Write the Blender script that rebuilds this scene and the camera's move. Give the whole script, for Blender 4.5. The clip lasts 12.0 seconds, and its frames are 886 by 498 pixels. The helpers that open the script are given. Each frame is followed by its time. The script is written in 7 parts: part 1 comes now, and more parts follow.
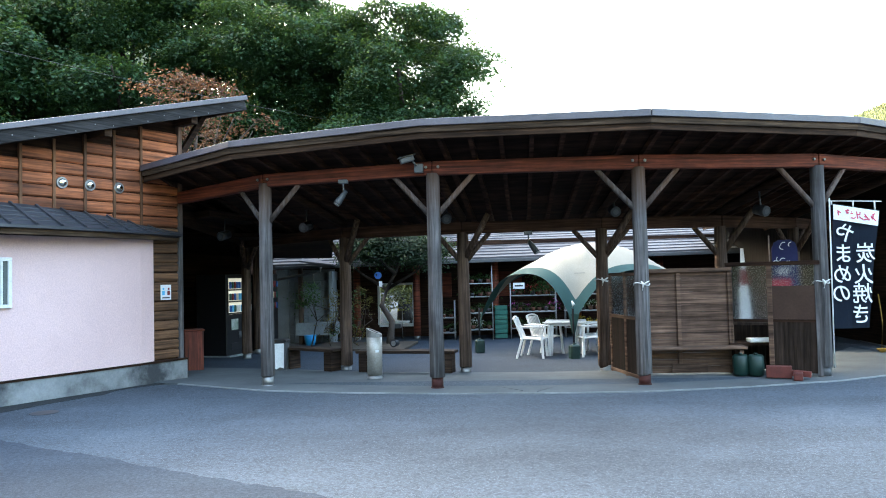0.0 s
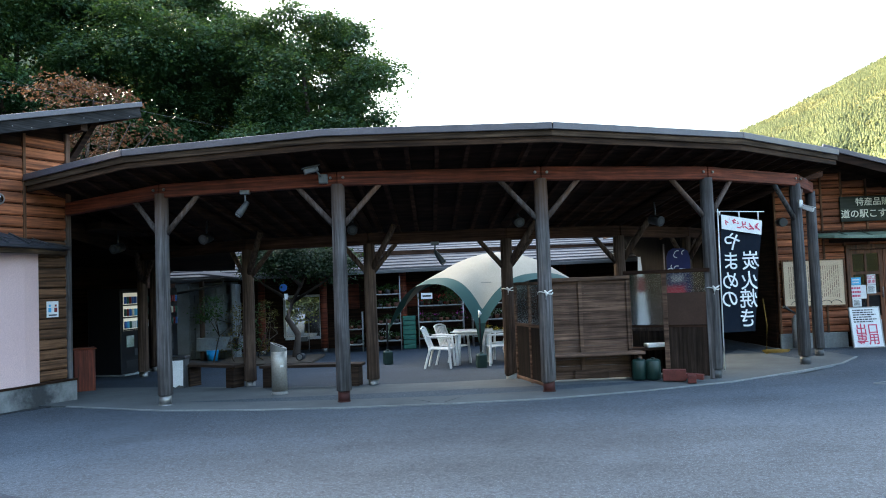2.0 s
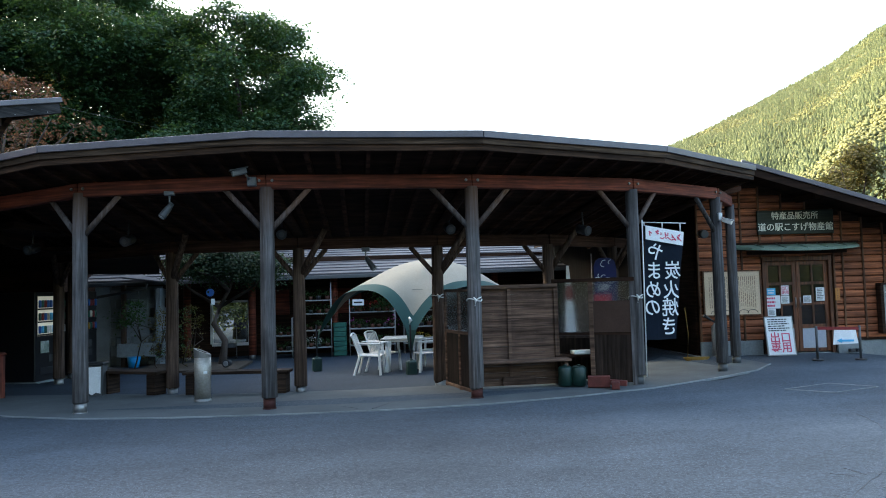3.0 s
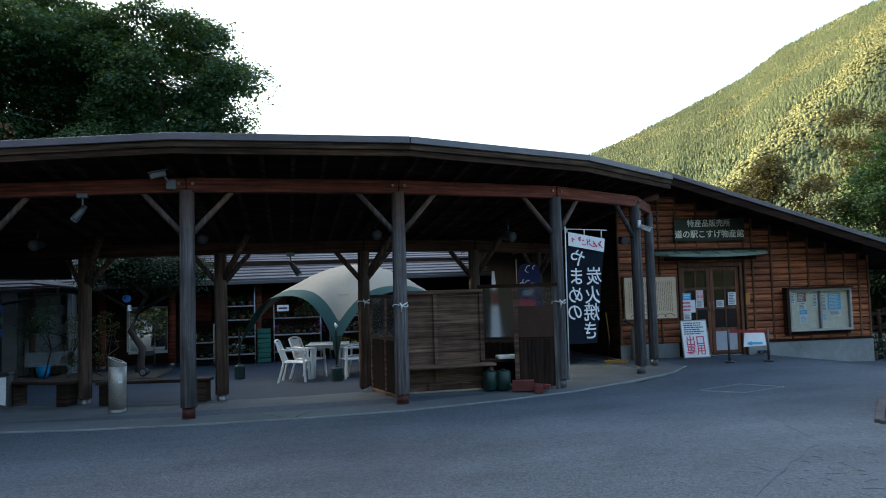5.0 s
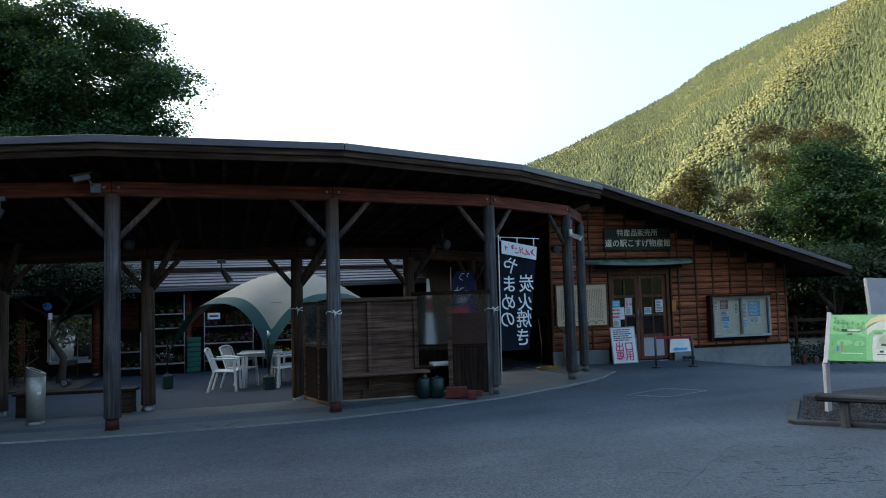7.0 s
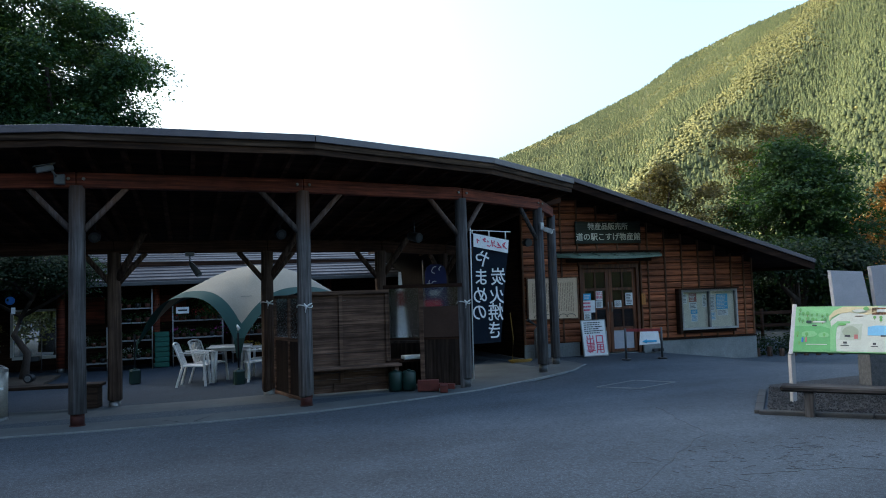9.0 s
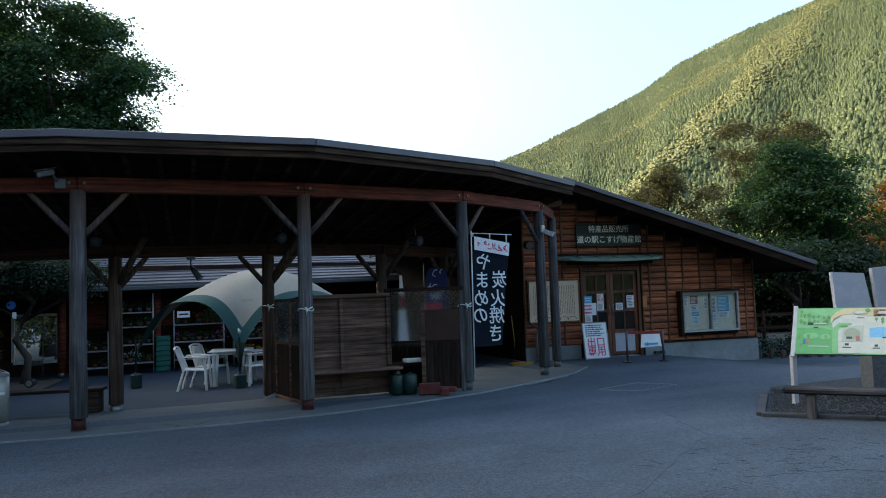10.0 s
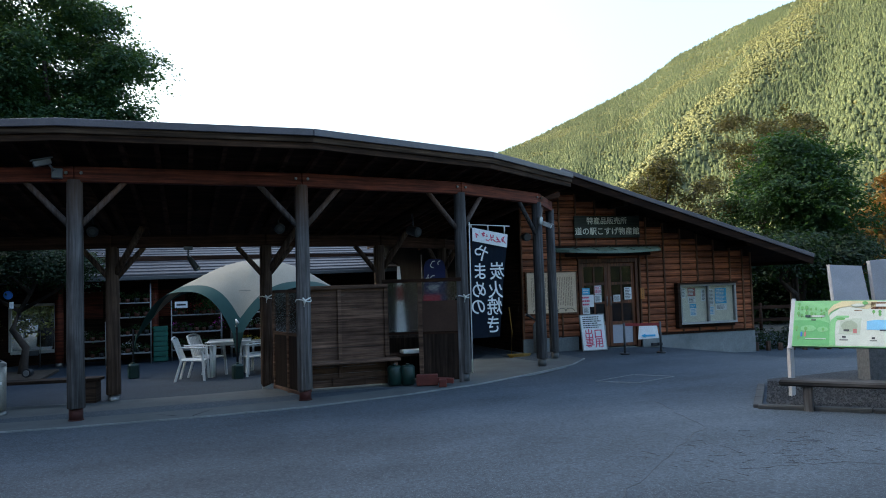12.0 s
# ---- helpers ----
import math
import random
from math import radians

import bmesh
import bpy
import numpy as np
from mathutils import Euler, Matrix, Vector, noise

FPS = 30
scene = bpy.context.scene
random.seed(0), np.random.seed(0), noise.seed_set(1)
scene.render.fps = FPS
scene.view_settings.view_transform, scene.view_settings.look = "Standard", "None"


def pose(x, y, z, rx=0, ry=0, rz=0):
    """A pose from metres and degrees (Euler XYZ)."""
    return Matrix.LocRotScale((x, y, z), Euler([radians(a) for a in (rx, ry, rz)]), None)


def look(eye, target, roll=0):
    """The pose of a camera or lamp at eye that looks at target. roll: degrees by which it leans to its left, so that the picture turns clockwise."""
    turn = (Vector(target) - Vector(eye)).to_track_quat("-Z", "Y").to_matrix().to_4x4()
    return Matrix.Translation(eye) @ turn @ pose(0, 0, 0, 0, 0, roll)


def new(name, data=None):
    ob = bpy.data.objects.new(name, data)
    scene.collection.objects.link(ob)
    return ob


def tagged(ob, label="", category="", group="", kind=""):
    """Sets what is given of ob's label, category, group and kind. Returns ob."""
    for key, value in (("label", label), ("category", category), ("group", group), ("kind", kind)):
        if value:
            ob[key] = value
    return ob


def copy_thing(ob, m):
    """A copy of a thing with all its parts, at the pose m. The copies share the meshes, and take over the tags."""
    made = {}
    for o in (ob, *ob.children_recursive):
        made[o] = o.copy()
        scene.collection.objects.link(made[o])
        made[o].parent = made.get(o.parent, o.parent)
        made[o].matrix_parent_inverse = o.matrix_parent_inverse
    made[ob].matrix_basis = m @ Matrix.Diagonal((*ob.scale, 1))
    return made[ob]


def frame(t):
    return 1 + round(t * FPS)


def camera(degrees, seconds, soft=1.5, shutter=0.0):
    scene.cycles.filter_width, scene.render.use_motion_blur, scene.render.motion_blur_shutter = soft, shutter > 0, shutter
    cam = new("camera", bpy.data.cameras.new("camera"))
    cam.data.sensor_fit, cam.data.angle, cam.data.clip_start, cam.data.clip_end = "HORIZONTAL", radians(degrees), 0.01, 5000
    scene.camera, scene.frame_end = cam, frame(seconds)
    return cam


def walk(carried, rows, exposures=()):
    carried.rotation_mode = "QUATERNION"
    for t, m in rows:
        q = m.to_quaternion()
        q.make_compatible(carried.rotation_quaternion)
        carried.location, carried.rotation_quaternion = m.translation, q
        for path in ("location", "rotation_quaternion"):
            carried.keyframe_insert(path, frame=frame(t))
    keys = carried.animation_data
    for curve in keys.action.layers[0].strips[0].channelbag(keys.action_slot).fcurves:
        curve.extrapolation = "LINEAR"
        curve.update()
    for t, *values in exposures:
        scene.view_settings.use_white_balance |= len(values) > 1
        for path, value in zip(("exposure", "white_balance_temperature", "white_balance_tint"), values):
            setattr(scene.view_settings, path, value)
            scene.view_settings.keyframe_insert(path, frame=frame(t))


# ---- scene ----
cam = camera(62.5, 12.0, soft=1.0)
PATH = [
    (0, (4.823, -0.777, 1.597), (4.671, 1.215, 1.672), -1.4),
    (0.5, (4.84, -0.762, 1.606), (4.741, 1.234, 1.689), -1.3),
    (1, (4.831, -0.743, 1.591), (4.778, 1.254, 1.69), -1.6),
    (1.5, (4.828, -0.757, 1.612), (4.83, 1.241, 1.714), -2.0),
    (2, (4.865, -0.739, 1.616), (4.962, 1.256, 1.71), -2.2),
    (2.5, (4.914, -0.742, 1.597), (5.091, 1.248, 1.695), -1.9),
    (3, (4.935, -0.739, 1.594), (5.209, 1.239, 1.703), -1.6),
    (5, (4.958, -0.748, 1.609), (5.426, 1.193, 1.725), -1.7),
    (5.5, (4.979, -0.748, 1.611), (5.49, 1.182, 1.723), -1.9),
    (6, (4.989, -0.748, 1.615), (5.55, 1.168, 1.732), -2.0),
    (6.5, (4.993, -0.763, 1.592), (5.596, 1.14, 1.72), -2.1),
    (7, (4.991, -0.802, 1.594), (5.624, 1.09, 1.727), -1.7),
    (9, (5.001, -0.78, 1.576), (5.706, 1.088, 1.691), -1.8),
    (9.5, (5.003, -0.787, 1.584), (5.709, 1.081, 1.705), -1.9),
    (10, (5.001, -0.777, 1.573), (5.704, 1.091, 1.697), -2.0),
    (10.5, (5.003, -0.767, 1.587), (5.705, 1.102, 1.709), -2.1),
    (11, (4.995, -0.764, 1.587), (5.695, 1.106, 1.703), -2.0),
    (11.5, (4.999, -0.764, 1.584), (5.704, 1.104, 1.691), -1.8),
    (12, (5.006, -0.763, 1.574), (5.714, 1.105, 1.674), -1.8),
]
walk(cam, [(t, look(eye, target, roll)) for t, eye, target, roll in PATH],
     [(0.0, 4.54, 6020, 3), (1.5, 4.10, 5870, 3), (3.0, 3.46, 5690, 3), (5.5, 2.70, 5500, 3), (7.0, 2.45, 5380, 3), (9.0, 2.42, 5290, 3), (11.0, 2.42, 5290, 3), (12.0, 2.60, 5330, 3)])
# world and sun: evening light, the place lies in the shade of the wooded slope to the west
SUN_AZ, SUN_EL = -60.0, 19.0
world = bpy.data.worlds.new("sky")
scene.world = world
world.use_nodes = True
wn = world.node_tree
sky = wn.nodes.new("ShaderNodeTexSky")
sky.sky_type = "NISHITA"
sky.sun_disc = False
sky.sun_elevation, sky.sun_rotation = radians(SUN_EL), radians(SUN_AZ)
sky.air_density, sky.dust_density, sky.ozone_density = 1.1, 10.0, 0.0
wn.links.new(sky.outputs["Color"], wn.nodes["Background"].inputs["Color"])
wn.nodes["Background"].inputs["Strength"].default_value = 0.15
sun_data = bpy.data.lights.new("sun", "SUN")
sun_data.energy, sun_data.angle, sun_data.color = 1.55, radians(0.5), (1.0, 0.86, 0.63)
sun = new("sun", sun_data)
sun_way = Vector((math.sin(radians(SUN_AZ)) * math.cos(radians(SUN_EL)), math.cos(radians(SUN_AZ)) * math.cos(radians(SUN_EL)), math.sin(radians(SUN_EL))))
sun.matrix_basis = look(sun_way * 300, (0, 0, 0))


# ---- materials ----
def mat(name, rough=0.8, metal=0.0, spec=0.3):
    m = bpy.data.materials.new(name)
    m.use_nodes = True
    b = m.node_tree.nodes["Principled BSDF"]
    b.inputs["Roughness"].default_value = rough
    b.inputs["Metallic"].default_value = metal
    b.inputs["Specular IOR Level"].default_value = spec
    return m, m.node_tree, b


def noise_node(nt, scale, stretch=(1, 1, 1), detail=4.0, coord="Position"):
    if coord == "Position":
        src = nt.nodes.new("ShaderNodeNewGeometry").outputs["Position"]
    else:
        src = nt.nodes.new("ShaderNodeTexCoord").outputs["Object"]
    mp = nt.nodes.new("ShaderNodeMapping")
    mp.inputs["Scale"].default_value = stretch
    nt.links.new(src, mp.inputs["Vector"])
    n = nt.nodes.new("ShaderNodeTexNoise")
    n.inputs["Scale"].default_value = scale
    n.inputs["Detail"].default_value = detail
    n.inputs["Roughness"].default_value = 0.62
    nt.links.new(mp.outputs["Vector"], n.inputs["Vector"])
    return n.outputs["Fac"]


def ramp(nt, fac, stops):
    r = nt.nodes.new("ShaderNodeValToRGB")
    el = r.color_ramp.elements
    while len(el) < len(stops):
        el.new(0.5)
    for e, (p, c) in zip(el, stops):
        e.position, e.color = p, (*c, 1)
    nt.links.new(fac, r.inputs["Fac"])
    return r.outputs["Color"]


def mixc(nt, kind, fac, a, b):
    m = nt.nodes.new("ShaderNodeMix")
    m.data_type, m.blend_type = "RGBA", kind
    if isinstance(fac, float):
        m.inputs[0].default_value = fac
    else:
        nt.links.new(fac, m.inputs[0])
    for sock, v in ((m.inputs[6], a), (m.inputs[7], b)):
        if isinstance(v, tuple):
            sock.default_value = (*v, 1)
        else:
            nt.links.new(v, sock)
    return m.outputs[2]


def grey(nt, fac, lo, hi):
    r = nt.nodes.new("ShaderNodeMapRange")
    r.inputs["To Min"].default_value, r.inputs["To Max"].default_value = lo, hi
    nt.links.new(fac, r.inputs["Value"])
    return r.outputs["Result"]


def bump(nt, b, fac, strength=0.3, dist=0.01):
    n = nt.nodes.new("ShaderNodeBump")
    n.inputs["Strength"].default_value, n.inputs["Distance"].default_value = strength, dist
    nt.links.new(fac, n.inputs["Height"])
    nt.links.new(n.outputs["Normal"], b.inputs["Normal"])


def surface(name, dark, light, scale=6.0, fine=60.0, stretch=(1, 1, 1), rough=0.8, metal=0.0, spec=0.3, vary=0.25, relief=0.25, depth=0.006, islands=False):
    """A weathered surface: broad stains, fine grain, a little change from piece to piece."""
    m, nt, b = mat(name, rough, metal, spec)
    broad = noise_node(nt, scale, stretch)
    small = noise_node(nt, fine, stretch, 6.0)
    col = ramp(nt, broad, [(0.3, dark), (0.7, light)])
    col = mixc(nt, "MULTIPLY", 0.6, col, ramp(nt, small, [(0.25, (0.55, 0.55, 0.55)), (0.7, (1.15, 1.15, 1.15))]))
    if stretch != (1, 1, 1):
        streak = noise_node(nt, 1.0, tuple(26.0 if v > 5 else 0.8 for v in stretch), 6.0)
        patchy = noise_node(nt, 2.3, (1, 1, 1), 4.0)
        col = mixc(nt, "MULTIPLY", 0.85, col, ramp(nt, streak, [(0.36, (0.34, 0.32, 0.31)), (0.64, (1.5, 1.46, 1.42))]))
        col = mixc(nt, "MULTIPLY", 0.7, col, ramp(nt, patchy, [(0.3, (0.55, 0.55, 0.56)), (0.68, (1.25, 1.22, 1.18))]))
    if vary:
        src = nt.nodes.new("ShaderNodeNewGeometry").outputs["Random Per Island"] if islands else nt.nodes.new("ShaderNodeObjectInfo").outputs["Random"]
        hsv = nt.nodes.new("ShaderNodeHueSaturation")
        nt.links.new(grey(nt, src, 1 - vary, 1 + vary), hsv.inputs["Value"])
        nt.links.new(col, hsv.inputs["Color"])
        col = hsv.outputs["Color"]
    nt.links.new(col, b.inputs["Base Color"])
    nt.links.new(grey(nt, small, max(rough - 0.12, 0.02), min(rough + 0.1, 1)), b.inputs["Roughness"])
    if relief:
        bump(nt, b, small, relief, depth)
    return m


def plain(name, colour, rough=0.5, metal=0.0, spec=0.4, vary=0.0):
    d = tuple(c * 0.86 for c in colour)
    return surface(name, d, colour, 9.0, 90.0, rough=rough, metal=metal, spec=spec, vary=vary, relief=0.06, depth=0.002)


def glass(name, tint=(0.9, 0.95, 0.95), rough=0.02):
    m, nt, b = mat(name, rough, 0.0, 0.5)
    b.inputs["Base Color"].default_value = (*tint, 1)
    b.inputs["Transmission Weight"].default_value = 1.0
    b.inputs["IOR"].default_value = 1.45
    return m


def leafy(name, dark, light, through_colour):
    m, nt, b = mat(name, 0.65, 0.0, 0.25)
    rnd = nt.nodes.new("ShaderNodeNewGeometry").outputs["Random Per Island"]
    big = noise_node(nt, 0.35, detail=3.0)
    col = ramp(nt, rnd, [(0.0, dark), (1.0, light)])
    col = mixc(nt, "MULTIPLY", 0.7, col, ramp(nt, big, [(0.3, (0.6, 0.65, 0.6)), (0.7, (1.25, 1.2, 1.0))]))
    nt.links.new(col, b.inputs["Base Color"])
    tr = nt.nodes.new("ShaderNodeBsdfTranslucent")
    tr.inputs["Color"].default_value = (*through_colour, 1)
    mix = nt.nodes.new("ShaderNodeMixShader")
    mix.inputs[0].default_value = 0.3
    nt.links.new(b.outputs[0], mix.inputs[1])
    nt.links.new(tr.outputs[0], mix.inputs[2])
    nt.links.new(mix.outputs[0], nt.nodes["Material Output"].inputs["Surface"])
    return m


UP = (30, 30, 1.6)
SIDE = (1.6, 1.6, 30)
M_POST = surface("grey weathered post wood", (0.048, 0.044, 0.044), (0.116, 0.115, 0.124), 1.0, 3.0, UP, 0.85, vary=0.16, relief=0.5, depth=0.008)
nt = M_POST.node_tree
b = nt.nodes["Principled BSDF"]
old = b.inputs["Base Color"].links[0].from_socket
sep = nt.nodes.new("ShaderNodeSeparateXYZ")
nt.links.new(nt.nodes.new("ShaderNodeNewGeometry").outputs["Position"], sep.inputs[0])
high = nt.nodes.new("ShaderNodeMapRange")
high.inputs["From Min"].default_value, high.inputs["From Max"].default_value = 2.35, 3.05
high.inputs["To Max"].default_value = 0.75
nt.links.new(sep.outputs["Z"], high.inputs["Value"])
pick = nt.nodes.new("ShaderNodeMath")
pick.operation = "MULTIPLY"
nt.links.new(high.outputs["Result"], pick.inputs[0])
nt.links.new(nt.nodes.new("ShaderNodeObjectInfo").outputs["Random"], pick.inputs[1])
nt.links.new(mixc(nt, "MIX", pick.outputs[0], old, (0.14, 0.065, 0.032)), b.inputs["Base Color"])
M_POST_IN = surface("brown post wood", (0.046, 0.031, 0.024), (0.098, 0.070, 0.056), 1.0, 3.0, UP, 0.85, vary=0.15, relief=0.5, depth=0.008, spec=0.1)
M_BEAM = surface("red brown beam wood", (0.069, 0.017, 0.009), (0.211, 0.052, 0.026), 1.2, 3.0, SIDE, 0.75, vary=0.12, relief=0.4)
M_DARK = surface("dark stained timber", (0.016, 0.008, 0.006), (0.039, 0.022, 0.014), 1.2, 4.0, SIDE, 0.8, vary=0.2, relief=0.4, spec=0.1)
M_FASCIA = surface("weathered fascia board", (0.018, 0.010, 0.006), (0.066, 0.038, 0.023), 1.1, 3.0, SIDE, 0.85, spec=0.15, vary=0.15, relief=0.5)
M_FASCIA_CAP = surface("bleached fascia cap", (0.034, 0.022, 0.015), (0.115, 0.082, 0.058), 1.1, 3.0, SIDE, 0.9, spec=0.1, vary=0.3, relief=0.5)
M_FASCIA_GREY = surface("dark grey fascia board", (0.015, 0.015, 0.016), (0.047, 0.046, 0.048), 1.1, 3.0, SIDE, 0.9, spec=0.12, vary=0.1, relief=0.5)
M_PLANK = surface("orange brown cladding plank", (0.142, 0.047, 0.019), (0.365, 0.130, 0.056), 1.0, 2.6, SIDE, 0.75, vary=0.3, relief=0.5)
# shade of the covered passages put into the board colour
M_SHADEWOOD = surface("boards coloured dark for shade", (0.007, 0.006, 0.005), (0.016, 0.013, 0.012), 1.2, 4.0, UP, 0.85, spec=0.05)
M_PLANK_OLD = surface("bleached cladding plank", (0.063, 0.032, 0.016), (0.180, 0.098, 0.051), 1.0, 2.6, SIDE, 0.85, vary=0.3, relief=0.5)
M_BATTEN = surface("cladding batten", (0.081, 0.035, 0.017), (0.167, 0.087, 0.044), 1.0, 3.0, UP, 0.8, vary=0.2)
M_SCREEN = surface("brown screen board", (0.080, 0.050, 0.036), (0.170, 0.112, 0.084), 1.0, 3.4, SIDE, 0.8, vary=0.22, relief=0.4, spec=0.1)
M_METAL_ROOF = surface("dark metal roofing", (0.021, 0.023, 0.028), (0.044, 0.046, 0.057), 2.0, 40.0, rough=0.45, spec=0.5, vary=0.1)
M_TRIM = surface("mauve grey metal trim", (0.074, 0.068, 0.081), (0.112, 0.102, 0.120), 2.0, 40.0, rough=0.42, spec=0.5, vary=0.05, relief=0.08)


def asphalt(name, dark, light, gleam=0.8):
    m, nt, b = mat(name, 0.92, 0.0, 0.2)
    broad = noise_node(nt, 0.22, detail=5.0)
    mid = noise_node(nt, 1.7, detail=6.0)
    grit = noise_node(nt, 38.0, detail=6.0)
    speck = noise_node(nt, 120.0, detail=2.0)
    streak = noise_node(nt, 0.7, (0.35, 1.6, 1.0), 5.0)
    col = ramp(nt, broad, [(0.32, dark), (0.68, light)])
    col = mixc(nt, "MULTIPLY", 0.55, col, ramp(nt, mid, [(0.3, (0.84, 0.84, 0.84)), (0.7, (1.1, 1.1, 1.1))]))
    col = mixc(nt, "MULTIPLY", 0.75, col, ramp(nt, grit, [(0.32, (0.38, 0.38, 0.39)), (0.68, (1.45, 1.45, 1.45))]))
    col = mixc(nt, "MULTIPLY", 0.6, col, ramp(nt, streak, [(0.35, (0.70, 0.70, 0.71)), (0.6, (1.1, 1.1, 1.1))]))
    col = mixc(nt, "ADD", gleam, col, ramp(nt, speck, [(0.60, (0, 0, 0)), (0.72, (0.14, 0.15, 0.16))]))
    nt.links.new(col, b.inputs["Base Color"])
    bump(nt, b, grit, 0.4, 0.008)
    return m


M_ASPHALT = asphalt("asphalt", (0.031, 0.040, 0.052), (0.059, 0.073, 0.091))
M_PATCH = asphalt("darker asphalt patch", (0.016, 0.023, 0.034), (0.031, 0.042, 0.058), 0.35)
M_DIRT = asphalt("damp dirt", (0.012, 0.014, 0.016), (0.030, 0.034, 0.036), 0.2)
M_SLAB = surface("old concrete paving", (0.046, 0.052, 0.056), (0.083, 0.094, 0.100), 0.9, 25.0, rough=0.9, vary=0.08, relief=0.2)
M_SLAB_PALE = surface("pale worn cement", (0.12, 0.132, 0.138), (0.20, 0.215, 0.222), 2.0, 30.0, rough=0.9, vary=0.1, relief=0.2)
M_CONC = surface("grey concrete", (0.150, 0.164, 0.168), (0.255, 0.273, 0.280), 1.6, 30.0, rough=0.9, vary=0.08, relief=0.3)
M_PINK = surface("pink render", (0.57, 0.405, 0.395), (0.64, 0.46, 0.445), 0.9, 70.0, rough=0.9, vary=0.0, relief=0.08, depth=0.003)
M_WHITE = plain("white plastic", (0.68, 0.68, 0.67), 0.4)
M_STEEL = surface("galvanised steel", (0.180, 0.180, 0.180), (0.270, 0.270, 0.264), 6.0, 60.0, rough=0.5, metal=0.8, vary=0.05, relief=0.05)
M_BRUSHED = surface("brushed steel", (0.320, 0.304, 0.272), (0.464, 0.440, 0.400), 3.0, 40.0, rough=0.5, metal=0.6, vary=0.0, relief=0.05)
M_RUST = surface("rusty red steel shoe", (0.022, 0.005, 0.004), (0.043, 0.011, 0.008), 9.0, 60.0, rough=0.8)
M_BLACK = plain("black plastic", (0.02, 0.02, 0.022), 0.45)
M_GREYP = plain("grey painted metal", (0.055, 0.058, 0.062), 0.5)
M_BARK = surface("bark", (0.026, 0.020, 0.016), (0.072, 0.056, 0.046), 3.0, 14.0, (1, 1, 0.3), rough=0.95, relief=0.8, depth=0.02, vary=0.1)
M_LEAF = leafy("deep green foliage", (0.009, 0.029, 0.013), (0.034, 0.077, 0.029), (0.10, 0.16, 0.03))
M_LEAF2 = leafy("fresh green foliage", (0.007, 0.021, 0.006), (0.026, 0.058, 0.014), (0.08, 0.15, 0.02))
M_LEAF_DARK = leafy("dark evergreen foliage", (0.005, 0.013, 0.006), (0.016, 0.031, 0.013), (0.05, 0.09, 0.02))
M_LEAF_BROWN = leafy("russet foliage", (0.050, 0.027, 0.014), (0.115, 0.062, 0.034), (0.20, 0.10, 0.05))
M_LEAF_GOLD = leafy("golden foliage", (0.19, 0.10, 0.018), (0.38, 0.21, 0.05), (0.5, 0.26, 0.05))
M_LEAF_OLIVE = leafy("olive autumn foliage", (0.036, 0.030, 0.010), (0.100, 0.080, 0.023), (0.20, 0.17, 0.04))
# sunlight on leaves put into the colour as yellow
M_LEAF_SUNLIT = leafy("foliage coloured as sunlit", (0.030, 0.045, 0.010), (0.16, 0.15, 0.03), (0.40, 0.38, 0.06))


# ---- mesh helpers ----
def add_box(bm, c, s, rot=None):
    x, y, z = s[0] / 2, s[1] / 2, s[2] / 2
    m = Matrix.Translation(c) @ (rot.to_4x4() if rot else Matrix.Identity(4))
    v = [bm.verts.new(m @ Vector(p)) for p in ((-x, -y, -z), (x, -y, -z), (x, y, -z), (-x, y, -z), (-x, -y, z), (x, -y, z), (x, y, z), (-x, y, z))]
    for f in ((3, 2, 1, 0), (4, 5, 6, 7), (0, 1, 5, 4), (1, 2, 6, 5), (2, 3, 7, 6), (3, 0, 4, 7)):
        bm.faces.new([v[i] for i in f])
    return bm


def box(c, s, rot=None, bev=0.0):
    bm = add_box(bmesh.new(), c, s, rot)
    if bev:
        bmesh.ops.bevel(bm, geom=bm.edges[:], offset=bev, segments=1, affect="EDGES", profile=0.5)
    return bm


def axes(p, q, up=(0, 0, 1)):
    d = (Vector(q) - Vector(p)).normalized()
    u = Vector(up)
    if abs(d.dot(u)) > 0.99:
        u = Vector((1, 0, 0))
    s = d.cross(u).normalized()
    return d, s, s.cross(d)


def add_bar(bm, p, q, w, h, up=(0, 0, 1)):
    """A squared timber from p to q."""
    d, s, u = axes(p, q, up)
    rot = Matrix((d, s, u)).transposed()
    return add_box(bm, (Vector(p) + Vector(q)) / 2, ((Vector(q) - Vector(p)).length, w, h), rot)


def bar(p, q, w, h, up=(0, 0, 1), bev=0.0):
    bm = add_bar(bmesh.new(), p, q, w, h, up)
    if bev:
        bmesh.ops.bevel(bm, geom=bm.edges[:], offset=bev, segments=2, affect="EDGES", profile=0.5)
    return bm


def add_tube(bm, pts, radii, seg=12, cap=True):
    rings = []
    for i, p in enumerate(pts):
        a, c = pts[max(i - 1, 0)], pts[min(i + 1, len(pts) - 1)]
        d, s, u = axes(a, c)
        r = radii[i] if hasattr(radii, "__len__") else radii
        rings.append([bm.verts.new(Vector(p) + s * r * math.cos(k * math.tau / seg) + u * r * math.sin(k * math.tau / seg)) for k in range(seg)])
    for a, c in zip(rings, rings[1:]):
        for k in range(seg):
            f = bm.faces.new((a[k], a[(k + 1) % seg], c[(k + 1) % seg], c[k]))
            f.smooth = True
    if cap:
        bm.faces.new(rings[0][::-1])
        bm.faces.new(rings[-1])
    return bm


def tube(pts, radii, seg=12):
    return add_tube(bmesh.new(), pts, radii, seg)


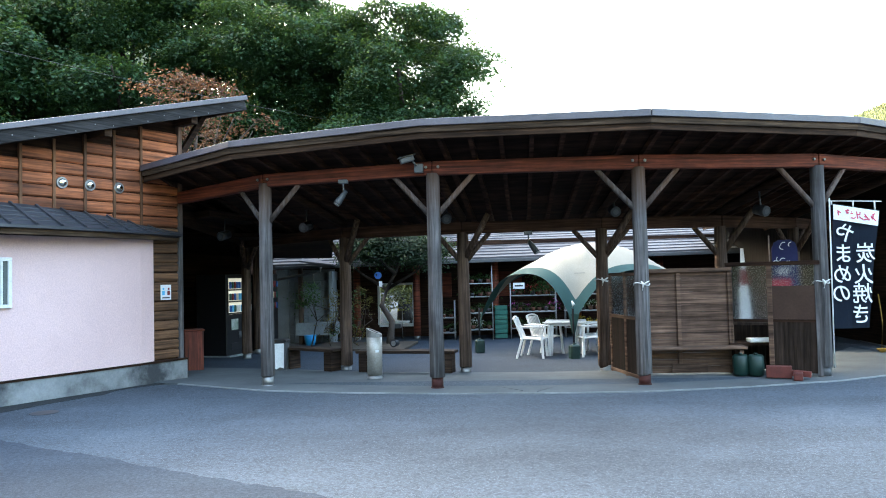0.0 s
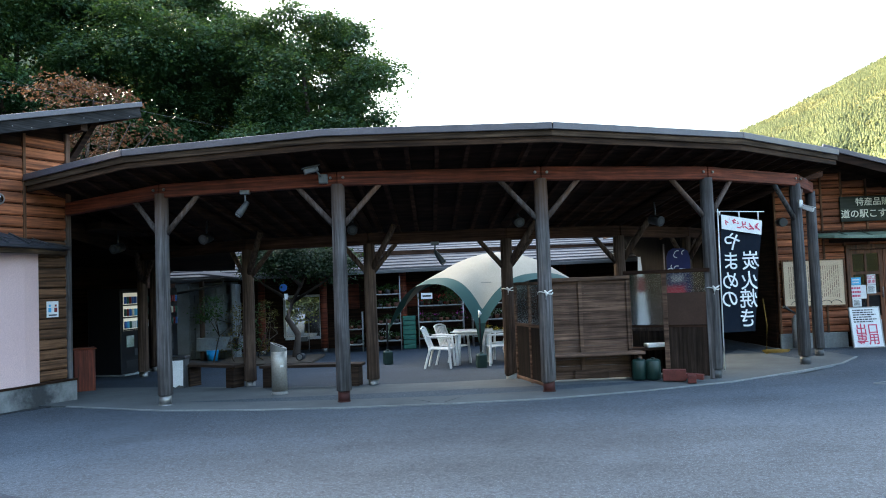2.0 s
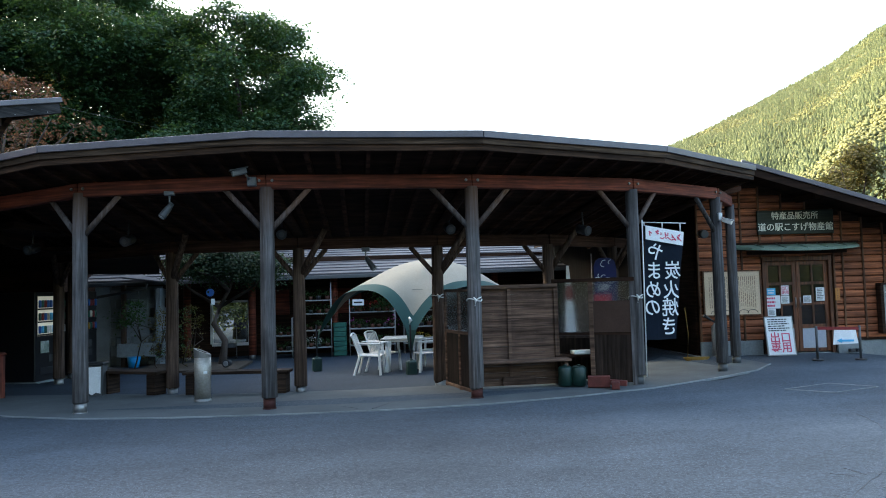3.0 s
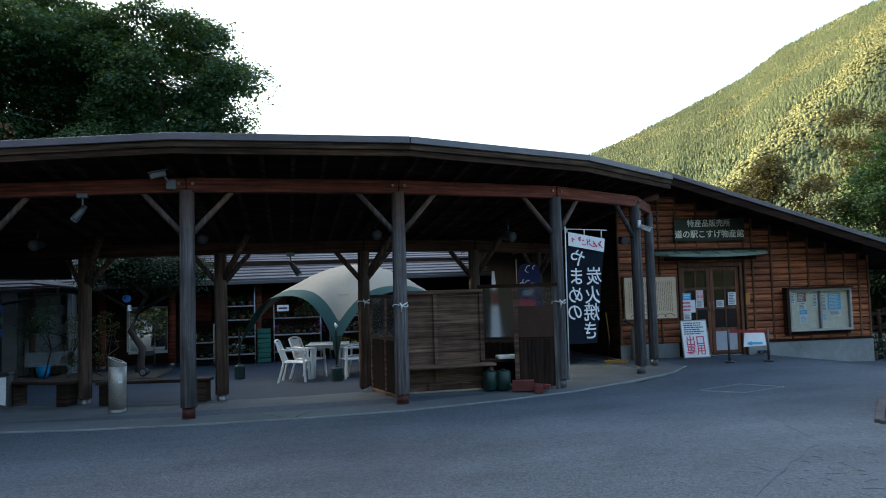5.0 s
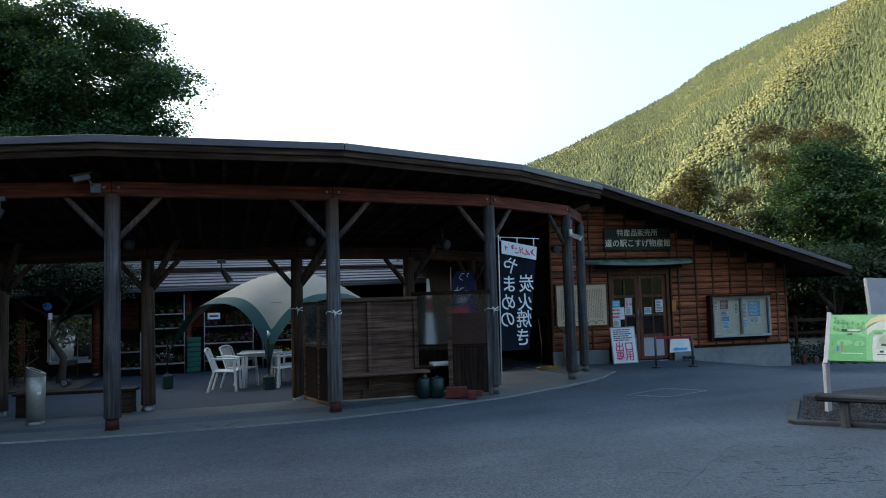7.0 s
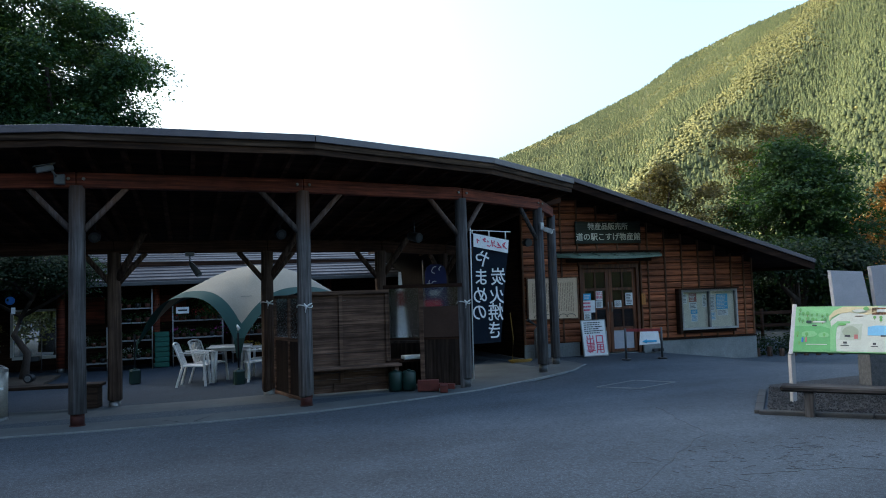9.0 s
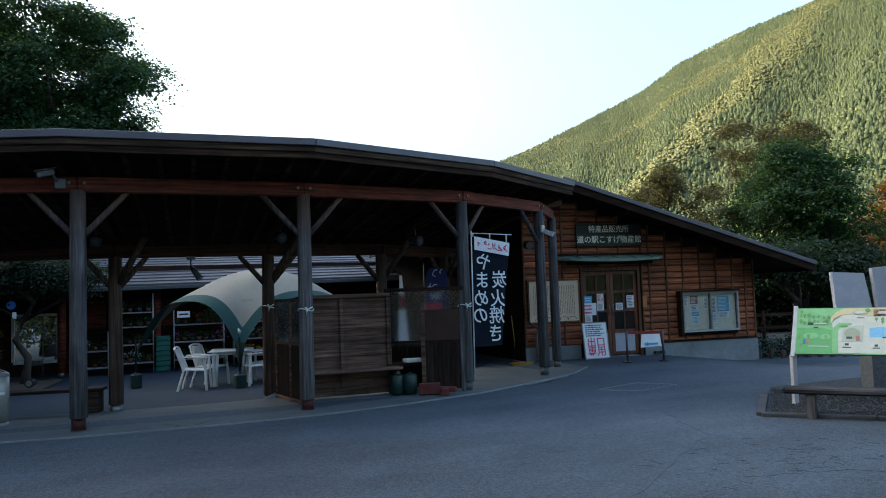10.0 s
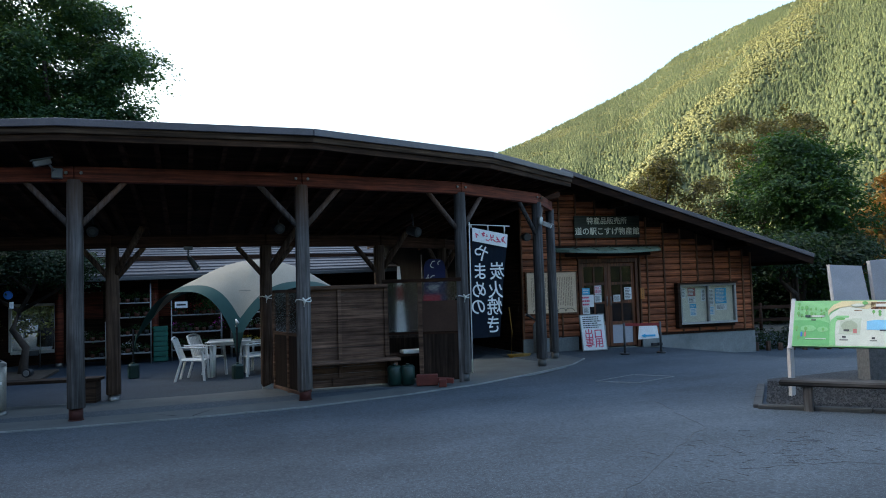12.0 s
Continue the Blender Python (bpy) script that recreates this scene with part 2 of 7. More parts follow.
def add_prism(bm, pts, way):
    """A flat polygon pushed along way."""
    way = Vector(way)
    a = [bm.verts.new(p) for p in pts]
    c = [bm.verts.new(Vector(p) + way) for p in pts]
    bm.faces.new(a)
    bm.faces.new(c[::-1])
    n = len(a)
    for k in range(n):
        bm.faces.new((a[k], c[k], c[(k + 1) % n], a[(k + 1) % n]))
    return bm


def prism(pts, way):
    return add_prism(bmesh.new(), pts, way)


def mesh_of(name, bm, material):
    bmesh.ops.recalc_face_normals(bm, faces=bm.faces[:])
    me = bpy.data.meshes.new(name)
    bm.to_mesh(me)
    bm.free()
    me.materials.append(material)
    return me


def part(name, bm, material, parent=None, label=""):
    ob = new(name, mesh_of(name, bm, material))
    if parent:
        ob.parent = parent
    return tagged(ob, label)


def thing(name, label, category, at=(0, 0, 0), turn=0.0, group="", kind=""):
    ob = new(name)
    ob.matrix_basis = pose(*at, 0, 0, turn)
    return tagged(ob, label, category, group, kind)


def cloud_mesh(name, verts, faces, material):
    me = bpy.data.meshes.new(name)
    me.from_pydata(verts, [], faces)
    me.materials.append(material)
    return me


def sstep(a, b, x):
    t = np.clip((x - a) / (b - a), 0, 1)
    return t * t * (3 - 2 * t)


# ---- ground ----
COURT = -0.10


def ground_z(x, y):
    z = -0.012 - 0.30 * sstep(15.3, 18.6, x) * sstep(8.0, 12.5, y)
    z = z - 0.35 * sstep(10.6, 11.6, y) * (1 - sstep(10.5, 12.0, x)) * sstep(-3.5, -2.0, x)
    return z


gx = np.concatenate([np.linspace(-2600, -20, 16), np.arange(-18, 30.1, 1.0), np.linspace(34, 2600, 16)])
gy = np.concatenate([np.linspace(-900, -14, 12), np.arange(-12, 30.1, 0.75), np.linspace(34, 2600, 18)])
gv = [(float(x), float(y), float(ground_z(x, y))) for y in gy for x in gx]
gw = len(gx)
gf = [(j * gw + i, j * gw + i + 1, (j + 1) * gw + i + 1, (j + 1) * gw + i) for j in range(len(gy) - 1) for i in range(gw - 1)]
ground = tagged(new("ground", cloud_mesh("ground", gv, gf, M_ASPHALT)), "worn blue-grey asphalt forecourt with patches and cracks", "ground", kind="structure")

# canopy plan: outer posts, eave corners, inner posts, inner eave
FP = [(-0.55, 11.22), (1.24, 10.25), (3.89, 9.80), (6.85, 9.88), (9.55, 10.40), (11.60, 11.55), (12.55, 12.76)]
EV = [(-0.87, 10.64), (0.96, 9.65), (3.78, 9.17), (6.86, 9.00), (9.92, 9.98), (12.45, 11.75)]
BP = [(-0.64, 14.65), (2.04, 12.27), (4.21, 11.76), (6.55, 11.71), (8.60, 12.00), (10.25, 13.15), (11.6, 14.6)]
IE = [(-0.6, 15.3), (2.35, 12.85), (4.30, 12.33), (6.42, 12.28), (8.35, 12.50), (9.85, 13.55)]
EZ = [3.31, 3.45, 3.555, 3.53, 3.51, 3.50]   # the eave sinks towards both ends
Z_IN = 2.36

# paving under the canopy, with a curved front edge, dipping gently into the court
bm = bmesh.new()
front = [(-1.6, 11.0), (-0.3, 10.55), (1.35, 9.75), (2.6, 9.45), (3.9, 9.28), (5.4, 9.2), (6.8, 9.25), (8.2, 9.55), (9.6, 10.0), (11.0, 10.75), (12.2, 11.5), (12.95, 12.3), (13.0, 13.9)]
mid1 = [(-2.6, 13.0), (-1.2, 13.0), (0.9, 12.5), (2.3, 12.0), (3.9, 11.7), (5.4, 11.6), (6.8, 11.7), (8.0, 11.9), (9.0, 12.4), (10.0, 13.1), (10.8, 13.6), (11.5, 14.2), (12.0, 14.9)]
back = [(x * 1.5 - 2, 24.0) for x in range(13)]
rows_ = []
for line, z in ((front, -0.20), (front, 0.0), (mid1, -0.04), ([(0.6 * a[0] + 0.4 * c[0], 0.6 * a[1] + 0.4 * c[1]) for a, c in zip(mid1, back)], COURT), (back, COURT)):
    rows_.append([bm.verts.new((p[0], p[1], z)) for p in line])
court = [[(v.co.x, v.co.y, v.co.z) for v in r] for r in rows_[2:]]
for v in [v for r in rows_[3:] for v in r]:
    bm.verts.remove(v)
rows_ = rows_[:3]
for a, c in zip(rows_, rows_[1:]):
    for i in range(len(a) - 1):
        bm.faces.new((a[i], a[i + 1], c[i + 1], c[i]))
part("pavement", bm, M_SLAB, None, "grey concrete paving under the canopy, worn and cracked")
tagged(bpy.data.objects["pavement"], category="pavement", kind="structure")
bm = bmesh.new()
rows_ = [[bm.verts.new(p) for p in r] for r in court]
for a, c in zip(rows_, rows_[1:]):
    for i in range(len(a) - 1):
        bm.faces.new((a[i], a[i + 1], c[i + 1], c[i]))
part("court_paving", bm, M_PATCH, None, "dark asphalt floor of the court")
tagged(bpy.data.objects["court_paving"], category="pavement", kind="structure")


# ---- canopy ----
def lerp(a, c, t):
    return tuple(x + (y - x) * t for x, y in zip(a, c))


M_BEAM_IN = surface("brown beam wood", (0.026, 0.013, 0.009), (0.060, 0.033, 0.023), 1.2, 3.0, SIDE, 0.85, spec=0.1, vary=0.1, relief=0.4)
canopy = thing("walkway_canopy", "open timber walkway canopy with round log posts and a curved eave", "canopy")


def deck_point(i, s, t, dz=0.0):
    """A point of the sloping roof: s along bay i, t from the front eave to the court eave."""
    a, c = lerp(EV[i], EV[i + 1], s), lerp(IE[i], IE[i + 1], s)
    p = lerp(a, c, t)
    ze = EZ[i] + (EZ[i + 1] - EZ[i]) * s
    return Vector((p[0], p[1], ze + (Z_IN - ze) * t + dz))


for i in range(5):
    bm = bmesh.new()
    top = [deck_point(i, 0, 0, 0.14), deck_point(i, 1, 0, 0.14), deck_point(i, 1, 1, 0.14), deck_point(i, 0, 1, 0.14)]
    add_prism(bm, top, (0, 0, 0.025))
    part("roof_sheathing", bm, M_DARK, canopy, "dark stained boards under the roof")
    bm = bmesh.new()
    add_prism(bm, [p + Vector((0, 0, 0.03)) for p in top], (0, 0, 0.03))
    part("roof_metal", bm, M_METAL_ROOF, canopy, "dark sheet metal roofing")
    a, c = Vector((*EV[i], EZ[i])), Vector((*EV[i + 1], EZ[i + 1]))
    out = Vector((c - a).cross(Vector((0, 0, 1)))).normalized() * 0.03
    step = (c - a).normalized() * 0.011
    a, c = a - step, c + step
    part("fascia", bar(a + out * 0.5 + Vector((0, 0, 0.022)), c + out * 0.5 + Vector((0, 0, 0.022)), 0.045, 0.17, bev=0.004), M_FASCIA, canopy, "weathered two-tone fascia board")
    part("fascia_cap", bar(a + out * 1.6 + Vector((0, 0, 0.065)), c + out * 1.6 + Vector((0, 0, 0.065)), 0.03, 0.085, bev=0.004), M_FASCIA_CAP, canopy)
    part("metal_trim", bar(a + out * 2.2 + Vector((0, 0, 0.155)), c + out * 2.2 + Vector((0, 0, 0.155)), 0.06, 0.095, bev=0.006), M_TRIM, canopy, "mauve-grey metal eave trim")
    # rafters
    n = 7 if i else 5
    for k in range(n):
        s = (k + 0.5) / n
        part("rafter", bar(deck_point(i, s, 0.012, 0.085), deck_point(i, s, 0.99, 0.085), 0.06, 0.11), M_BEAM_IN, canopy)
# boarded end of the roof by the restroom
part("gable_infill", prism([(-0.66, 11.4, 2.6), (-0.55, 15.2, 2.3), (-0.55, 15.2, 2.75), (-0.66, 11.4, 3.55)], (-0.04, 0, 0)), M_DARK, canopy)
# end cap of the roof by the shop
part("gable_board", bar(deck_point(4, 1, 0, 0.05), deck_point(4, 1, 1, 0.05), 0.045, 0.2), M_FASCIA, canopy)

# ring beams
BZ = [3.03, 3.14, 3.175, 3.175, 3.175, 3.17, 3.16]
for i in range(6):
    a, c = FP[i], FP[i + 1]
    part("outer_beam", bar((*a, BZ[i]), (*c, BZ[i + 1]), 0.13, 0.20, bev=0.012), M_BEAM, canopy, "red-brown ring beam on the outer posts")
for i in range(6):
    a, c = BP[i], BP[i + 1]
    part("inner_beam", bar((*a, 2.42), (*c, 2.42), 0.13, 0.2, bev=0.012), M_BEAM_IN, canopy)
# radial tie logs
for a, c in ((FP[1], BP[1]), (FP[2], BP[2]), (FP[3], BP[3]), (FP[4], BP[4]), (FP[5], BP[5])):
    part("radial_beam", tube([(*a, 3.2), (*lerp(a, c, 0.5), 2.87), (*c, 2.58)], [0.075, 0.08, 0.075], 10), M_DARK, canopy)


def log_post(x, y, z0, z1, material, shoe, r=0.105):
    h = z1 - z0
    zs = [z0 + 0.13, z0 + 0.15, z0 + h * 0.3, z0 + h * 0.6, z1]
    rs = [r * 0.9, r * 1.03, r, r * 0.97, r * 0.93]
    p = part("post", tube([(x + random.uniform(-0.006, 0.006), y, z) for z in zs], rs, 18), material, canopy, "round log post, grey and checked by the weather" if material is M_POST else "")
    s = part("steel_shoe", tube([(x, y, z0 - 0.02), (x, y, z0 + 0.14)], [r * 0.82, r * 0.82], 16), shoe, p, "rust-red steel shoe" if shoe is M_RUST else "dark grey steel shoe" if shoe is M_GREYP else "galvanised steel shoe")
    add = bmesh.new()
    add_tube(add, [(x, y, z0 - 0.02), (x, y, z0 + 0.006)], [r * 0.92, r * 0.92], 14)
    part("base_plate", add, shoe, p)
    return p


def braces(x, y, ways, z_low, z_high, reach, material, r=0.042):
    for dx, dy in ways:
        l = math.hypot(dx, dy)
        dx, dy = dx / l, dy / l
        part("brace", tube([(x + dx * 0.06, y + dy * 0.06, z_low), (x + dx * reach, y + dy * reach, z_high)], [r, r * 0.92], 10), material, canopy)


for i in (1, 2, 3, 4, 5):
    x, y = FP[i]
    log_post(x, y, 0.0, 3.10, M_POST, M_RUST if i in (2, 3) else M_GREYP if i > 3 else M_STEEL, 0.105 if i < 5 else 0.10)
    a, c = FP[i - 1], FP[i + 1]
    ways = [(a[0] - x, a[1] - y), (c[0] - x, c[1] - y)]
    braces(x, y, ways, 2.50, 3.09, 0.60, M_POST)
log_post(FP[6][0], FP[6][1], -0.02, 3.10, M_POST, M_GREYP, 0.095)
for i in (0, 1, 2, 3, 4, 5):
    x, y = BP[i]
    log_post(x, y, COURT if i else COURT, 2.34, M_POST_IN, M_STEEL, 0.105)
    c = BP[i + 1]
    a = BP[i - 1] if i else (x - 1, y + 1)
    braces(x, y, [(a[0] - x, a[1] - y), (c[0] - x, c[1] - y)], 1.86, 2.33, 0.46, M_POST_IN, 0.045)
    # forked strut up towards the outer ring
    o = FP[min(i + 1, 5)] if i else (-0.4, 12.8)
    braces(x, y, [(o[0] - x, o[1] - y)], 1.92, 2.62, 0.55, M_POST_IN, 0.055)
log_post(-0.78, 15.8, COURT, 2.5, M_POST_IN, M_STEEL, 0.1)

# bolt heads where the beams sit on the posts
for i in (1, 2, 3, 4, 5):
    x, y = FP[i]
    a, c = Vector((*FP[i - 1], 0)), Vector((*FP[i + 1], 0))
    d = (c - a).normalized()
    w = Vector((d.y, -d.x, 0))
    for k in (-0.09, 0.09):
        p = Vector((x, y, BZ[i] + 0.015)) + d * k + w * 0.06
        part("bolt", tube([p, p + w * 0.022], [0.022, 0.018], 10), M_STEEL, canopy)

# unit plank shared by the cladding: rounded face, square back, 1 x 1 x 1
bm = bmesh.new()
prof = [(0.0, -0.49), (-0.30, -0.49), (-0.85, -0.38), (-1.0, 0.0), (-0.85, 0.34), (-0.30, 0.45), (0.0, 0.45)]
a = [bm.verts.new((-0.5, p[0], p[1])) for p in prof]
c = [bm.verts.new((0.5, p[0], p[1])) for p in prof]
bm.faces.new(a)
bm.faces.new(c[::-1])
for k in range(len(prof)):
    bm.faces.new((a[k], c[k], c[(k + 1) % 7], a[(k + 1) % 7]))
PLANK = mesh_of("plank", bm, M_PLANK)
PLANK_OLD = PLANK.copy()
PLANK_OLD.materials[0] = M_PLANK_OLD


class Wall:
    """A wall line: s metres along u from the origin, o metres out along n."""

    def __init__(self, origin, degrees):
        self.o = Vector((*origin, 0))
        self.deg = degrees
        self.u = Vector((math.cos(radians(degrees)), math.sin(radians(degrees)), 0))
        self.n = Vector((self.u.y, -self.u.x, 0))
        self.rot = Matrix.Rotation(radians(degrees), 3, "Z")

    def at(self, s, z, out=0.0):
        return self.o + self.u * s + self.n * out + Vector((0, 0, z))

    def box(self, s0, s1, z0, z1, o0, o1, bev=0.0):
        return box(self.at((s0 + s1) / 2, (z0 + z1) / 2, (o0 + o1) / 2), (s1 - s0, abs(o1 - o0), z1 - z0), self.rot, bev)

    def plank(self, s0, s1, z0, z1, out, thick, parent, old=False):
        ob = new("plank", PLANK_OLD if old else PLANK)
        ob.matrix_basis = Matrix.LocRotScale(self.at((s0 + s1) / 2, (z0 + z1) / 2, out), self.rot.to_quaternion(), (s1 - s0, thick, z1 - z0))
        ob.parent = parent
        return ob


# ---- restroom building (west) ----
LW = Wall((-0.61, 11.30), 61.0)
M_PLINTH, nt, b = mat("stained plinth concrete", 0.9)
blot = noise_node(nt, 1.1, detail=6.0)
fleck = noise_node(nt, 30.0, detail=4.0)
col = ramp(nt, blot, [(0.40, (0.04, 0.042, 0.045)), (0.54, (0.17, 0.178, 0.182)), (0.72, (0.26, 0.27, 0.275))])
nt.links.new(mixc(nt, "MULTIPLY", 0.5, col, ramp(nt, fleck, [(0.3, (0.7, 0.7, 0.7)), (0.7, (1.1, 1.1, 1.1))])), b.inputs["Base Color"])
bump(nt, b, fleck, 0.3, 0.004)
lavatory = thing("restroom_building", "restroom building clad in orange-brown planks over a pink rendered wall", "building")
part("wall", prism([LW.at(0, -0.2), LW.at(-6, -0.2), LW.at(-6, 2.68), LW.at(0, 4.4)], -LW.n * 0.2), M_DARK, lavatory, "plank-clad wall of the restroom")
# the alcove's darkness behind the machines is in this wall's colour
part("side_wall", bar((-0.72, 11.4, 2.0), (-3.6, 16.8, 2.0), 0.15, 4.6), M_SHADEWOOD, lavatory, "dark timber wall behind the vending machines")
part("back_wall", bar((-3.6, 16.8, 1.5), (-1.75, 17.7, 1.5), 0.15, 3.4), M_DARK, lavatory)
part("passage_roof", prism([Vector((-0.2, 11.6, 2.75)), Vector((-4.2, 15.5, 2.75)), Vector((-4.2, 19.0, 2.75)), Vector((-0.3, 18.2, 2.75)), Vector((0.3, 14.6, 2.75))], (0, 0, 0.12)), M_DARK, lavatory)
part("passage_roof", prism([Vector((-3.5, 14.5, 2.62)), Vector((1.6, 13.3, 2.42)), Vector((0.5, 17.9, 2.14)), Vector((-3.0, 17.9, 2.22))], (0, 0, 0.08)), M_DARK, lavatory)
part("pink_wall", prism([LW.at(s, 0.33, o) for s, o in ((-0.53, 0.0), (-0.55, 0.06), (-0.8, 0.10), (-1.4, 0.13), (-2.2, 0.15), (-3.2, 0.16), (-6, 0.16), (-6, 0.0))], (0, 0, 1.98)), M_PINK, lavatory, "smooth pale pink rendered wall")
part("plinth", prism([LW.at(s, -0.25, o) for s, o in ((0.06, 0.0), (0.06, 0.10), (-0.55, 0.10), (-0.8, 0.135), (-1.4, 0.165), (-2.2, 0.185), (-3.2, 0.195), (-6, 0.195), (-6, 0.0))], (0, 0, 0.55)), M_PLINTH, lavatory, "grey concrete plinth stained dark near the ground")
part("plinth_strip", prism([LW.at(s, 0.30, o) for s, o in ((0.06, 0.0), (0.06, 0.12), (-0.55, 0.12), (-0.8, 0.15), (-1.4, 0.18), (-2.2, 0.20), (-3.2, 0.21), (-6, 0.21), (-6, 0.0))], (0, 0, 0.03)), M_DARK, lavatory)
# lower bleached planks at the corner
z = 0.34
while z < 2.4:
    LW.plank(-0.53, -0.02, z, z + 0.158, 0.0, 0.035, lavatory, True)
    z += 0.16
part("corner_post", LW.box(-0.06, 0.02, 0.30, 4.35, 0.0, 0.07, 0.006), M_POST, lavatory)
# upper planks between battens
stops = [-0.04, -0.75] + [-0.75 - 0.475 * k for k in range(1, 10)]
roof_z = lambda s: 4.42 + 0.285 * s
for s1, s0 in zip(stops, stops[1:]):
    z = 2.35
    while z + 0.2 < roof_z(s0) - 0.02:
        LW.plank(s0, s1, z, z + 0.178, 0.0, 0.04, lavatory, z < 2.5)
        z += 0.18
for s in stops[1:]:
    part("batten", LW.box(s - 0.022, s + 0.022, 2.4, roof_z(s) - 0.05, 0.0, 0.06, 0.004), M_BATTEN, lavatory)
# main roof: rising towards the canopy, deep eave
o = 0.55
zr = lambda s: 4.52 + 0.285 * s
a, c = LW.at(-6.2, zr(-6.2), o), LW.at(0.98, zr(0.98), o)
part("roof", prism([a, c, c - LW.n * 5.0, a - LW.n * 5.0], (0, 0, 0.10)), M_METAL_ROOF, lavatory, "dark metal roof with a deep eave")
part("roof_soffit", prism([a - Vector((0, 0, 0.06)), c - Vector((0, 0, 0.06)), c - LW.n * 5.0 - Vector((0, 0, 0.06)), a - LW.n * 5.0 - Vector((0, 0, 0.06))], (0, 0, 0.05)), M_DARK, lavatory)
part("fascia", bar(a + LW.n * 0.02 - Vector((0, 0, 0.055)), c + LW.n * 0.02 - Vector((0, 0, 0.055)), 0.05, 0.17, bev=0.004), M_FASCIA_GREY, lavatory, "grey weathered fascia board")
part("metal_trim", bar(a + LW.n * 0.06 + Vector((0, 0, 0.078)), c + LW.n * 0.06 + Vector((0, 0, 0.078)), 0.06, 0.08, bev=0.006), M_TRIM, lavatory, "mauve-grey metal eave trim")
part("barge_board", bar(c + Vector((0, 0, -0.04)), c - LW.n * 5 + Vector((0, 0, -0.04)), 0.05, 0.2), M_FASCIA, lavatory)
for k in range(17):
    s = -3.9 + 0.29 * k
    p = LW.at(s, zr(s) - (0.05 if k % 2 else 0.11), o + 0.047)
    part("fascia_bolt", tube([p, p + LW.n * 0.006], 0.008, 6), M_STEEL, lavatory)
for s in (-0.05, -1.6):
    part("purlin", bar(LW.at(s, zr(s) - 0.17, 0.5), LW.at(s, zr(s) - 0.17, -3), 0.12, 0.16), M_FASCIA, lavatory)
part("roof_strut", bar(LW.at(0.0, 3.75, 0.02), LW.at(0.62, 4.72, 0.02), 0.09, 0.09), M_DARK, lavatory)
# curved metal awning over the pink wall
aw = thing("awning_roof", "curved dark metal lean-to roof over the pink wall", "awning")
wall_line = [(-6.0, 2.78), (-3.2, 2.77), (-2.6, 2.76), (-2.2, 2.73), (-1.8, 2.70), (-1.3, 2.65), (-0.8, 2.55), (-0.15, 2.455)]
eave_out = [0.62, 0.62, 0.60, 0.57, 0.52, 0.44, 0.34, 0.16]
bm = bmesh.new()
tp = [bm.verts.new(LW.at(s, z, 0.06)) for s, z in wall_line]
ev = [bm.verts.new(LW.at(s + 0.10, 2.425, e)) for (s, z), e in zip(wall_line, eave_out)]
tb = [bm.verts.new(LW.at(s, 2.34, 0.06)) for s, z in wall_line]
eb = [bm.verts.new(LW.at(s + 0.10, 2.385, e)) for (s, z), e in zip(wall_line, eave_out)]
for k in range(len(tp) - 1):
    bm.faces.new((tp[k], tp[k + 1], ev[k + 1], ev[k]))
    bm.faces.new((ev[k], ev[k + 1], eb[k + 1], eb[k]))
    bm.faces.new((eb[k], eb[k + 1], tb[k + 1], tb[k]))
bm.faces.new((tp[-1], tb[-1], eb[-1], ev[-1]))
part("roof_sheet", bm, M_METAL_ROOF, aw)
for k in range(9):
    s = -0.65 - 0.36 * k
    zt = float(np.interp(s, [p[0] for p in wall_line], [p[1] for p in wall_line]))
    e = float(np.interp(s, [p[0] for p in wall_line], eave_out))
    part("seam_batten", bar(LW.at(s, zt + 0.012, 0.07), LW.at(s + 0.10, 2.44, e), 0.035, 0.03), M_METAL_ROOF, aw)
# folded courses across the sheet
for f in (0.2, 0.4, 0.6, 0.8):
    line = [LW.at(s, z, 0.06).lerp(LW.at(s + 0.10, 2.425, e), f) + Vector((0, 0, 0.006)) for (s, z), e in zip(wall_line, eave_out)]
    bm = bmesh.new()
    for p, q in zip(line, line[1:]):
        add_bar(bm, p, q, 0.014, 0.012)
    part("course_fold", bm, M_METAL_ROOF, aw)
bm = bmesh.new()
for k in range(len(wall_line) - 1):
    add_bar(bm, LW.at(wall_line[k][0] + 0.08, 2.345, eave_out[k] - 0.10), LW.at(wall_line[k + 1][0] + 0.08, 2.345, eave_out[k + 1] - 0.10), 0.035, 0.085)
part("eave_board", bm, M_FASCIA_CAP, aw, "peeling weathered eave board")
# three round vents
for s in (-2.06, -1.63, -1.15):
    v = thing("round_vent", "round chrome vent cowl on the plank wall", "vent", group="vents on the wall")
    p = LW.at(s, 3.115, 0.035)
    part("flange", tube([p, p + LW.n * 0.03], [0.092, 0.084], 24), M_STEEL, v)
    bm = bmesh.new()
    bmesh.ops.create_uvsphere(bm, u_segments=20, v_segments=12, radius=0.062)
    bmesh.ops.transform(bm, matrix=Matrix.Translation(p + LW.n * 0.03) @ LW.rot.to_4x4() @ Matrix.Diagonal((1, 0.55, 1, 1)), verts=bm.verts[:])
    for f in bm.faces:
        f.smooth = True
    part("cowl", bm, surface("chrome cowl", (0.5, 0.5, 0.5), (0.7, 0.68, 0.6), rough=0.15, metal=1.0, relief=0.0), v)

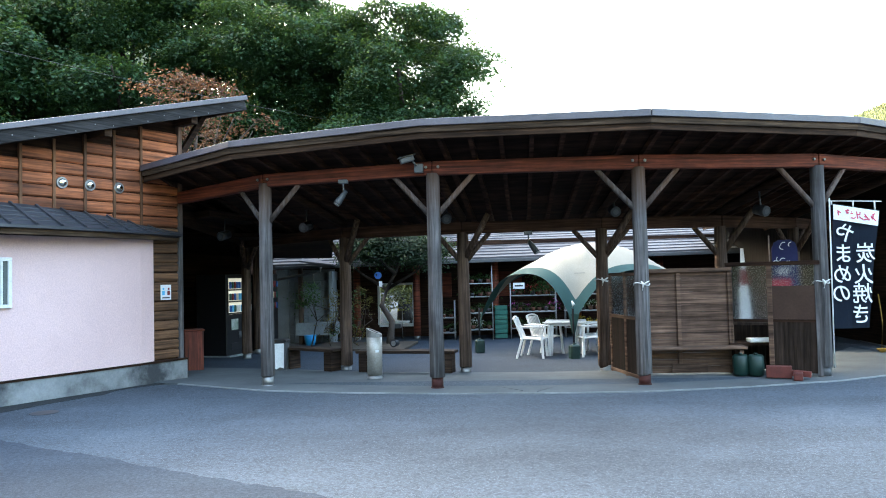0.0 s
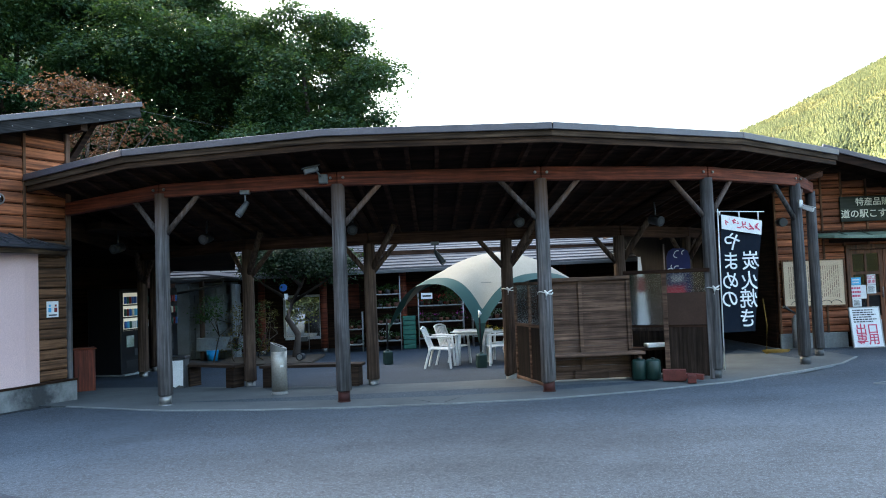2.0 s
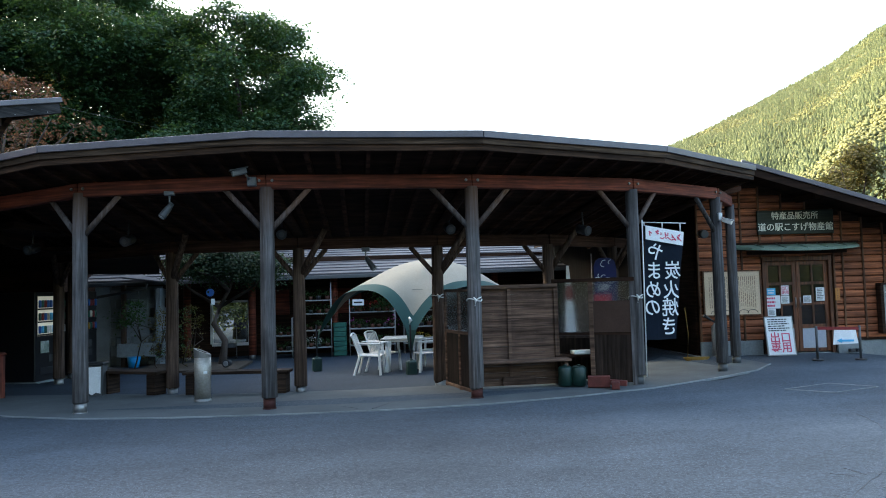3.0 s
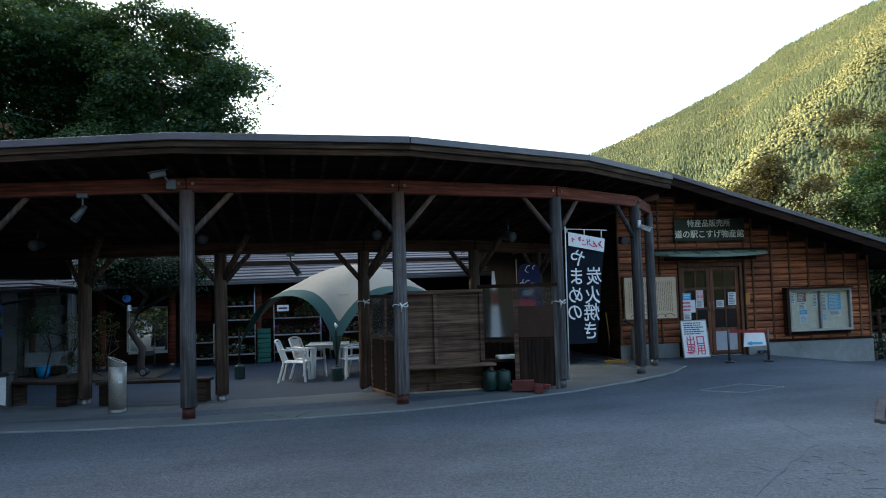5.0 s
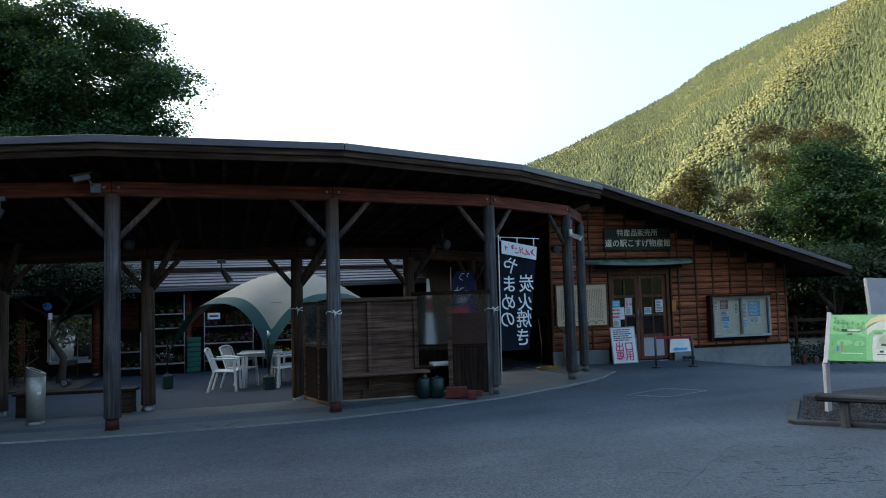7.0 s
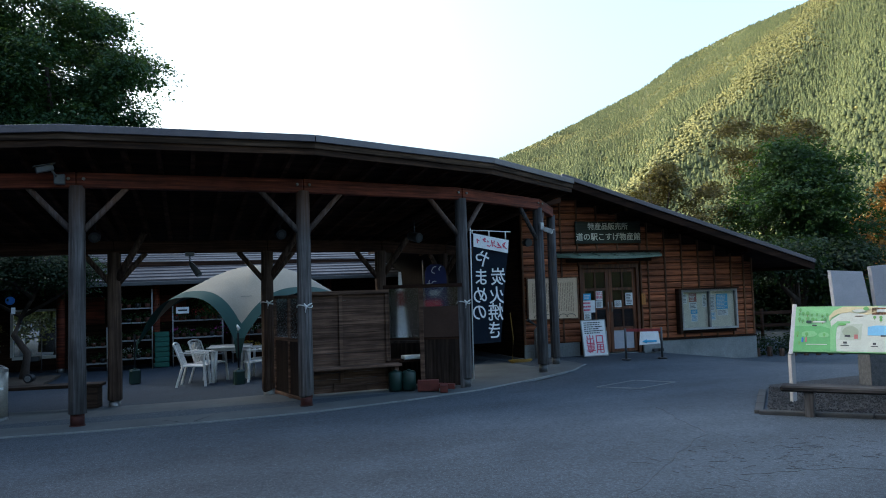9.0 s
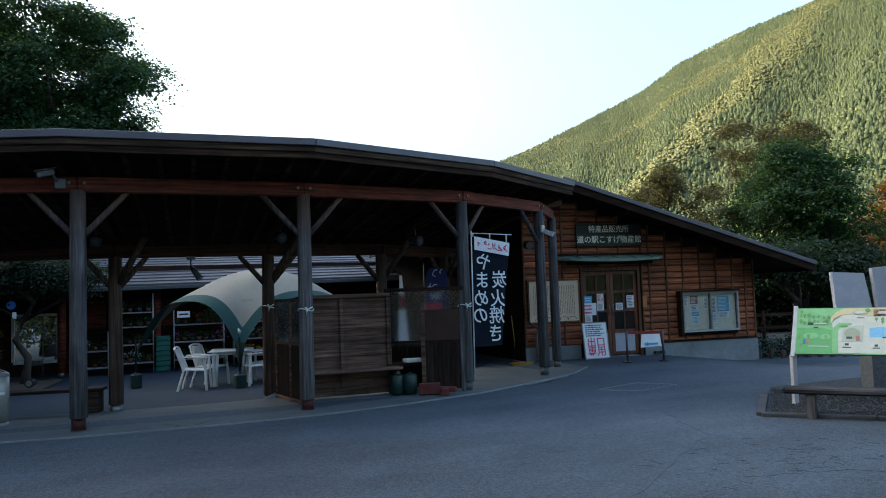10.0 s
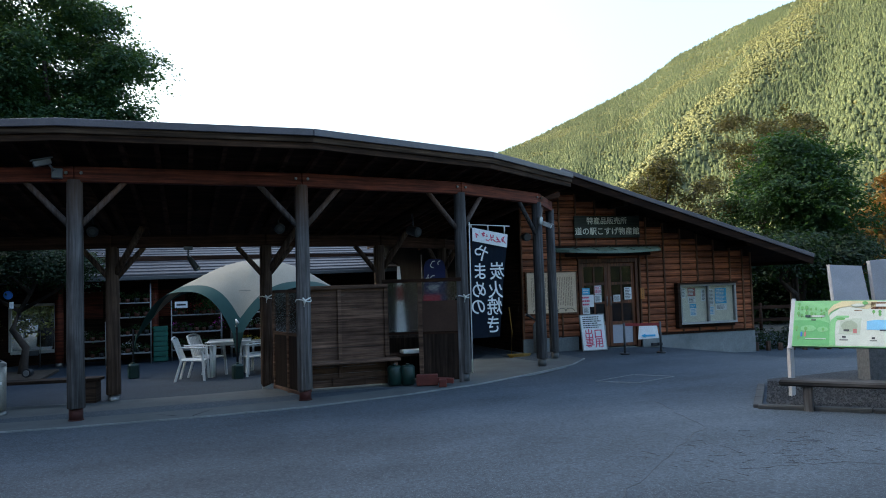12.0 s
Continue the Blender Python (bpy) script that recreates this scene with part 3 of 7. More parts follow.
# ---- shop building (east) ----
RW = Wall((14.60, 13.95), -5.0)
shop = thing("shop_building", "single-storey shop clad in orange-brown planks with a sloping roof", "building")
rz = lambda s: 3.80 - 0.304 * (s + 1.21)   # underside of the roof along the wall
bm = bmesh.new()
D0, D1, DH = -0.68, 0.86, 2.07
add_prism(bm, [RW.at(-2.1, -0.3), RW.at(D0, -0.3), RW.at(D0, 4.0), RW.at(-2.1, 4.0)], -RW.n * 0.18)
add_prism(bm, [RW.at(D0, DH), RW.at(D1, DH), RW.at(D1, rz(D1)), RW.at(D0, 4.0)], -RW.n * 0.18)
add_prism(bm, [RW.at(D1, -0.5), RW.at(4.04, -0.5), RW.at(4.04, rz(4.04)), RW.at(D1, rz(D1))], -RW.n * 0.18)
part("wall", bm, M_DARK, shop, "plank-clad front wall of the shop")
part("end_wall", bar(RW.at(4.0, 1.0, -0.1), RW.at(4.0, 1.0, -7.0), 0.15, 3.2), M_PLANK, shop)
part("west_wall", bar(RW.at(-2.05, 1.5, -0.1), RW.at(-2.4, 1.5, -7.0), 0.15, 5.0), M_DARK, shop)
part("rear_wall", bar(RW.at(-2.4, 1.5, -7.0), RW.at(4.0, 1.5, -7.0), 0.15, 4.0), M_DARK, shop)
part("shop_floor", prism([RW.at(-2.2, 0.0, -0.0), RW.at(4.0, 0.0, -0.0), RW.at(4.0, 0.0, -7), RW.at(-2.2, 0.0, -7)], (0, 0, -0.1)), M_CONC, shop)
part("plinth", RW.box(D1 + 0.06, 4.06, -0.45, 0.24, 0.0, 0.06, 0.006), M_CONC, shop, "grey concrete plinth")
part("plinth", RW.box(-2.1, D0 - 0.06, -0.3, 0.30, 0.0, 0.06, 0.006), M_CONC, shop, "grey concrete plinth")
part("plinth_strip", RW.box(D1 + 0.06, 4.06, 0.24, 0.275, 0.0, 0.075), M_DARK, shop)
bat = [-2.08, -1.58, -1.12, D0 - 0.02]
bays = [(a, c, 0.30) for a, c in zip(bat, bat[1:])] + [(D0 - 0.02, -0.2, DH + 0.02), (-0.2, 0.33, DH + 0.02), (0.33, D1 + 0.04, DH + 0.02)]
rb = [D1 + 0.06, 1.12, 1.58, 2.04, 2.50, 2.96, 3.42, 3.78, 4.02]
bays += [(a, c, 0.28) for a, c in zip(rb, rb[1:])]
for s0, s1, zb in bays:
    z = zb
    while z + 0.12 < rz(s1) - 0.05 and z < 3.9:
        RW.plank(s0, s1, z, z + 0.148, 0.0, 0.042, shop)
        z += 0.15
for s0, zb in [(s, 0.30) for s in bat[:3]] + [(D0 - 0.02, DH), (-0.2, DH), (0.33, DH)] + [(s, 0.28) for s in rb]:
    part("batten", RW.box(s0 - 0.02, s0 + 0.02, zb, min(rz(s0), 3.9) - 0.04, 0.0, 0.066, 0.004), M_BATTEN, shop)
# roof
o = 0.9
za = lambda s: 3.88 - 0.304 * (s + 1.21)
a, c = RW.at(-1.45, za(-1.45), o), RW.at(5.12, za(5.12), o)
part("roof", prism([a, c, c - RW.n * 8.5, a - RW.n * 8.5], (0, 0, 0.09)), M_METAL_ROOF, shop, "dark metal roof sloping down to the east")
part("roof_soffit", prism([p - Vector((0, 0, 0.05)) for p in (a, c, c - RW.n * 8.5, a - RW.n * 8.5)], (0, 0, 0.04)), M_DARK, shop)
part("fascia", bar(a + RW.n * 0.02 - Vector((0, 0, 0.06)), c + RW.n * 0.02 - Vector((0, 0, 0.06)), 0.05, 0.17, bev=0.004), M_DARK, shop, "dark fascia board")
part("metal_trim", bar(a + RW.n * 0.05 + Vector((0, 0, 0.065)), c + RW.n * 0.05 + Vector((0, 0, 0.065)), 0.06, 0.09, bev=0.006), M_TRIM, shop)
part("barge_board", bar(c - Vector((0, 0, 0.03)), c - RW.n * 8.5 - Vector((0, 0, 0.03)), 0.05, 0.18), M_DARK, shop)
for s in (0.2, 1.8, 3.4):
    part("purlin", bar(RW.at(s, za(s) - 0.13, 0.8), RW.at(s, za(s) - 0.13, -1.0), 0.10, 0.14), M_DARK, shop)
# added wall closing the open passage; its near-black colour stands in for shade
part("passage_wall", bar((11.05, 14.0, 1.3), (11.05, 20.2, 1.3), 0.12, 3.0), M_SHADEWOOD, shop, "added wall, coloured near black for the passage's shade")
# dark flank between canopy and shop
part("flank_roof", prism([Vector((9.6, 13.6, 2.62)), Vector((12.5, 12.2, 3.3)), RW.at(-1.2, 3.5, 0.3), RW.at(-1.6, 3.5, -6.0), Vector((10.5, 20.0, 2.7))], (0, 0, 0.1)), M_DARK, shop)


# ---- court building (north) ----
north = thing("court_building", "low shop range with grey ribbed roof and timber posts", "building")
bm = bmesh.new()
WX0, WX1, WZ0, WZ1 = 1.35, 2.35, 0.25, 1.42
for x0, x1, z0, z1 in ((-4.0, WX0, -0.2, 2.6), (WX1, 15.0, -0.2, 2.6), (WX0, WX1, -0.2, WZ0), (WX0, WX1, WZ1, 2.6)):
    add_box(bm, ((x0 + x1) / 2, 20.2, (z0 + z1) / 2), (x1 - x0, 0.16, z1 - z0))
part("front_wall", bm, M_DARK, north, "dark timber wall of the court range")
bm = prism([Vector((-1.5, 18.45, 1.93)), Vector((11.8, 18.45, 2.07)), Vector((11.8, 22.2, 2.95)), Vector((-1.5, 22.2, 2.85))], (0, 0, 0.06))
M_NROOF = surface("pale grey ribbed roofing", (0.045, 0.043, 0.049), (0.074, 0.070, 0.078), 2.0, 30.0, rough=0.6, vary=0.05)
part("roof", bm, M_NROOF, north, "pale grey ribbed roof")
for k in range(11):
    t = k / 10
    part("roof_course", bar((-1.5, 18.47 + 3.7 * t, 2.005 + 0.90 * t), (11.8, 18.47 + 3.7 * t, 2.145 + 0.86 * t), 0.05, 0.03), M_NROOF, north)
part("gutter", bar((-1.5, 18.40, 1.92), (11.8, 18.40, 2.06), 0.09, 0.09, bev=0.01), M_GREYP, north, "grey eave gutter")
for x in (-1.2, 0.9, 2.55, 4.7, 6.9, 9.1, 11.3):
    p = part("post", tube([(x, 19.13, COURT + 0.1), (x, 19.13, 2.1)], [0.10, 0.095], 12), M_BEAM, north)
    part("steel_shoe", tube([(x, 19.13, COURT - 0.02), (x, 19.13, COURT + 0.12)], 0.085, 12), M_STEEL, p)
part("eave_beam", bar((-1.5, 19.13, 2.05), (11.8, 19.13, 2.16), 0.12, 0.16), M_DARK, north)


# ---- trees ----
def leaf_cloud(centres, radii, count, size, rng):
    """Leaves gathered into flat sprays over the skins of several blobs; each spray faces up and outwards."""
    centres, radii = np.array(centres, float), np.array(radii, float)
    w = radii.prod(axis=1) ** 0.67
    sprays = max(4, count // 46)
    pick = rng.choice(len(radii), size=sprays, p=w / w.sum())
    d = rng.normal(size=(sprays, 3))
    d[:, 2] = d[:, 2] * 0.85 + 0.25
    d /= np.linalg.norm(d, axis=1)[:, None]
    lump = 1 + 0.22 * np.sin(d[:, 0] * 7 + pick) * np.sin(d[:, 1] * 6 + 2 * pick) + 0.14 * np.sin(d[:, 2] * 11 + pick * 3)
    heart = centres[pick] + d * radii[pick] * (rng.uniform(0.3, 1.0, sprays) ** 0.5 * lump)[:, None]
    reach = size * rng.uniform(1.3, 3.1, sprays)
    own = rng.integers(0, sprays, size=count)
    off = rng.normal(size=(count, 3)) * reach[own][:, None] * np.array([1, 1, 0.34])
    off[:, 2] -= 0.22 * (off[:, 0] ** 2 + off[:, 1] ** 2) / reach[own]
    p = heart[own] + off
    nrm = d[own] * 0.55 + np.array([0, 0, 0.75]) + rng.normal(size=(count, 3)) * 0.42
    nrm /= np.linalg.norm(nrm, axis=1)[:, None]
    t1 = np.cross(nrm, rng.normal(size=(count, 3)))
    t1 /= np.linalg.norm(t1, axis=1)[:, None]
    t2 = np.cross(nrm, t1)
    s = size * rng.uniform(0.6, 1.35, count)[:, None]
    a, b_, c, d_ = p, p + t1 * s * 0.5 + t2 * s * 0.36 - nrm * s * 0.10, p + t1 * s - nrm * s * 0.08, p + t1 * s * 0.5 - t2 * s * 0.36 - nrm * s * 0.10
    verts = np.stack([a, b_, c, d_], axis=1).reshape(-1, 3)
    idx = np.arange(count) * 4
    faces = np.stack([idx, idx + 1, idx + 2, idx + 3], axis=1)
    return verts.tolist(), faces.tolist()


def tree(name, label, base, height, blobs, leaves, size, material, trunk_r=0.3, seed=1, limbs=7, group="", fork=0.35):
    rng = np.random.default_rng(seed)
    t = thing(name, label, "tree", group=group)
    bx, by, bz = base
    centres = [(bx + c[0], by + c[1], bz + c[2]) for c, r in blobs]
    radii = [r for c, r in blobs]
    bm = bmesh.new()
    pts = [(bx + rng.normal() * 0.05 * k, by + rng.normal() * 0.05 * k, bz - 0.2 + height * 0.8 * k / 6) for k in range(7)]
    add_tube(bm, pts, [trunk_r * (1.25 if k == 0 else 1 - 0.13 * k) for k in range(7)], 10)
    part("trunk", bm, M_BARK, t)
    for k in range(limbs):
        c = centres[k % len(centres)]
        r = radii[k % len(centres)]
        e = np.array(c) + rng.normal(size=3) * np.array(r) * 0.45
        h = rng.uniform(fork, 0.9)
        s0 = np.array(pts[min(int(h * 6), 5)])
        mid_p = (s0 + e) / 2 + np.array([0, 0, 0.1 * height * rng.uniform(-0.3, 0.6)])
        part("limb", tube([tuple(s0), tuple(mid_p), tuple(e)], [trunk_r * 0.45, trunk_r * 0.28, trunk_r * 0.08], 7), M_BARK, t)
    v, f = leaf_cloud(centres, radii, leaves, size, rng)
    ob = new("crown", cloud_mesh("crown", v, f, material))
    ob.parent = t
    return t


def blobs_in(seed, n, spread, z0, z1, r):
    rng = np.random.default_rng(seed)
    out = []
    for k in range(n):
        a = rng.uniform(0, math.tau)
        q = math.sqrt(rng.uniform(0, 1))
        z = rng.uniform(z0, z1)
        f = 1.0 - 0.55 * max(-0.35, (z - (z0 + z1) / 2) / ((z1 - z0) / 2)) ** 2
        out.append(((spread * q * f * math.cos(a), spread * q * f * math.sin(a), z), (r * rng.uniform(0.7, 1.25), r * rng.uniform(0.7, 1.25), r * rng.uniform(0.55, 0.9))))
    return out


G_W = "tall broadleaf trees behind the restroom"
tree("broadleaf_tree", "tall dense green broadleaf tree behind the canopy", (0.85, 30, 0), 13.4, blobs_in(3, 124, 4.65, 3.2, 12.7, 0.88), 185000, 0.125, M_LEAF, 0.32, 3, 10, G_W)
tree("broadleaf_tree", "tall dense green broadleaf tree behind the canopy", (-5.2, 31, 0), 15.5, blobs_in(4, 150, 4.9, 3.8, 15.0, 1.05), 165000, 0.14, M_LEAF, 0.36, 4, 10, G_W)
tree("broadleaf_tree", "tall dense green broadleaf tree behind the canopy", (-11.0, 30, 0), 16.0, blobs_in(5, 150, 5.0, 3.4, 15.8, 1.05), 150000, 0.145, M_LEAF, 0.38, 5, 10, G_W)
tree("broadleaf_tree", "tall dense green broadleaf tree behind the restroom", (-16.5, 27, 0), 15.0, blobs_in(6, 130, 4.8, 3.0, 14.8, 1.05), 90000, 0.18, M_LEAF, 0.34, 6, 9, G_W)
tree("broadleaf_tree", "tall dense green broadleaf tree behind the restroom", (-22.0, 22, 0), 14.0, blobs_in(7, 22, 4.2, 3.0, 13.5, 1.8), 26000, 0.24, M_LEAF, 0.34, 7, 8, G_W)
tree("maple_tree", "russet autumn maple behind the restroom roof", (-4.6, 20.5, 0), 7.6, blobs_in(11, 30, 2.5, 5.4, 7.7, 0.36), 3000, 0.12, M_LEAF_BROWN, 0.13, 11, 12)
tree("court_tree", "small dark evergreen tree in the court", (2.05, 17.4, COURT), 3.0, [((0.25, 0.1, 2.55), (1.0, 0.9, 0.5)), ((-0.4, 0, 2.6), (0.8, 0.8, 0.5)), ((0.9, -0.1, 2.35), (0.75, 0.7, 0.42)), ((-0.7, 0.0, 2.35), (0.55, 0.6, 0.36))], 26000, 0.06, M_LEAF_DARK, 0.11, 15, 4, fork=0.62)
tree("broadleaf_tree", "round bright green tree beside the shop", (27.6, 20.4, -0.3), 7.6, blobs_in(21, 76, 2.45, 1.5, 7.0, 0.8), 56000, 0.13, M_LEAF2, 0.2, 21, 8)
tree("broadleaf_tree", "thinning olive-brown tree behind the shop roof", (23.9, 24.0, -0.3), 6.7, blobs_in(22, 44, 2.7, 3.2, 6.6, 0.45), 24000, 0.12, M_LEAF_OLIVE, 0.14, 22, 16)
tree("broadleaf_tree", "thinning olive-brown tree behind the shop roof", (30.0, 24.6, -0.3), 9.5, blobs_in(23, 46, 3.0, 5.0, 9.2, 0.42), 14000, 0.12, M_LEAF_OLIVE, 0.15, 23, 18)
tree("golden_tree", "golden autumn tree catching the light", (34.2, 21.4, -0.3), 6.4, blobs_in(24, 46, 2.6, 0.9, 6.0, 0.7), 22000, 0.17, M_LEAF_GOLD, 0.2, 24, 8)


# a darker row behind them, three crowns coloured yellow to look sunlit
for k, (x, y, h) in enumerate(((-3.5, 39, 14), (-9.5, 40, 17), (-16, 38, 18), (-23, 35, 18), (-28, 29, 17))):
    tree("broadleaf_tree", "broadleaf tree in the second row of the wood, coloured yellow as if sunlit" if k in (0, 1, 3) else "dark broadleaf tree in the second row of the wood", (x, y, 0), h, blobs_in(50 + k, 34, 4.4, 3.0, h - 0.8, 2.1), 30000, 0.30, M_LEAF_SUNLIT if k in (0, 1, 3) else M_LEAF, 0.3, 50 + k, 7, G_W)


# ---- wooded mountain ----
AZ = np.array([5, 15, 25.6, 28.7, 32.3, 36.6, 39.2, 43.3, 47.8, 49.9, 52.9, 60, 72, 90])
EL = np.array([4, 7.5, 10.3, 11.5, 13.0, 14.8, 16.4, 17.9, 19.0, 19.5, 20.1, 20.0, 15.0, 9.0])
R0, R1 = 330.0, 1650.0


SPUR_T = [0.0, 0.10, 0.22, 0.34, 0.50, 0.70, 1.0]
SPUR_AZ = [26.0, 30.0, 34.6, 40.2, 43.5, 46.9, 50.0]


def mountain_point(az, t):
    """t: 0 at the foot, 1 on the ridge. A spur climbs the slope; its far flank turns from the sun."""
    far = R1 * (1 + 0.10 * math.sin(az * 0.21))
    top = far * math.tan(radians(float(np.interp(az, AZ, EL)) - 0.12)) + 1.6
    r = R0 + (far - R0) * t
    bow = math.sin(math.pi * min(t, 1.0))
    off = az - float(np.interp(t, SPUR_T, SPUR_AZ))
    spur = 24.0 * math.exp(-(off / (4.6 if off < 0 else 2.4)) ** 2) - 8.0 * math.exp(-((off - 4.6) / 2.6) ** 2)
    spur += 4.0 * math.sin(az * 0.9 - 3.0 * t) + 2.0 * math.sin(az * 1.9 - 4.0 * t + 1.0)
    z = -6 + (top + 6) * (t ** 1.25) + spur * bow
    x, y = 5 + r * math.sin(radians(az)), -0.8 + r * math.cos(radians(az))
    return x, y, z + 4.0 * bow * noise.noise((x * 0.009, y * 0.009, 0))


naz, nt_ = 110, 60
mv = [mountain_point(3 + 87 * i / naz, j / nt_) for j in range(nt_ + 1) for i in range(naz + 1)]
mv += [(x * 1.25, y * 1.25, -8.0) for x, y, z in mv[-(naz + 1):]]
mf = [(j * (naz + 1) + i, j * (naz + 1) + i + 1, (j + 1) * (naz + 1) + i + 1, (j + 1) * (naz + 1) + i) for j in range(nt_ + 1) for i in range(naz)]
M_HILL = surface("wooded slope floor", (0.060, 0.070, 0.030), (0.090, 0.098, 0.042), 0.05, 0.6, rough=0.95, vary=0.0, relief=0.6, depth=0.8)
mountain = tagged(new("backdrop", cloud_mesh("backdrop", mv, mf, M_HILL)), "steep wooded mountain lit by low sun", "mountain", kind="structure")

M_CONIFER = leafy("mountain conifers", (0.052, 0.068, 0.029), (0.105, 0.118, 0.048), (0.10, 0.11, 0.04))
M_BROAD = leafy("mountain broadleaf", (0.080, 0.085, 0.032), (0.152, 0.150, 0.058), (0.12, 0.13, 0.04))


def forest(name, label, material, pts, conifer, seed):
    """Conifers: three jagged skirts, one over the other. Broadleaf crowns: two or three knobbly lumps."""
    rng = np.random.default_rng(seed)
    pts = np.array(pts)
    n, size = len(pts), pts[:, 3]
    verts, faces, first = [], [], 0
    if conifer:
        h = rng.uniform(5.5, 10.5, n) * size
        r = h * rng.uniform(0.26, 0.36, n)
        turn = rng.uniform(0, math.tau, n)
        for lo, hi, wide in ((0.05, 0.62, 1.0), (0.45, 1.0, 0.66)):
            ring = []
            for k in range(6):
                a = turn + k * math.tau / 6 + lo * 3
                q = r * wide * rng.uniform(0.72, 1.25, n)
                ring.append(np.stack([pts[:, 0] + q * np.cos(a), pts[:, 1] + q * np.sin(a), pts[:, 2] + h * (lo + rng.uniform(-0.05, 0.05, n))], 1))
            ring.append(np.stack([pts[:, 0], pts[:, 1], pts[:, 2] + h * hi], 1))
            verts.append(np.stack(ring, 1).reshape(-1, 3))
            base = first + np.arange(n)[:, None] * 7
            faces += [np.concatenate([base + k, base + (k + 1) % 6, base + 6], 1) for k in range(6)]
            first += n * 7
    else:
        ico = bmesh.new()
        bmesh.ops.create_icosphere(ico, subdivisions=1, radius=1.0)
        ball = np.array([v.co[:] for v in ico.verts])
        tri = [[v.index for v in f.verts] for f in ico.faces]
        ico.free()
        for lump in range(2):
            r = rng.uniform(1.3, 2.6, n) * size
            c = pts[:, :3] + np.stack([rng.normal(size=n) * 1.5, rng.normal(size=n) * 1.5, rng.uniform(0.8, 2.6, n)], 1) * size[:, None]
            v = ball[None] * r[:, None, None] * rng.uniform(0.75, 1.25, (n, len(ball), 1)) * np.array([1, 1, 0.85]) + c[:, None, :]
            verts.append(v.reshape(-1, 3))
            base = first + np.arange(n)[:, None] * len(ball)
            faces += [np.concatenate([base + f[0], base + f[1], base + f[2]], 1) for f in tri]
            first += n * len(ball)
    me = bpy.data.meshes.new(name)
    me.from_pydata(np.concatenate(verts).tolist(), [], np.concatenate(faces).tolist())
    me.materials.append(material)
    me.polygons.foreach_set("use_smooth", [True] * len(me.polygons))
    return tagged(new(name, me), label, "forest", kind="stuff")


rng = np.random.default_rng(77)
con, bro = [], []
for k in range(47000):
    az = rng.uniform(21, 57)
    r = math.sqrt(rng.uniform(0.05, 1.0))
    t = (r * 1650 - 330) / 1320
    if t < 0.02:
        continue
    p = mountain_point(az, min(t, 1.0))
    off = az - float(np.interp(t, SPUR_T, SPUR_AZ))
    patch = noise.noise((p[0] * 0.006, p[1] * 0.006, 3.0)) + 0.5 * noise.noise((p[0] * 0.02, p[1] * 0.02, 9.0))
    patch += 0.75 * float(sstep(0.5, 3.0, off)) - 1.0 * math.exp(-((off + 0.9) / 2.0) ** 2) + rng.normal() * 0.26
    small = float(np.interp(t, [0.3, 1.0], [1.0, 0.62]))
    (con if patch > -0.14 else bro).append((*p, small))
forest("conifer_forest", "dense green conifers on the sunlit mountain", M_CONIFER, con, True, 1)
forest("broadleaf_forest", "yellow-green broadleaf woods on the sunlit mountain", M_BROAD, bro, False, 2)

# unseen wooded slopes, added: the west one shades the place, the rest cut skylight
wv, wf = [], []
for j in range(25):
    for i in range(41):
        az = -262 + 252 * i / 40
        r = 42 + 170 * j / 24
        h = (104 - 62 * float(sstep(-150, -205, az))) * float(sstep(0, 1, j / 15)) * (0.85 + 0.15 * math.sin(az * 0.2)) * float(sstep(-12, -34, az)) * float(sstep(-262, -235, az))
        wv.append((r * math.sin(radians(az)) - 2, r * math.cos(radians(az)) + 6, h - 1.0))
for j in range(24):
    for i in range(40):
        wf.append((j * 41 + i, j * 41 + i + 1, (j + 1) * 41 + i + 1, (j + 1) * 41 + i))
west = tagged(new("backdrop_hill", cloud_mesh("backdrop_hill", wv, wf, M_HILL)), "unseen steep wooded slopes, added round the valley to shade it", "hill", kind="structure")

ev_, ef_ = leaf_cloud([(19.5 + 1.2 * k, 24.5 - 0.35 * k, 0.9 + 0.4 * math.sin(k * 1.7)) for k in range(17)], [(1.1, 0.9, 1.15)] * 17, 42000, 0.19, np.random.default_rng(81))
tagged(new("woodland_edge", cloud_mesh("woodland_edge", ev_, ef_, M_LEAF_DARK)), "dark undergrowth along the edge of the wood", "undergrowth", kind="stuff")


# ---- writing ----
def lettering(body, size, material, parent, m, name="lettering", mirror=False, extrude=0.002, bold=0.010):
    cu = bpy.data.curves.new(name, "FONT")
    cu.body, cu.size, cu.extrude, cu.align_x, cu.align_y = body, size, extrude, "CENTER", "CENTER"
    cu.resolution_u = 3
    cu.offset = size * bold
    tmp = bpy.data.objects.new(name, cu)
    scene.collection.objects.link(tmp)
    me = bpy.data.meshes.new_from_object(tmp.evaluated_get(bpy.context.evaluated_depsgraph_get()))
    bpy.data.objects.remove(tmp)
    if mirror:
        me.transform(Matrix.Diagonal((-1, 1, 1, 1)))
        me.flip_normals()
    me.materials.clear()
    me.materials.append(material)
    ob = new(name, me)
    ob.matrix_basis = m
    ob.parent = parent
    return ob


def upright(p, degrees):
    """Writing that stands on a wall whose line runs at that angle."""
    return Matrix.Translation(p) @ Matrix.Rotation(radians(degrees), 4, "Z") @ Matrix.Rotation(radians(90), 4, "X")


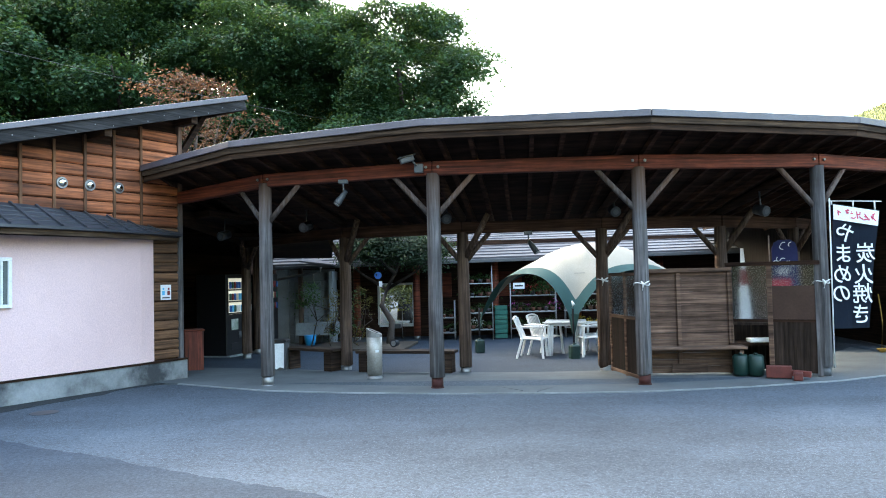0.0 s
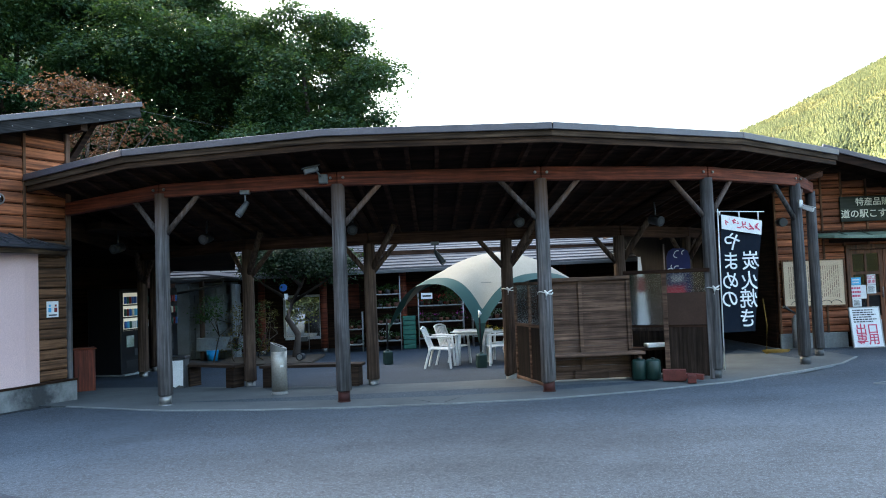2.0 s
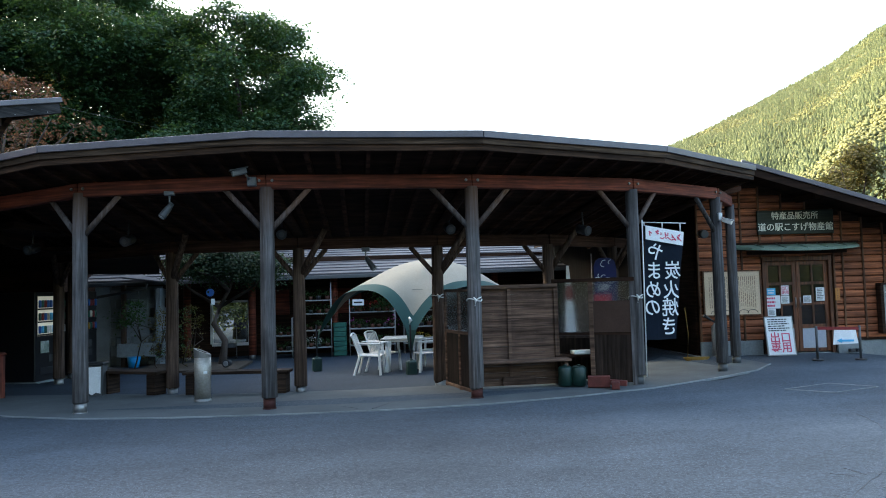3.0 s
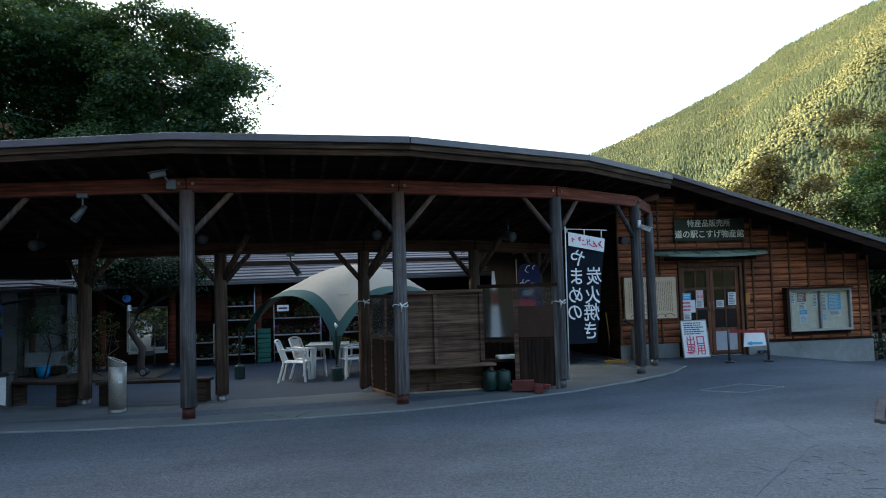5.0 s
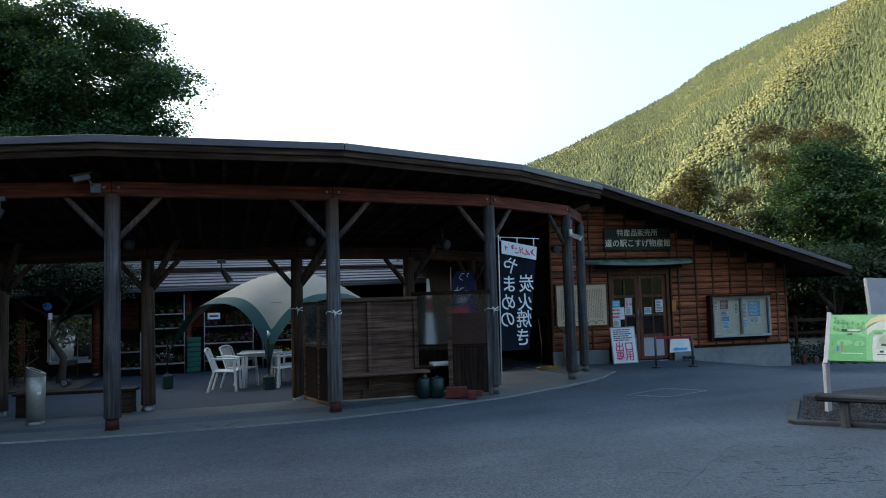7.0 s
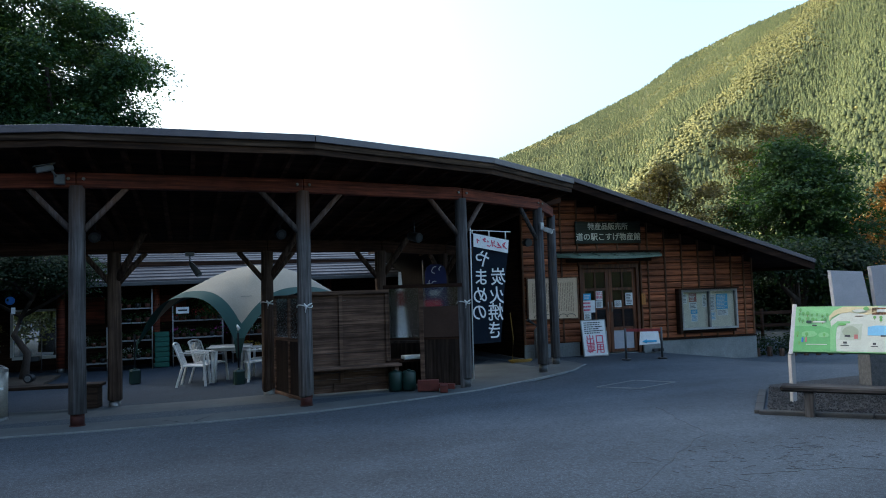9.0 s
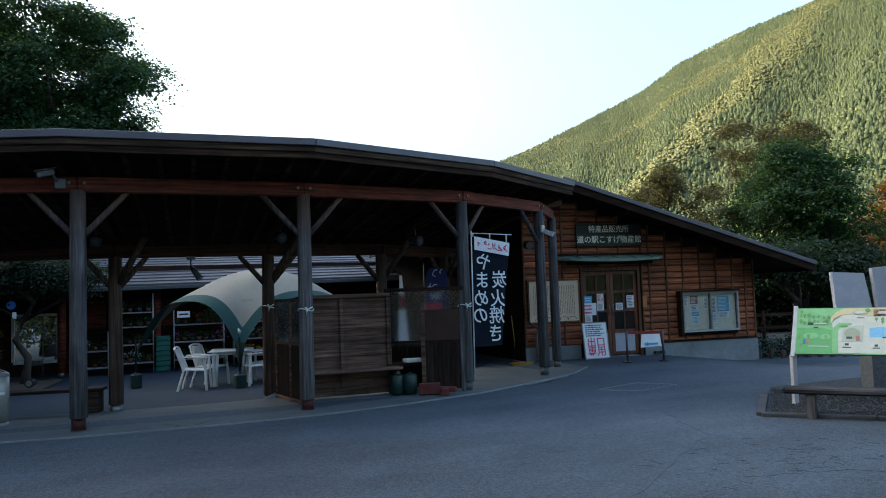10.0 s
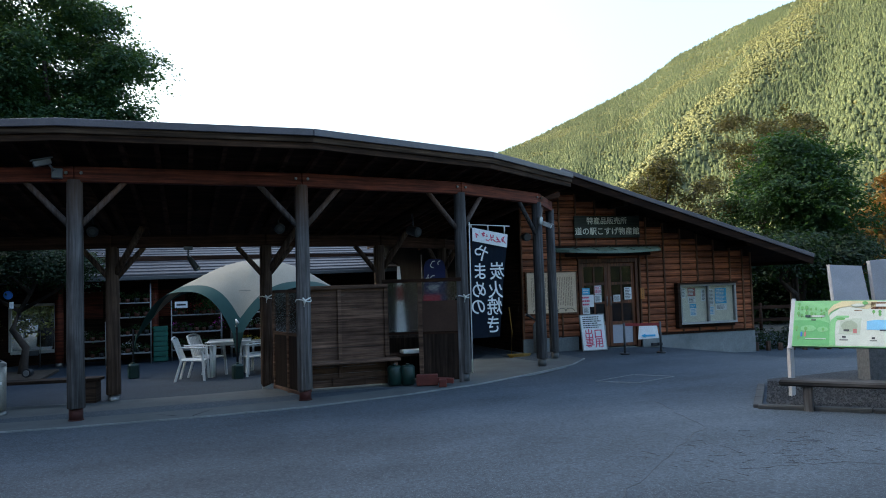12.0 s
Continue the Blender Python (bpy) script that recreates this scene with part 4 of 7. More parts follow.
M_RED = plain("red", (0.20, 0.02, 0.022), 0.5)
M_CRIMSON = plain("crimson ink", (0.55, 0.05, 0.12), 0.6)
M_BLUE = plain("blue", (0.03, 0.12, 0.42), 0.5)
M_CYAN = plain("light blue", (0.10, 0.42, 0.72), 0.5)
M_PAPER = plain("white paper", (0.76, 0.77, 0.78), 0.75)
M_CREAMP = plain("cream paper", (0.62, 0.56, 0.44), 0.75)
M_INK = plain("dark ink", (0.03, 0.03, 0.035), 0.7)
M_NAVY = plain("navy cloth", (0.009, 0.013, 0.022), 0.9, spec=0.1)
M_SIGN = surface("dark green signboard", (0.018, 0.024, 0.016), (0.035, 0.042, 0.028), 3.0, 20.0, SIDE, 0.6)
M_COPPER = surface("green patinated copper", (0.075, 0.115, 0.085), (0.16, 0.21, 0.165), 3.0, 30.0, rough=0.55, spec=0.4)
M_GREEN = plain("dark green plastic", (0.006, 0.026, 0.021), 0.5)
M_GREEN2 = plain("green crate plastic", (0.028, 0.115, 0.085), 0.5)
M_CREAM = surface("cream canvas", (0.190, 0.172, 0.134), (0.235, 0.213, 0.171), 1.2, 60.0, rough=0.85, vary=0.0, relief=0.1)
M_TARP = surface("bottle green canvas", (0.006, 0.029, 0.025), (0.010, 0.044, 0.037), 1.5, 60.0, rough=0.7, vary=0.0, relief=0.1)
M_DOOR = surface("brown door timber", (0.075, 0.028, 0.013), (0.155, 0.062, 0.030), 1.0, 3.0, UP, 0.5, vary=0.25)
M_KICK = plain("pale grey door panel", (0.36, 0.37, 0.42), 0.5)
M_GLASS = glass("window glass")
M_ACRYL = glass("hazy acrylic sheet", (0.74, 0.77, 0.80), 0.14)
M_PANE = glass("dim door glass", (0.14, 0.15, 0.15), 0.02)
M_ROSE = plain("rose print", (0.34, 0.12, 0.11), 0.7)
M_BRIGHT = plain("bright white paper", (0.80, 0.80, 0.79), 0.8)
M_ROPE = plain("white cord", (0.7, 0.7, 0.68), 0.8)
M_YELLOW = plain("yellow hose", (0.26, 0.15, 0.012), 0.5)
M_BOARD = surface("pale notice panel", (0.529, 0.399, 0.270), (0.644, 0.493, 0.340), 2.0, 40.0, rough=0.7)
M_PLY = surface("dark plywood", (0.014, 0.010, 0.008), (0.030, 0.021, 0.017), 1.0, 3.0, UP, 0.6, spec=0.08)
M_FIX = plain("dull grey fixture paint", (0.13, 0.135, 0.145), 0.5)
M_ALU = surface("aluminium frame", (0.24, 0.24, 0.235), (0.33, 0.33, 0.325), 4.0, 40.0, rough=0.5, metal=0.3, relief=0.05)
M_GRAVEL = surface("dark gravel", (0.011, 0.011, 0.013), (0.037, 0.038, 0.041), 30.0, 120.0, rough=0.95, vary=0.35, relief=0.8, depth=0.01, islands=True)
M_STONE = surface("pale grey slab", (0.200, 0.210, 0.239), (0.260, 0.270, 0.307), 3.0, 90.0, rough=0.6, relief=0.5, depth=0.004)
M_SOIL = surface("soil", (0.04, 0.03, 0.022), (0.09, 0.07, 0.05), 8.0, 60.0, rough=1.0)


def sheet(wall, s0, s1, z0, z1, out, material, name, parent, label="", thick=0.004):
    return part(name, wall.box(s0, s1, z0, z1, out, out + thick), material, parent, label)


def bars_of_text(wall, s0, s1, z0, z1, out, rows, material, parent, upright_rows=False, seed=0):
    """Unreadable writing as plain bars."""
    rg = random.Random(seed)
    bm = bmesh.new()
    for k in range(rows):
        if upright_rows:
            a = s0 + (s1 - s0) * (k + 0.36) / rows
            c = s0 + (s1 - s0) * (k + 0.60) / rows
            z = z1
            while z > z0 + 0.02:
                h = rg.uniform(0.03, 0.11) * (z1 - z0) / 0.6
                lo = max(z - h, z0)
                add_box(bm, wall.at((a + c) / 2, (z + lo) / 2, out), (c - a, 0.002, z - lo), wall.rot)
                z = lo - rg.uniform(0.012, 0.03)
        else:
            zb = z1 - (z1 - z0) * (k + 0.75) / rows
            zt = z1 - (z1 - z0) * (k + 0.25) / rows
            s = s0
            e = s1 - rg.uniform(0, 0.3) * (s1 - s0)
            while s < e:
                w = rg.uniform(0.04, 0.16) * (s1 - s0)
                hi = min(s + w, e)
                add_box(bm, wall.at((s + hi) / 2, (zb + zt) / 2, out), (hi - s, 0.002, zt - zb), wall.rot)
                s = hi + 0.025 * (s1 - s0)
    return tagged(part("lettering", bm, material, parent), kind="stuff")


# ---- shop front ----
door = thing("entrance_door", "brown timber double door with small panes and paper notices", "door")
for s0, s1 in ((D0, D0 + 0.07), (D1 - 0.07, D1)):
    part("jamb", RW.box(s0, s1, 0.0, DH, -0.12, 0.06, 0.005), M_DOOR, door)
part("lintel", RW.box(D0, D1, DH - 0.08, DH + 0.02, -0.12, 0.062, 0.005), M_DOOR, door)
dm = (D0 + D1) / 2
for a, c in ((D0 + 0.07, dm - 0.005), (dm + 0.005, D1 - 0.07)):
    leaf = part("leaf", RW.box(a, a + 0.085, 0.03, DH - 0.09, -0.05, 0.0, 0.004), M_DOOR, door, "glazed timber door leaf")
    bm = RW.box(c - 0.085, c, 0.03, DH - 0.09, -0.05, 0.0, 0.004)
    part("stile", bm, M_DOOR, leaf)
    for z0, z1 in ((0.03, 0.10), (0.53, 0.61), (1.03, 1.09), (1.47, 1.53), (1.90, DH - 0.09)):
        part("rail", RW.box(a + 0.085, c - 0.085, z0, z1, -0.05, -0.001), M_DOOR, leaf)
    part("mullion", RW.box((a + c) / 2 - 0.02, (a + c) / 2 + 0.02, 0.61, 1.90, -0.05, -0.001), M_DOOR, leaf)
    part("kick_panel", RW.box(a + 0.085, c - 0.085, 0.10, 0.53, -0.035, -0.015), M_KICK, leaf, "pale lower panel")
    h = (a + c) / 2
    for s0, s1 in ((a + 0.085, h - 0.02), (h + 0.02, c - 0.085)):
        for z0, z1 in ((0.61, 1.03), (1.09, 1.47), (1.53, 1.90)):
            p = part("pane", RW.box(s0, s1, z0, z1, -0.03, -0.022), M_PANE, leaf)
            p.visible_shadow = False
    part("handle", tube([RW.at(dm + (0.05 if a > dm - 0.02 else -0.05), 0.98, 0.035), RW.at(dm + (0.05 if a > dm - 0.02 else -0.05), 1.2, 0.035)], 0.012, 8), M_STEEL, leaf, "steel pull handle")

hood = thing("door_hood", "curved green copper hood over the shop door", "awning")
bm = bmesh.new()
ra, rb_ = [], []
for k in range(13):
    s = -1.27 + 2.72 * k / 12
    f = 1 - ((k - 6) / 6) ** 2
    out = 0.16 + 0.36 * math.sqrt(max(f, 0)) ** 0.8
    ra.append((bm.verts.new(RW.at(s, 2.36, 0.03)), bm.verts.new(RW.at(s, 2.36 - 0.05, 0.03))))
    rb_.append((bm.verts.new(RW.at(s, 2.30 - 0.05 * f, out)), bm.verts.new(RW.at(s, 2.25 - 0.06 * f, out))))
for k in range(12):
    bm.faces.new((ra[k][0], ra[k + 1][0], rb_[k + 1][0], rb_[k][0]))
    bm.faces.new((rb_[k][0], rb_[k + 1][0], rb_[k + 1][1], rb_[k][1]))
    bm.faces.new((rb_[k][1], rb_[k + 1][1], ra[k + 1][1], ra[k][1]))
part("sheet", bm, M_COPPER, hood)
for k in range(1, 6):
    s = -1.27 + 2.72 * k / 6
    f = 1 - ((k * 2 - 6) / 6) ** 2
    part("seam", bar(RW.at(s, 2.37, 0.03), RW.at(s, 2.31 - 0.05 * f, 0.16 + 0.36 * math.sqrt(max(f, 0)) ** 0.8), 0.02, 0.02), M_COPPER, hood)
part("top_rail", RW.box(-1.3, 1.48, 2.36, 2.40, 0.0, 0.09), M_DARK, hood)
part("bracket", RW.box(-1.0, 1.2, 2.14, 2.22, 0.03, 0.10), M_DARK, hood)

board = thing("shop_sign", "dark green wooden signboard with cream lettering over the door", "sign")
part("panel", RW.box(-0.76, 0.94, 2.57, 3.09, 0.06, 0.10, 0.008), M_SIGN, board)
M_CREAMINK = plain("cream painted letters", (0.80, 0.78, 0.66), 0.7)
lettering("特産品販売所", 0.175, M_CREAMINK, board, upright(RW.at(0.08, 2.96, 0.103), RW.deg))
lettering("道の駅こすげ物産館", 0.187, M_CREAMINK, board, upright(RW.at(0.09, 2.715, 0.103), RW.deg))

menu = thing("information_board", "pale wooden information board with brush writing", "sign")
part("panel", RW.box(-2.0, -0.76, 0.86, 1.80, 0.06, 0.095, 0.006), M_BOARD, menu)
for s0, s1, z0, z1 in ((-2.02, -0.74, 1.79, 1.82), (-2.02, -0.74, 0.84, 0.87), (-2.02, -1.99, 0.87, 1.79), (-0.77, -0.74, 0.87, 1.79)):
    part("frame", RW.box(s0, s1, z0, z1, 0.06, 0.11), M_BATTEN, menu)
bars_of_text(RW, -1.90, -0.86, 1.02, 1.68, 0.097, 24, plain("faded brown ink", (0.17, 0.11, 0.07), 0.8), menu, True, 4)
bm = bmesh.new()
for k in range(5):
    c = RW.at(-1.75 + k * 0.2, 0.90, 0.098)
    add_tube(bm, [c + RW.u * 0.11 * math.cos(a * math.pi / 8) + Vector((0, 0, 0.07 * math.sin(a * math.pi / 8))) for a in range(9)], 0.006, 5)
part("wave_mark", bm, M_INK, menu)

case = thing("notice_case", "glazed notice case with posters on the plank wall", "notice board")
part("back", RW.box(1.83, 3.46, 0.38, 1.44, 0.06, 0.10), M_DARK, case)
for s0, s1, z0, z1 in ((1.89, 3.46, 1.37, 1.42), (1.89, 3.46, 0.46, 0.51), (1.89, 1.94, 0.51, 1.37), (3.41, 3.46, 0.51, 1.37), (2.66, 2.70, 0.51, 1.37)):
    part("frame", RW.box(s0, s1, z0, z1, 0.10, 0.20, 0.004), M_ALU, case, "aluminium frame")
part("case_top", RW.box(1.82, 3.48, 1.42, 1.46, 0.06, 0.24), M_DARK, case)
part("case_side", RW.box(1.82, 1.89, 0.38, 1.42, 0.06, 0.22), M_DARK, case)
part("pinboard", RW.box(1.94, 3.41, 0.51, 1.37, 0.102, 0.108), plain("cream felt", (0.74, 0.68, 0.54), 0.9), case)
for s0, s1, z0, z1, m_, nm in ((1.97, 2.09, 1.09, 1.33, M_BRIGHT, 1), (2.15, 2.36, 1.13, 1.33, M_ROSE, 2), (2.15, 2.36, 0.95, 1.12, M_BRIGHT, 3), (2.19, 2.37, 0.84, 0.94, M_CYAN, 4), (2.19, 2.37, 0.65, 0.84, M_BRIGHT, 5), (2.52, 2.64, 1.00, 1.30, M_BRIGHT, 6), (2.73, 2.87, 0.89, 1.29, M_BRIGHT, 7), (2.73, 2.88, 0.66, 0.87, M_BRIGHT, 8), (2.91, 3.23, 0.93, 1.30, M_CYAN, 9), (2.93, 3.23, 0.77, 0.92, M_BRIGHT, 10)):
    p = sheet(RW, s0, s1, z0, z1, 0.112, m_, "poster", case, "pinned paper notice")
    bars_of_text(RW, s0 + 0.02, s1 - 0.02, z0 + 0.02, z1 - 0.02, 0.119, max(3, int((z1 - z0) / 0.035)), M_PAPER if m_ in (M_CYAN, M_ROSE) else M_CYAN if nm % 3 == 2 else M_FIX, p, False, nm)
p = part("glass", RW.box(1.94, 3.41, 0.51, 1.37, 0.150, 0.155), M_GLASS, case)
p.visible_shadow = False

for s0, s1, z0, z1, m_, ink, nm, lab in (
        (-0.58, -0.39, 1.26, 1.41, M_CYAN, M_PAPER, 1, "small blue picture notice on the door glass"),
        (-0.68, -0.29, 0.97, 1.25, M_PAPER, M_CRIMSON, 2, "white notice with red and purple writing"),
        (-0.26, -0.09, 1.25, 1.46, M_PAPER, None, 3, "white notice with red writing on the door glass"),
        (-0.27, -0.09, 1.07, 1.24, M_PAPER, M_GREYP, 4, "white notice with grey writing on the door glass"),
        (0.22, 0.40, 1.07, 1.23, M_PAPER, M_GREYP, 5, "white notice with grey writing on the door glass"),
        (0.51, 0.70, 1.11, 1.40, M_PAPER, M_GREYP, 6, "tall white notice on the door glass"),
        (-0.58, -0.40, 0.81, 0.965, M_PAPER, M_GREYP, 7, "white notice with a grey emblem on the door"),
        (-0.20, -0.07, 0.62, 0.80, M_PAPER, M_CRIMSON, 8, "white notice with pink writing on the door")):
    n_ = thing("paper_notice", lab, "notice", group="notices on the shop door")
    sheet(RW, s0, s1, z0, z1, 0.006, m_, "paper", n_)
    if ink is None:
        lettering("出口", 0.085, M_CRIMSON, n_, upright(RW.at((s0 + s1) / 2, z0 + 0.15, 0.012), RW.deg))
        lettering("専用", 0.085, M_CRIMSON, n_, upright(RW.at((s0 + s1) / 2, z0 + 0.06, 0.012), RW.deg))
    else:
        bars_of_text(RW, s0 + 0.02, s1 - 0.02, z0 + 0.02, z1 - 0.02, 0.013, {2: 3, 1: 2}.get(nm, 7), ink, n_, False, nm + 20)
plate = thing("wall_plaque", "small orange wooden plaque beside the door", "sign")
part("panel", RW.box(0.90, 1.00, 1.11, 1.37, 0.06, 0.085, 0.004), plain("orange plaque", (0.42, 0.17, 0.035), 0.5), plate)
bars_of_text(RW, 0.925, 0.975, 1.14, 1.34, 0.087, 1, M_INK, plate, True, 9)

# leaning exit board
SB = Wall((14.02, 13.55), -3.0)
stand = thing("exit_board", "white notice board with red writing leaning before the door", "sign")
stand_m = Matrix.Translation(SB.at(0, 0, 0)) @ Matrix.Rotation(radians(-9), 4, SB.u) @ Matrix.Translation(-SB.at(0, 0, 0))
kids = [sheet(SB, -0.30, 0.30, 0.02, 0.80, 0.0, M_PAPER, "panel", stand, thick=0.03)]
for s0, s1, z0, z1 in ((-0.31, -0.29, 0.0, 0.82), (0.29, 0.31, 0.0, 0.82), (-0.29, 0.29, 0.80, 0.82), (-0.29, 0.29, 0.0, 0.02)):
    kids.append(part("frame", SB.box(s0, s1, z0, z1, 0.0, 0.035), M_ALU, stand))
kids.append(lettering("出口", 0.235, M_CRIMSON, stand, upright(SB.at(0.0, 0.36, 0.034), SB.deg)))
kids.append(lettering("専用", 0.235, M_CRIMSON, stand, upright(SB.at(0.0, 0.155, 0.034), SB.deg)))
kids.append(bars_of_text(SB, -0.24, 0.24, 0.50, 0.78, 0.034, 6, M_INK, stand, False, 41))
for ob in kids:
    ob.matrix_basis = stand_m @ ob.matrix_basis

# barrier with red tape and a small cloth notice
BW = Wall((14.1, 12.5), -14.0)
barrier = thing("barrier_rail", "two grey posts joined by red tape before the door", "barrier")
for s in (0.0, 0.80):
    p = part("post", tube([BW.at(s, 0.0), BW.at(s, 0.66)], 0.025, 10), M_GREYP, barrier)
    part("foot", tube([BW.at(s, -0.01), BW.at(s, 0.02)], 0.10, 14), M_BLACK, p)
part("tape", bar(BW.at(0, 0.62, 0.0), BW.at(0.80, 0.60, 0.0), 0.03, 0.06), M_RED, barrier, "red tape")
cloth = thing("arrow_notice", "white plastic notice with a blue arrow hanging on tape", "notice")
part("sheet", prism([BW.at(0.32, 0.58, 0.025), BW.at(0.72, 0.575, 0.025), BW.at(0.74, 0.32, 0.06), BW.at(0.28, 0.30, 0.05)], BW.n * 0.006), M_PAPER, cloth)
part("arrow", prism([BW.at(*q, 0.068) for q in ((0.34, 0.375), (0.44, 0.42), (0.44, 0.395), (0.66, 0.395), (0.66, 0.355), (0.44, 0.355), (0.44, 0.33))], BW.n * 0.004), M_CYAN, cloth)
for k, x in enumerate((1.15, 1.30)):
    b_ = thing("door_stop", "dark block lying at the foot of the plinth", "block", group="blocks by the door")
    part("block", box(RW.at(x, 0.035, 0.16), (0.12, 0.09, 0.07), RW.rot, 0.01), M_INK, b_)

# extinguisher stand, hose and lamp by the shop corner
ext = thing("fire_extinguisher", "grey standing cylinder with hose beside the shop", "cylinder")
part("body", tube([(12.75, 13.9, 0.02), (12.75, 13.9, 0.62), (12.75, 13.9, 0.70)], [0.085, 0.085, 0.03], 14), M_ALU, ext)
part("nozzle", tube([(12.75, 13.9, 0.72), (12.60, 13.85, 0.80), (12.48, 13.85, 0.88)], [0.02, 0.025, 0.04], 8), M_BLACK, ext)
hose = thing("coiled_hose", "coiled yellow hose lying on the paving", "hose")
bm = bmesh.new()
add_tube(bm, [(12.15 + 0.22 * math.cos(k * 0.5 + 0.1 * math.sin(k)) * (1 + 0.008 * k), 13.6 + 0.11 * math.sin(k * 0.5), -0.03 + 0.0015 * k) for k in range(50)], 0.009, 6)
part("coil", bm, M_YELLOW, hose)
rope = thing("hanging_hose", "thin yellow hose hanging on the wall", "hose")
part("line", tube([(12.1, 13.9, 0.0), (12.16, 13.95, 0.5), (12.13, 14.0, 1.05)], 0.01, 6), M_YELLOW, rope)

# ---- writing flag on the outer post ----
FW = Wall((9.70, 10.36), 8.0)
FW.o.z = -0.13
flag = thing("banner_flag", "navy vertical banner seen from behind, with white brush lettering", "banner")
part("pole", tube([FW.at(-0.03, 0.25), FW.at(0.0, 2.74)], 0.011, 8), M_WHITE, flag, "white plastic pole")
part("cross_arm", tube([FW.at(-0.02, 2.70), FW.at(0.80, 2.68)], 0.008, 8), M_WHITE, flag)
bm = bmesh.new()
rows_ = []
for j in range(15):
    row = []
    for i in range(9):
        s, z = 0.03 + (0.70 - 0.14 * j / 14) * i / 8 - 0.05 * j / 14, 2.66 - 1.84 * j / 14
        w_ = 0.018 * math.sin(i * 0.9 + j * 0.35) + 0.012 * math.sin(j * 0.8)
        row.append(bm.verts.new(FW.at(s, z - 0.11 * i / 8 * (1 - j / 14), w_)))
    rows_.append(row)
for a, c in zip(rows_, rows_[1:]):
    for i in range(8):
        bm.faces.new((a[i], a[i + 1], c[i + 1], c[i]))
cl = part("cloth", bm, M_NAVY, flag, "navy cloth")
part("header", prism([FW.at(0.035, 2.645, 0.034), FW.at(0.73, 2.535, 0.034), FW.at(0.705, 2.315, 0.034), FW.at(0.03, 2.425, 0.034)], FW.n * 0.003), M_PAPER, flag, "white header band")
bm = bmesh.new()
for k in range(6):
    c = FW.at(0.13 + 0.1 * k, 2.52 - 0.0155 * k, 0.041)
    for n in range(4):
        q = [random.uniform(-0.05, 0.05) for _ in range(4)]
        add_bar(bm, c + FW.u * q[0] + Vector((0, 0, q[1] * 1.3)), c + FW.u * q[2] + Vector((0, 0, q[3] * 1.3)), 0.003, 0.017)
tagged(part("lettering", bm, M_CRIMSON, flag), kind="stuff")
for ch, s_, z_ in (("や", 0.19, 2.20), ("ま", 0.16, 1.90), ("め", 0.125, 1.60), ("の", 0.10, 1.32)):
    lettering(ch, 0.305, M_PAPER, flag, upright(FW.at(s_, z_, 0.040), FW.deg), mirror=True, extrude=0.0015, bold=0.006)
for ch, s_, z_ in (("炭", 0.49, 1.90), ("火", 0.45, 1.59), ("焼", 0.42, 1.31), ("き", 0.38, 1.01)):
    lettering(ch, 0.31, M_PAPER, flag, upright(FW.at(s_, z_, 0.040), FW.deg), mirror=True, extrude=0.0015, bold=0.006)
for k in range(3):
    part("loop", tube([FW.at(0.03 + 0.33 * k, 2.70 - 0.008 * k), FW.at(0.03 + 0.33 * k, 2.64 - 0.05 * k)], 0.012, 6), M_WHITE, flag)

# blue and white banners in the passage
IW = Wall((9.74, 12.95), -6.0)
f2 = thing("banner_flag", "short blue banner with white marks and pink foot", "banner")
part("pole", tube([IW.at(0.0, 0.4), IW.at(0.0, 2.2)], 0.01, 8), M_GREYP, f2)
part("cloth", prism([IW.at(*q) for q in ((0.04, 1.0), (0.48, 1.0), (0.48, 1.95), (0.44, 2.06), (0.36, 2.11), (0.16, 2.11), (0.08, 2.06), (0.04, 1.95))], IW.n * 0.006), plain("blue violet cloth", (0.020, 0.023, 0.095), 0.9), f2)
part("foot_band", IW.box(0.02, 0.36, 1.12, 1.40, 0.008, 0.012), plain("pink cloth", (0.42, 0.03, 0.06), 0.8), f2)
bars_of_text(IW, 0.12, 0.36, 1.48, 1.60, 0.009, 2, M_PAPER, f2, False, 51)
rg = random.Random(52)
bm = bmesh.new()
for k in range(9):
    c = IW.at(rg.uniform(0.10, 0.42), rg.uniform(1.66, 2.04), 0.010)
    ang = rg.uniform(0, 3.0)
    pts_ = [c + IW.u * (0.06 * math.cos(ang + 0.7 * j)) + Vector((0, 0, 0.05 * math.sin(ang + 0.7 * j))) for j in range(4)]
    for p, q in zip(pts_, pts_[1:]):
        add_bar(bm, p, q, 0.003, 0.014)
tagged(part("brush_marks", bm, M_PAPER, f2, "white brush marks"), kind="stuff")
f3 = thing("banner_flag", "narrow white and red pennant hanging in the passage", "banner")
part("cloth", prism([(9.28, 13.1, 1.98), (9.33, 13.1, 1.98), (9.45, 13.1, 0.55), (9.22, 13.1, 0.55)], (0, 0.006, 0)), M_PAPER, f3)
part("red_band", prism([(9.262, 13.09, 1.6), (9.362, 13.09, 1.6), (9.387, 13.09, 1.3), (9.25, 13.09, 1.3)], (0, 0.004, 0)), M_RED, f3)

# ---- wind screens between the posts ----
def boarded(name_wall, s0, s1, z0, z1, parent, split=(), h=0.105):
    z = z0
    while z + h <= z1 + 0.01:
        part("board", name_wall.box(s0, s1, z, z + h - 0.004, -0.010, 0.010), M_SCREEN, parent)
        z += h


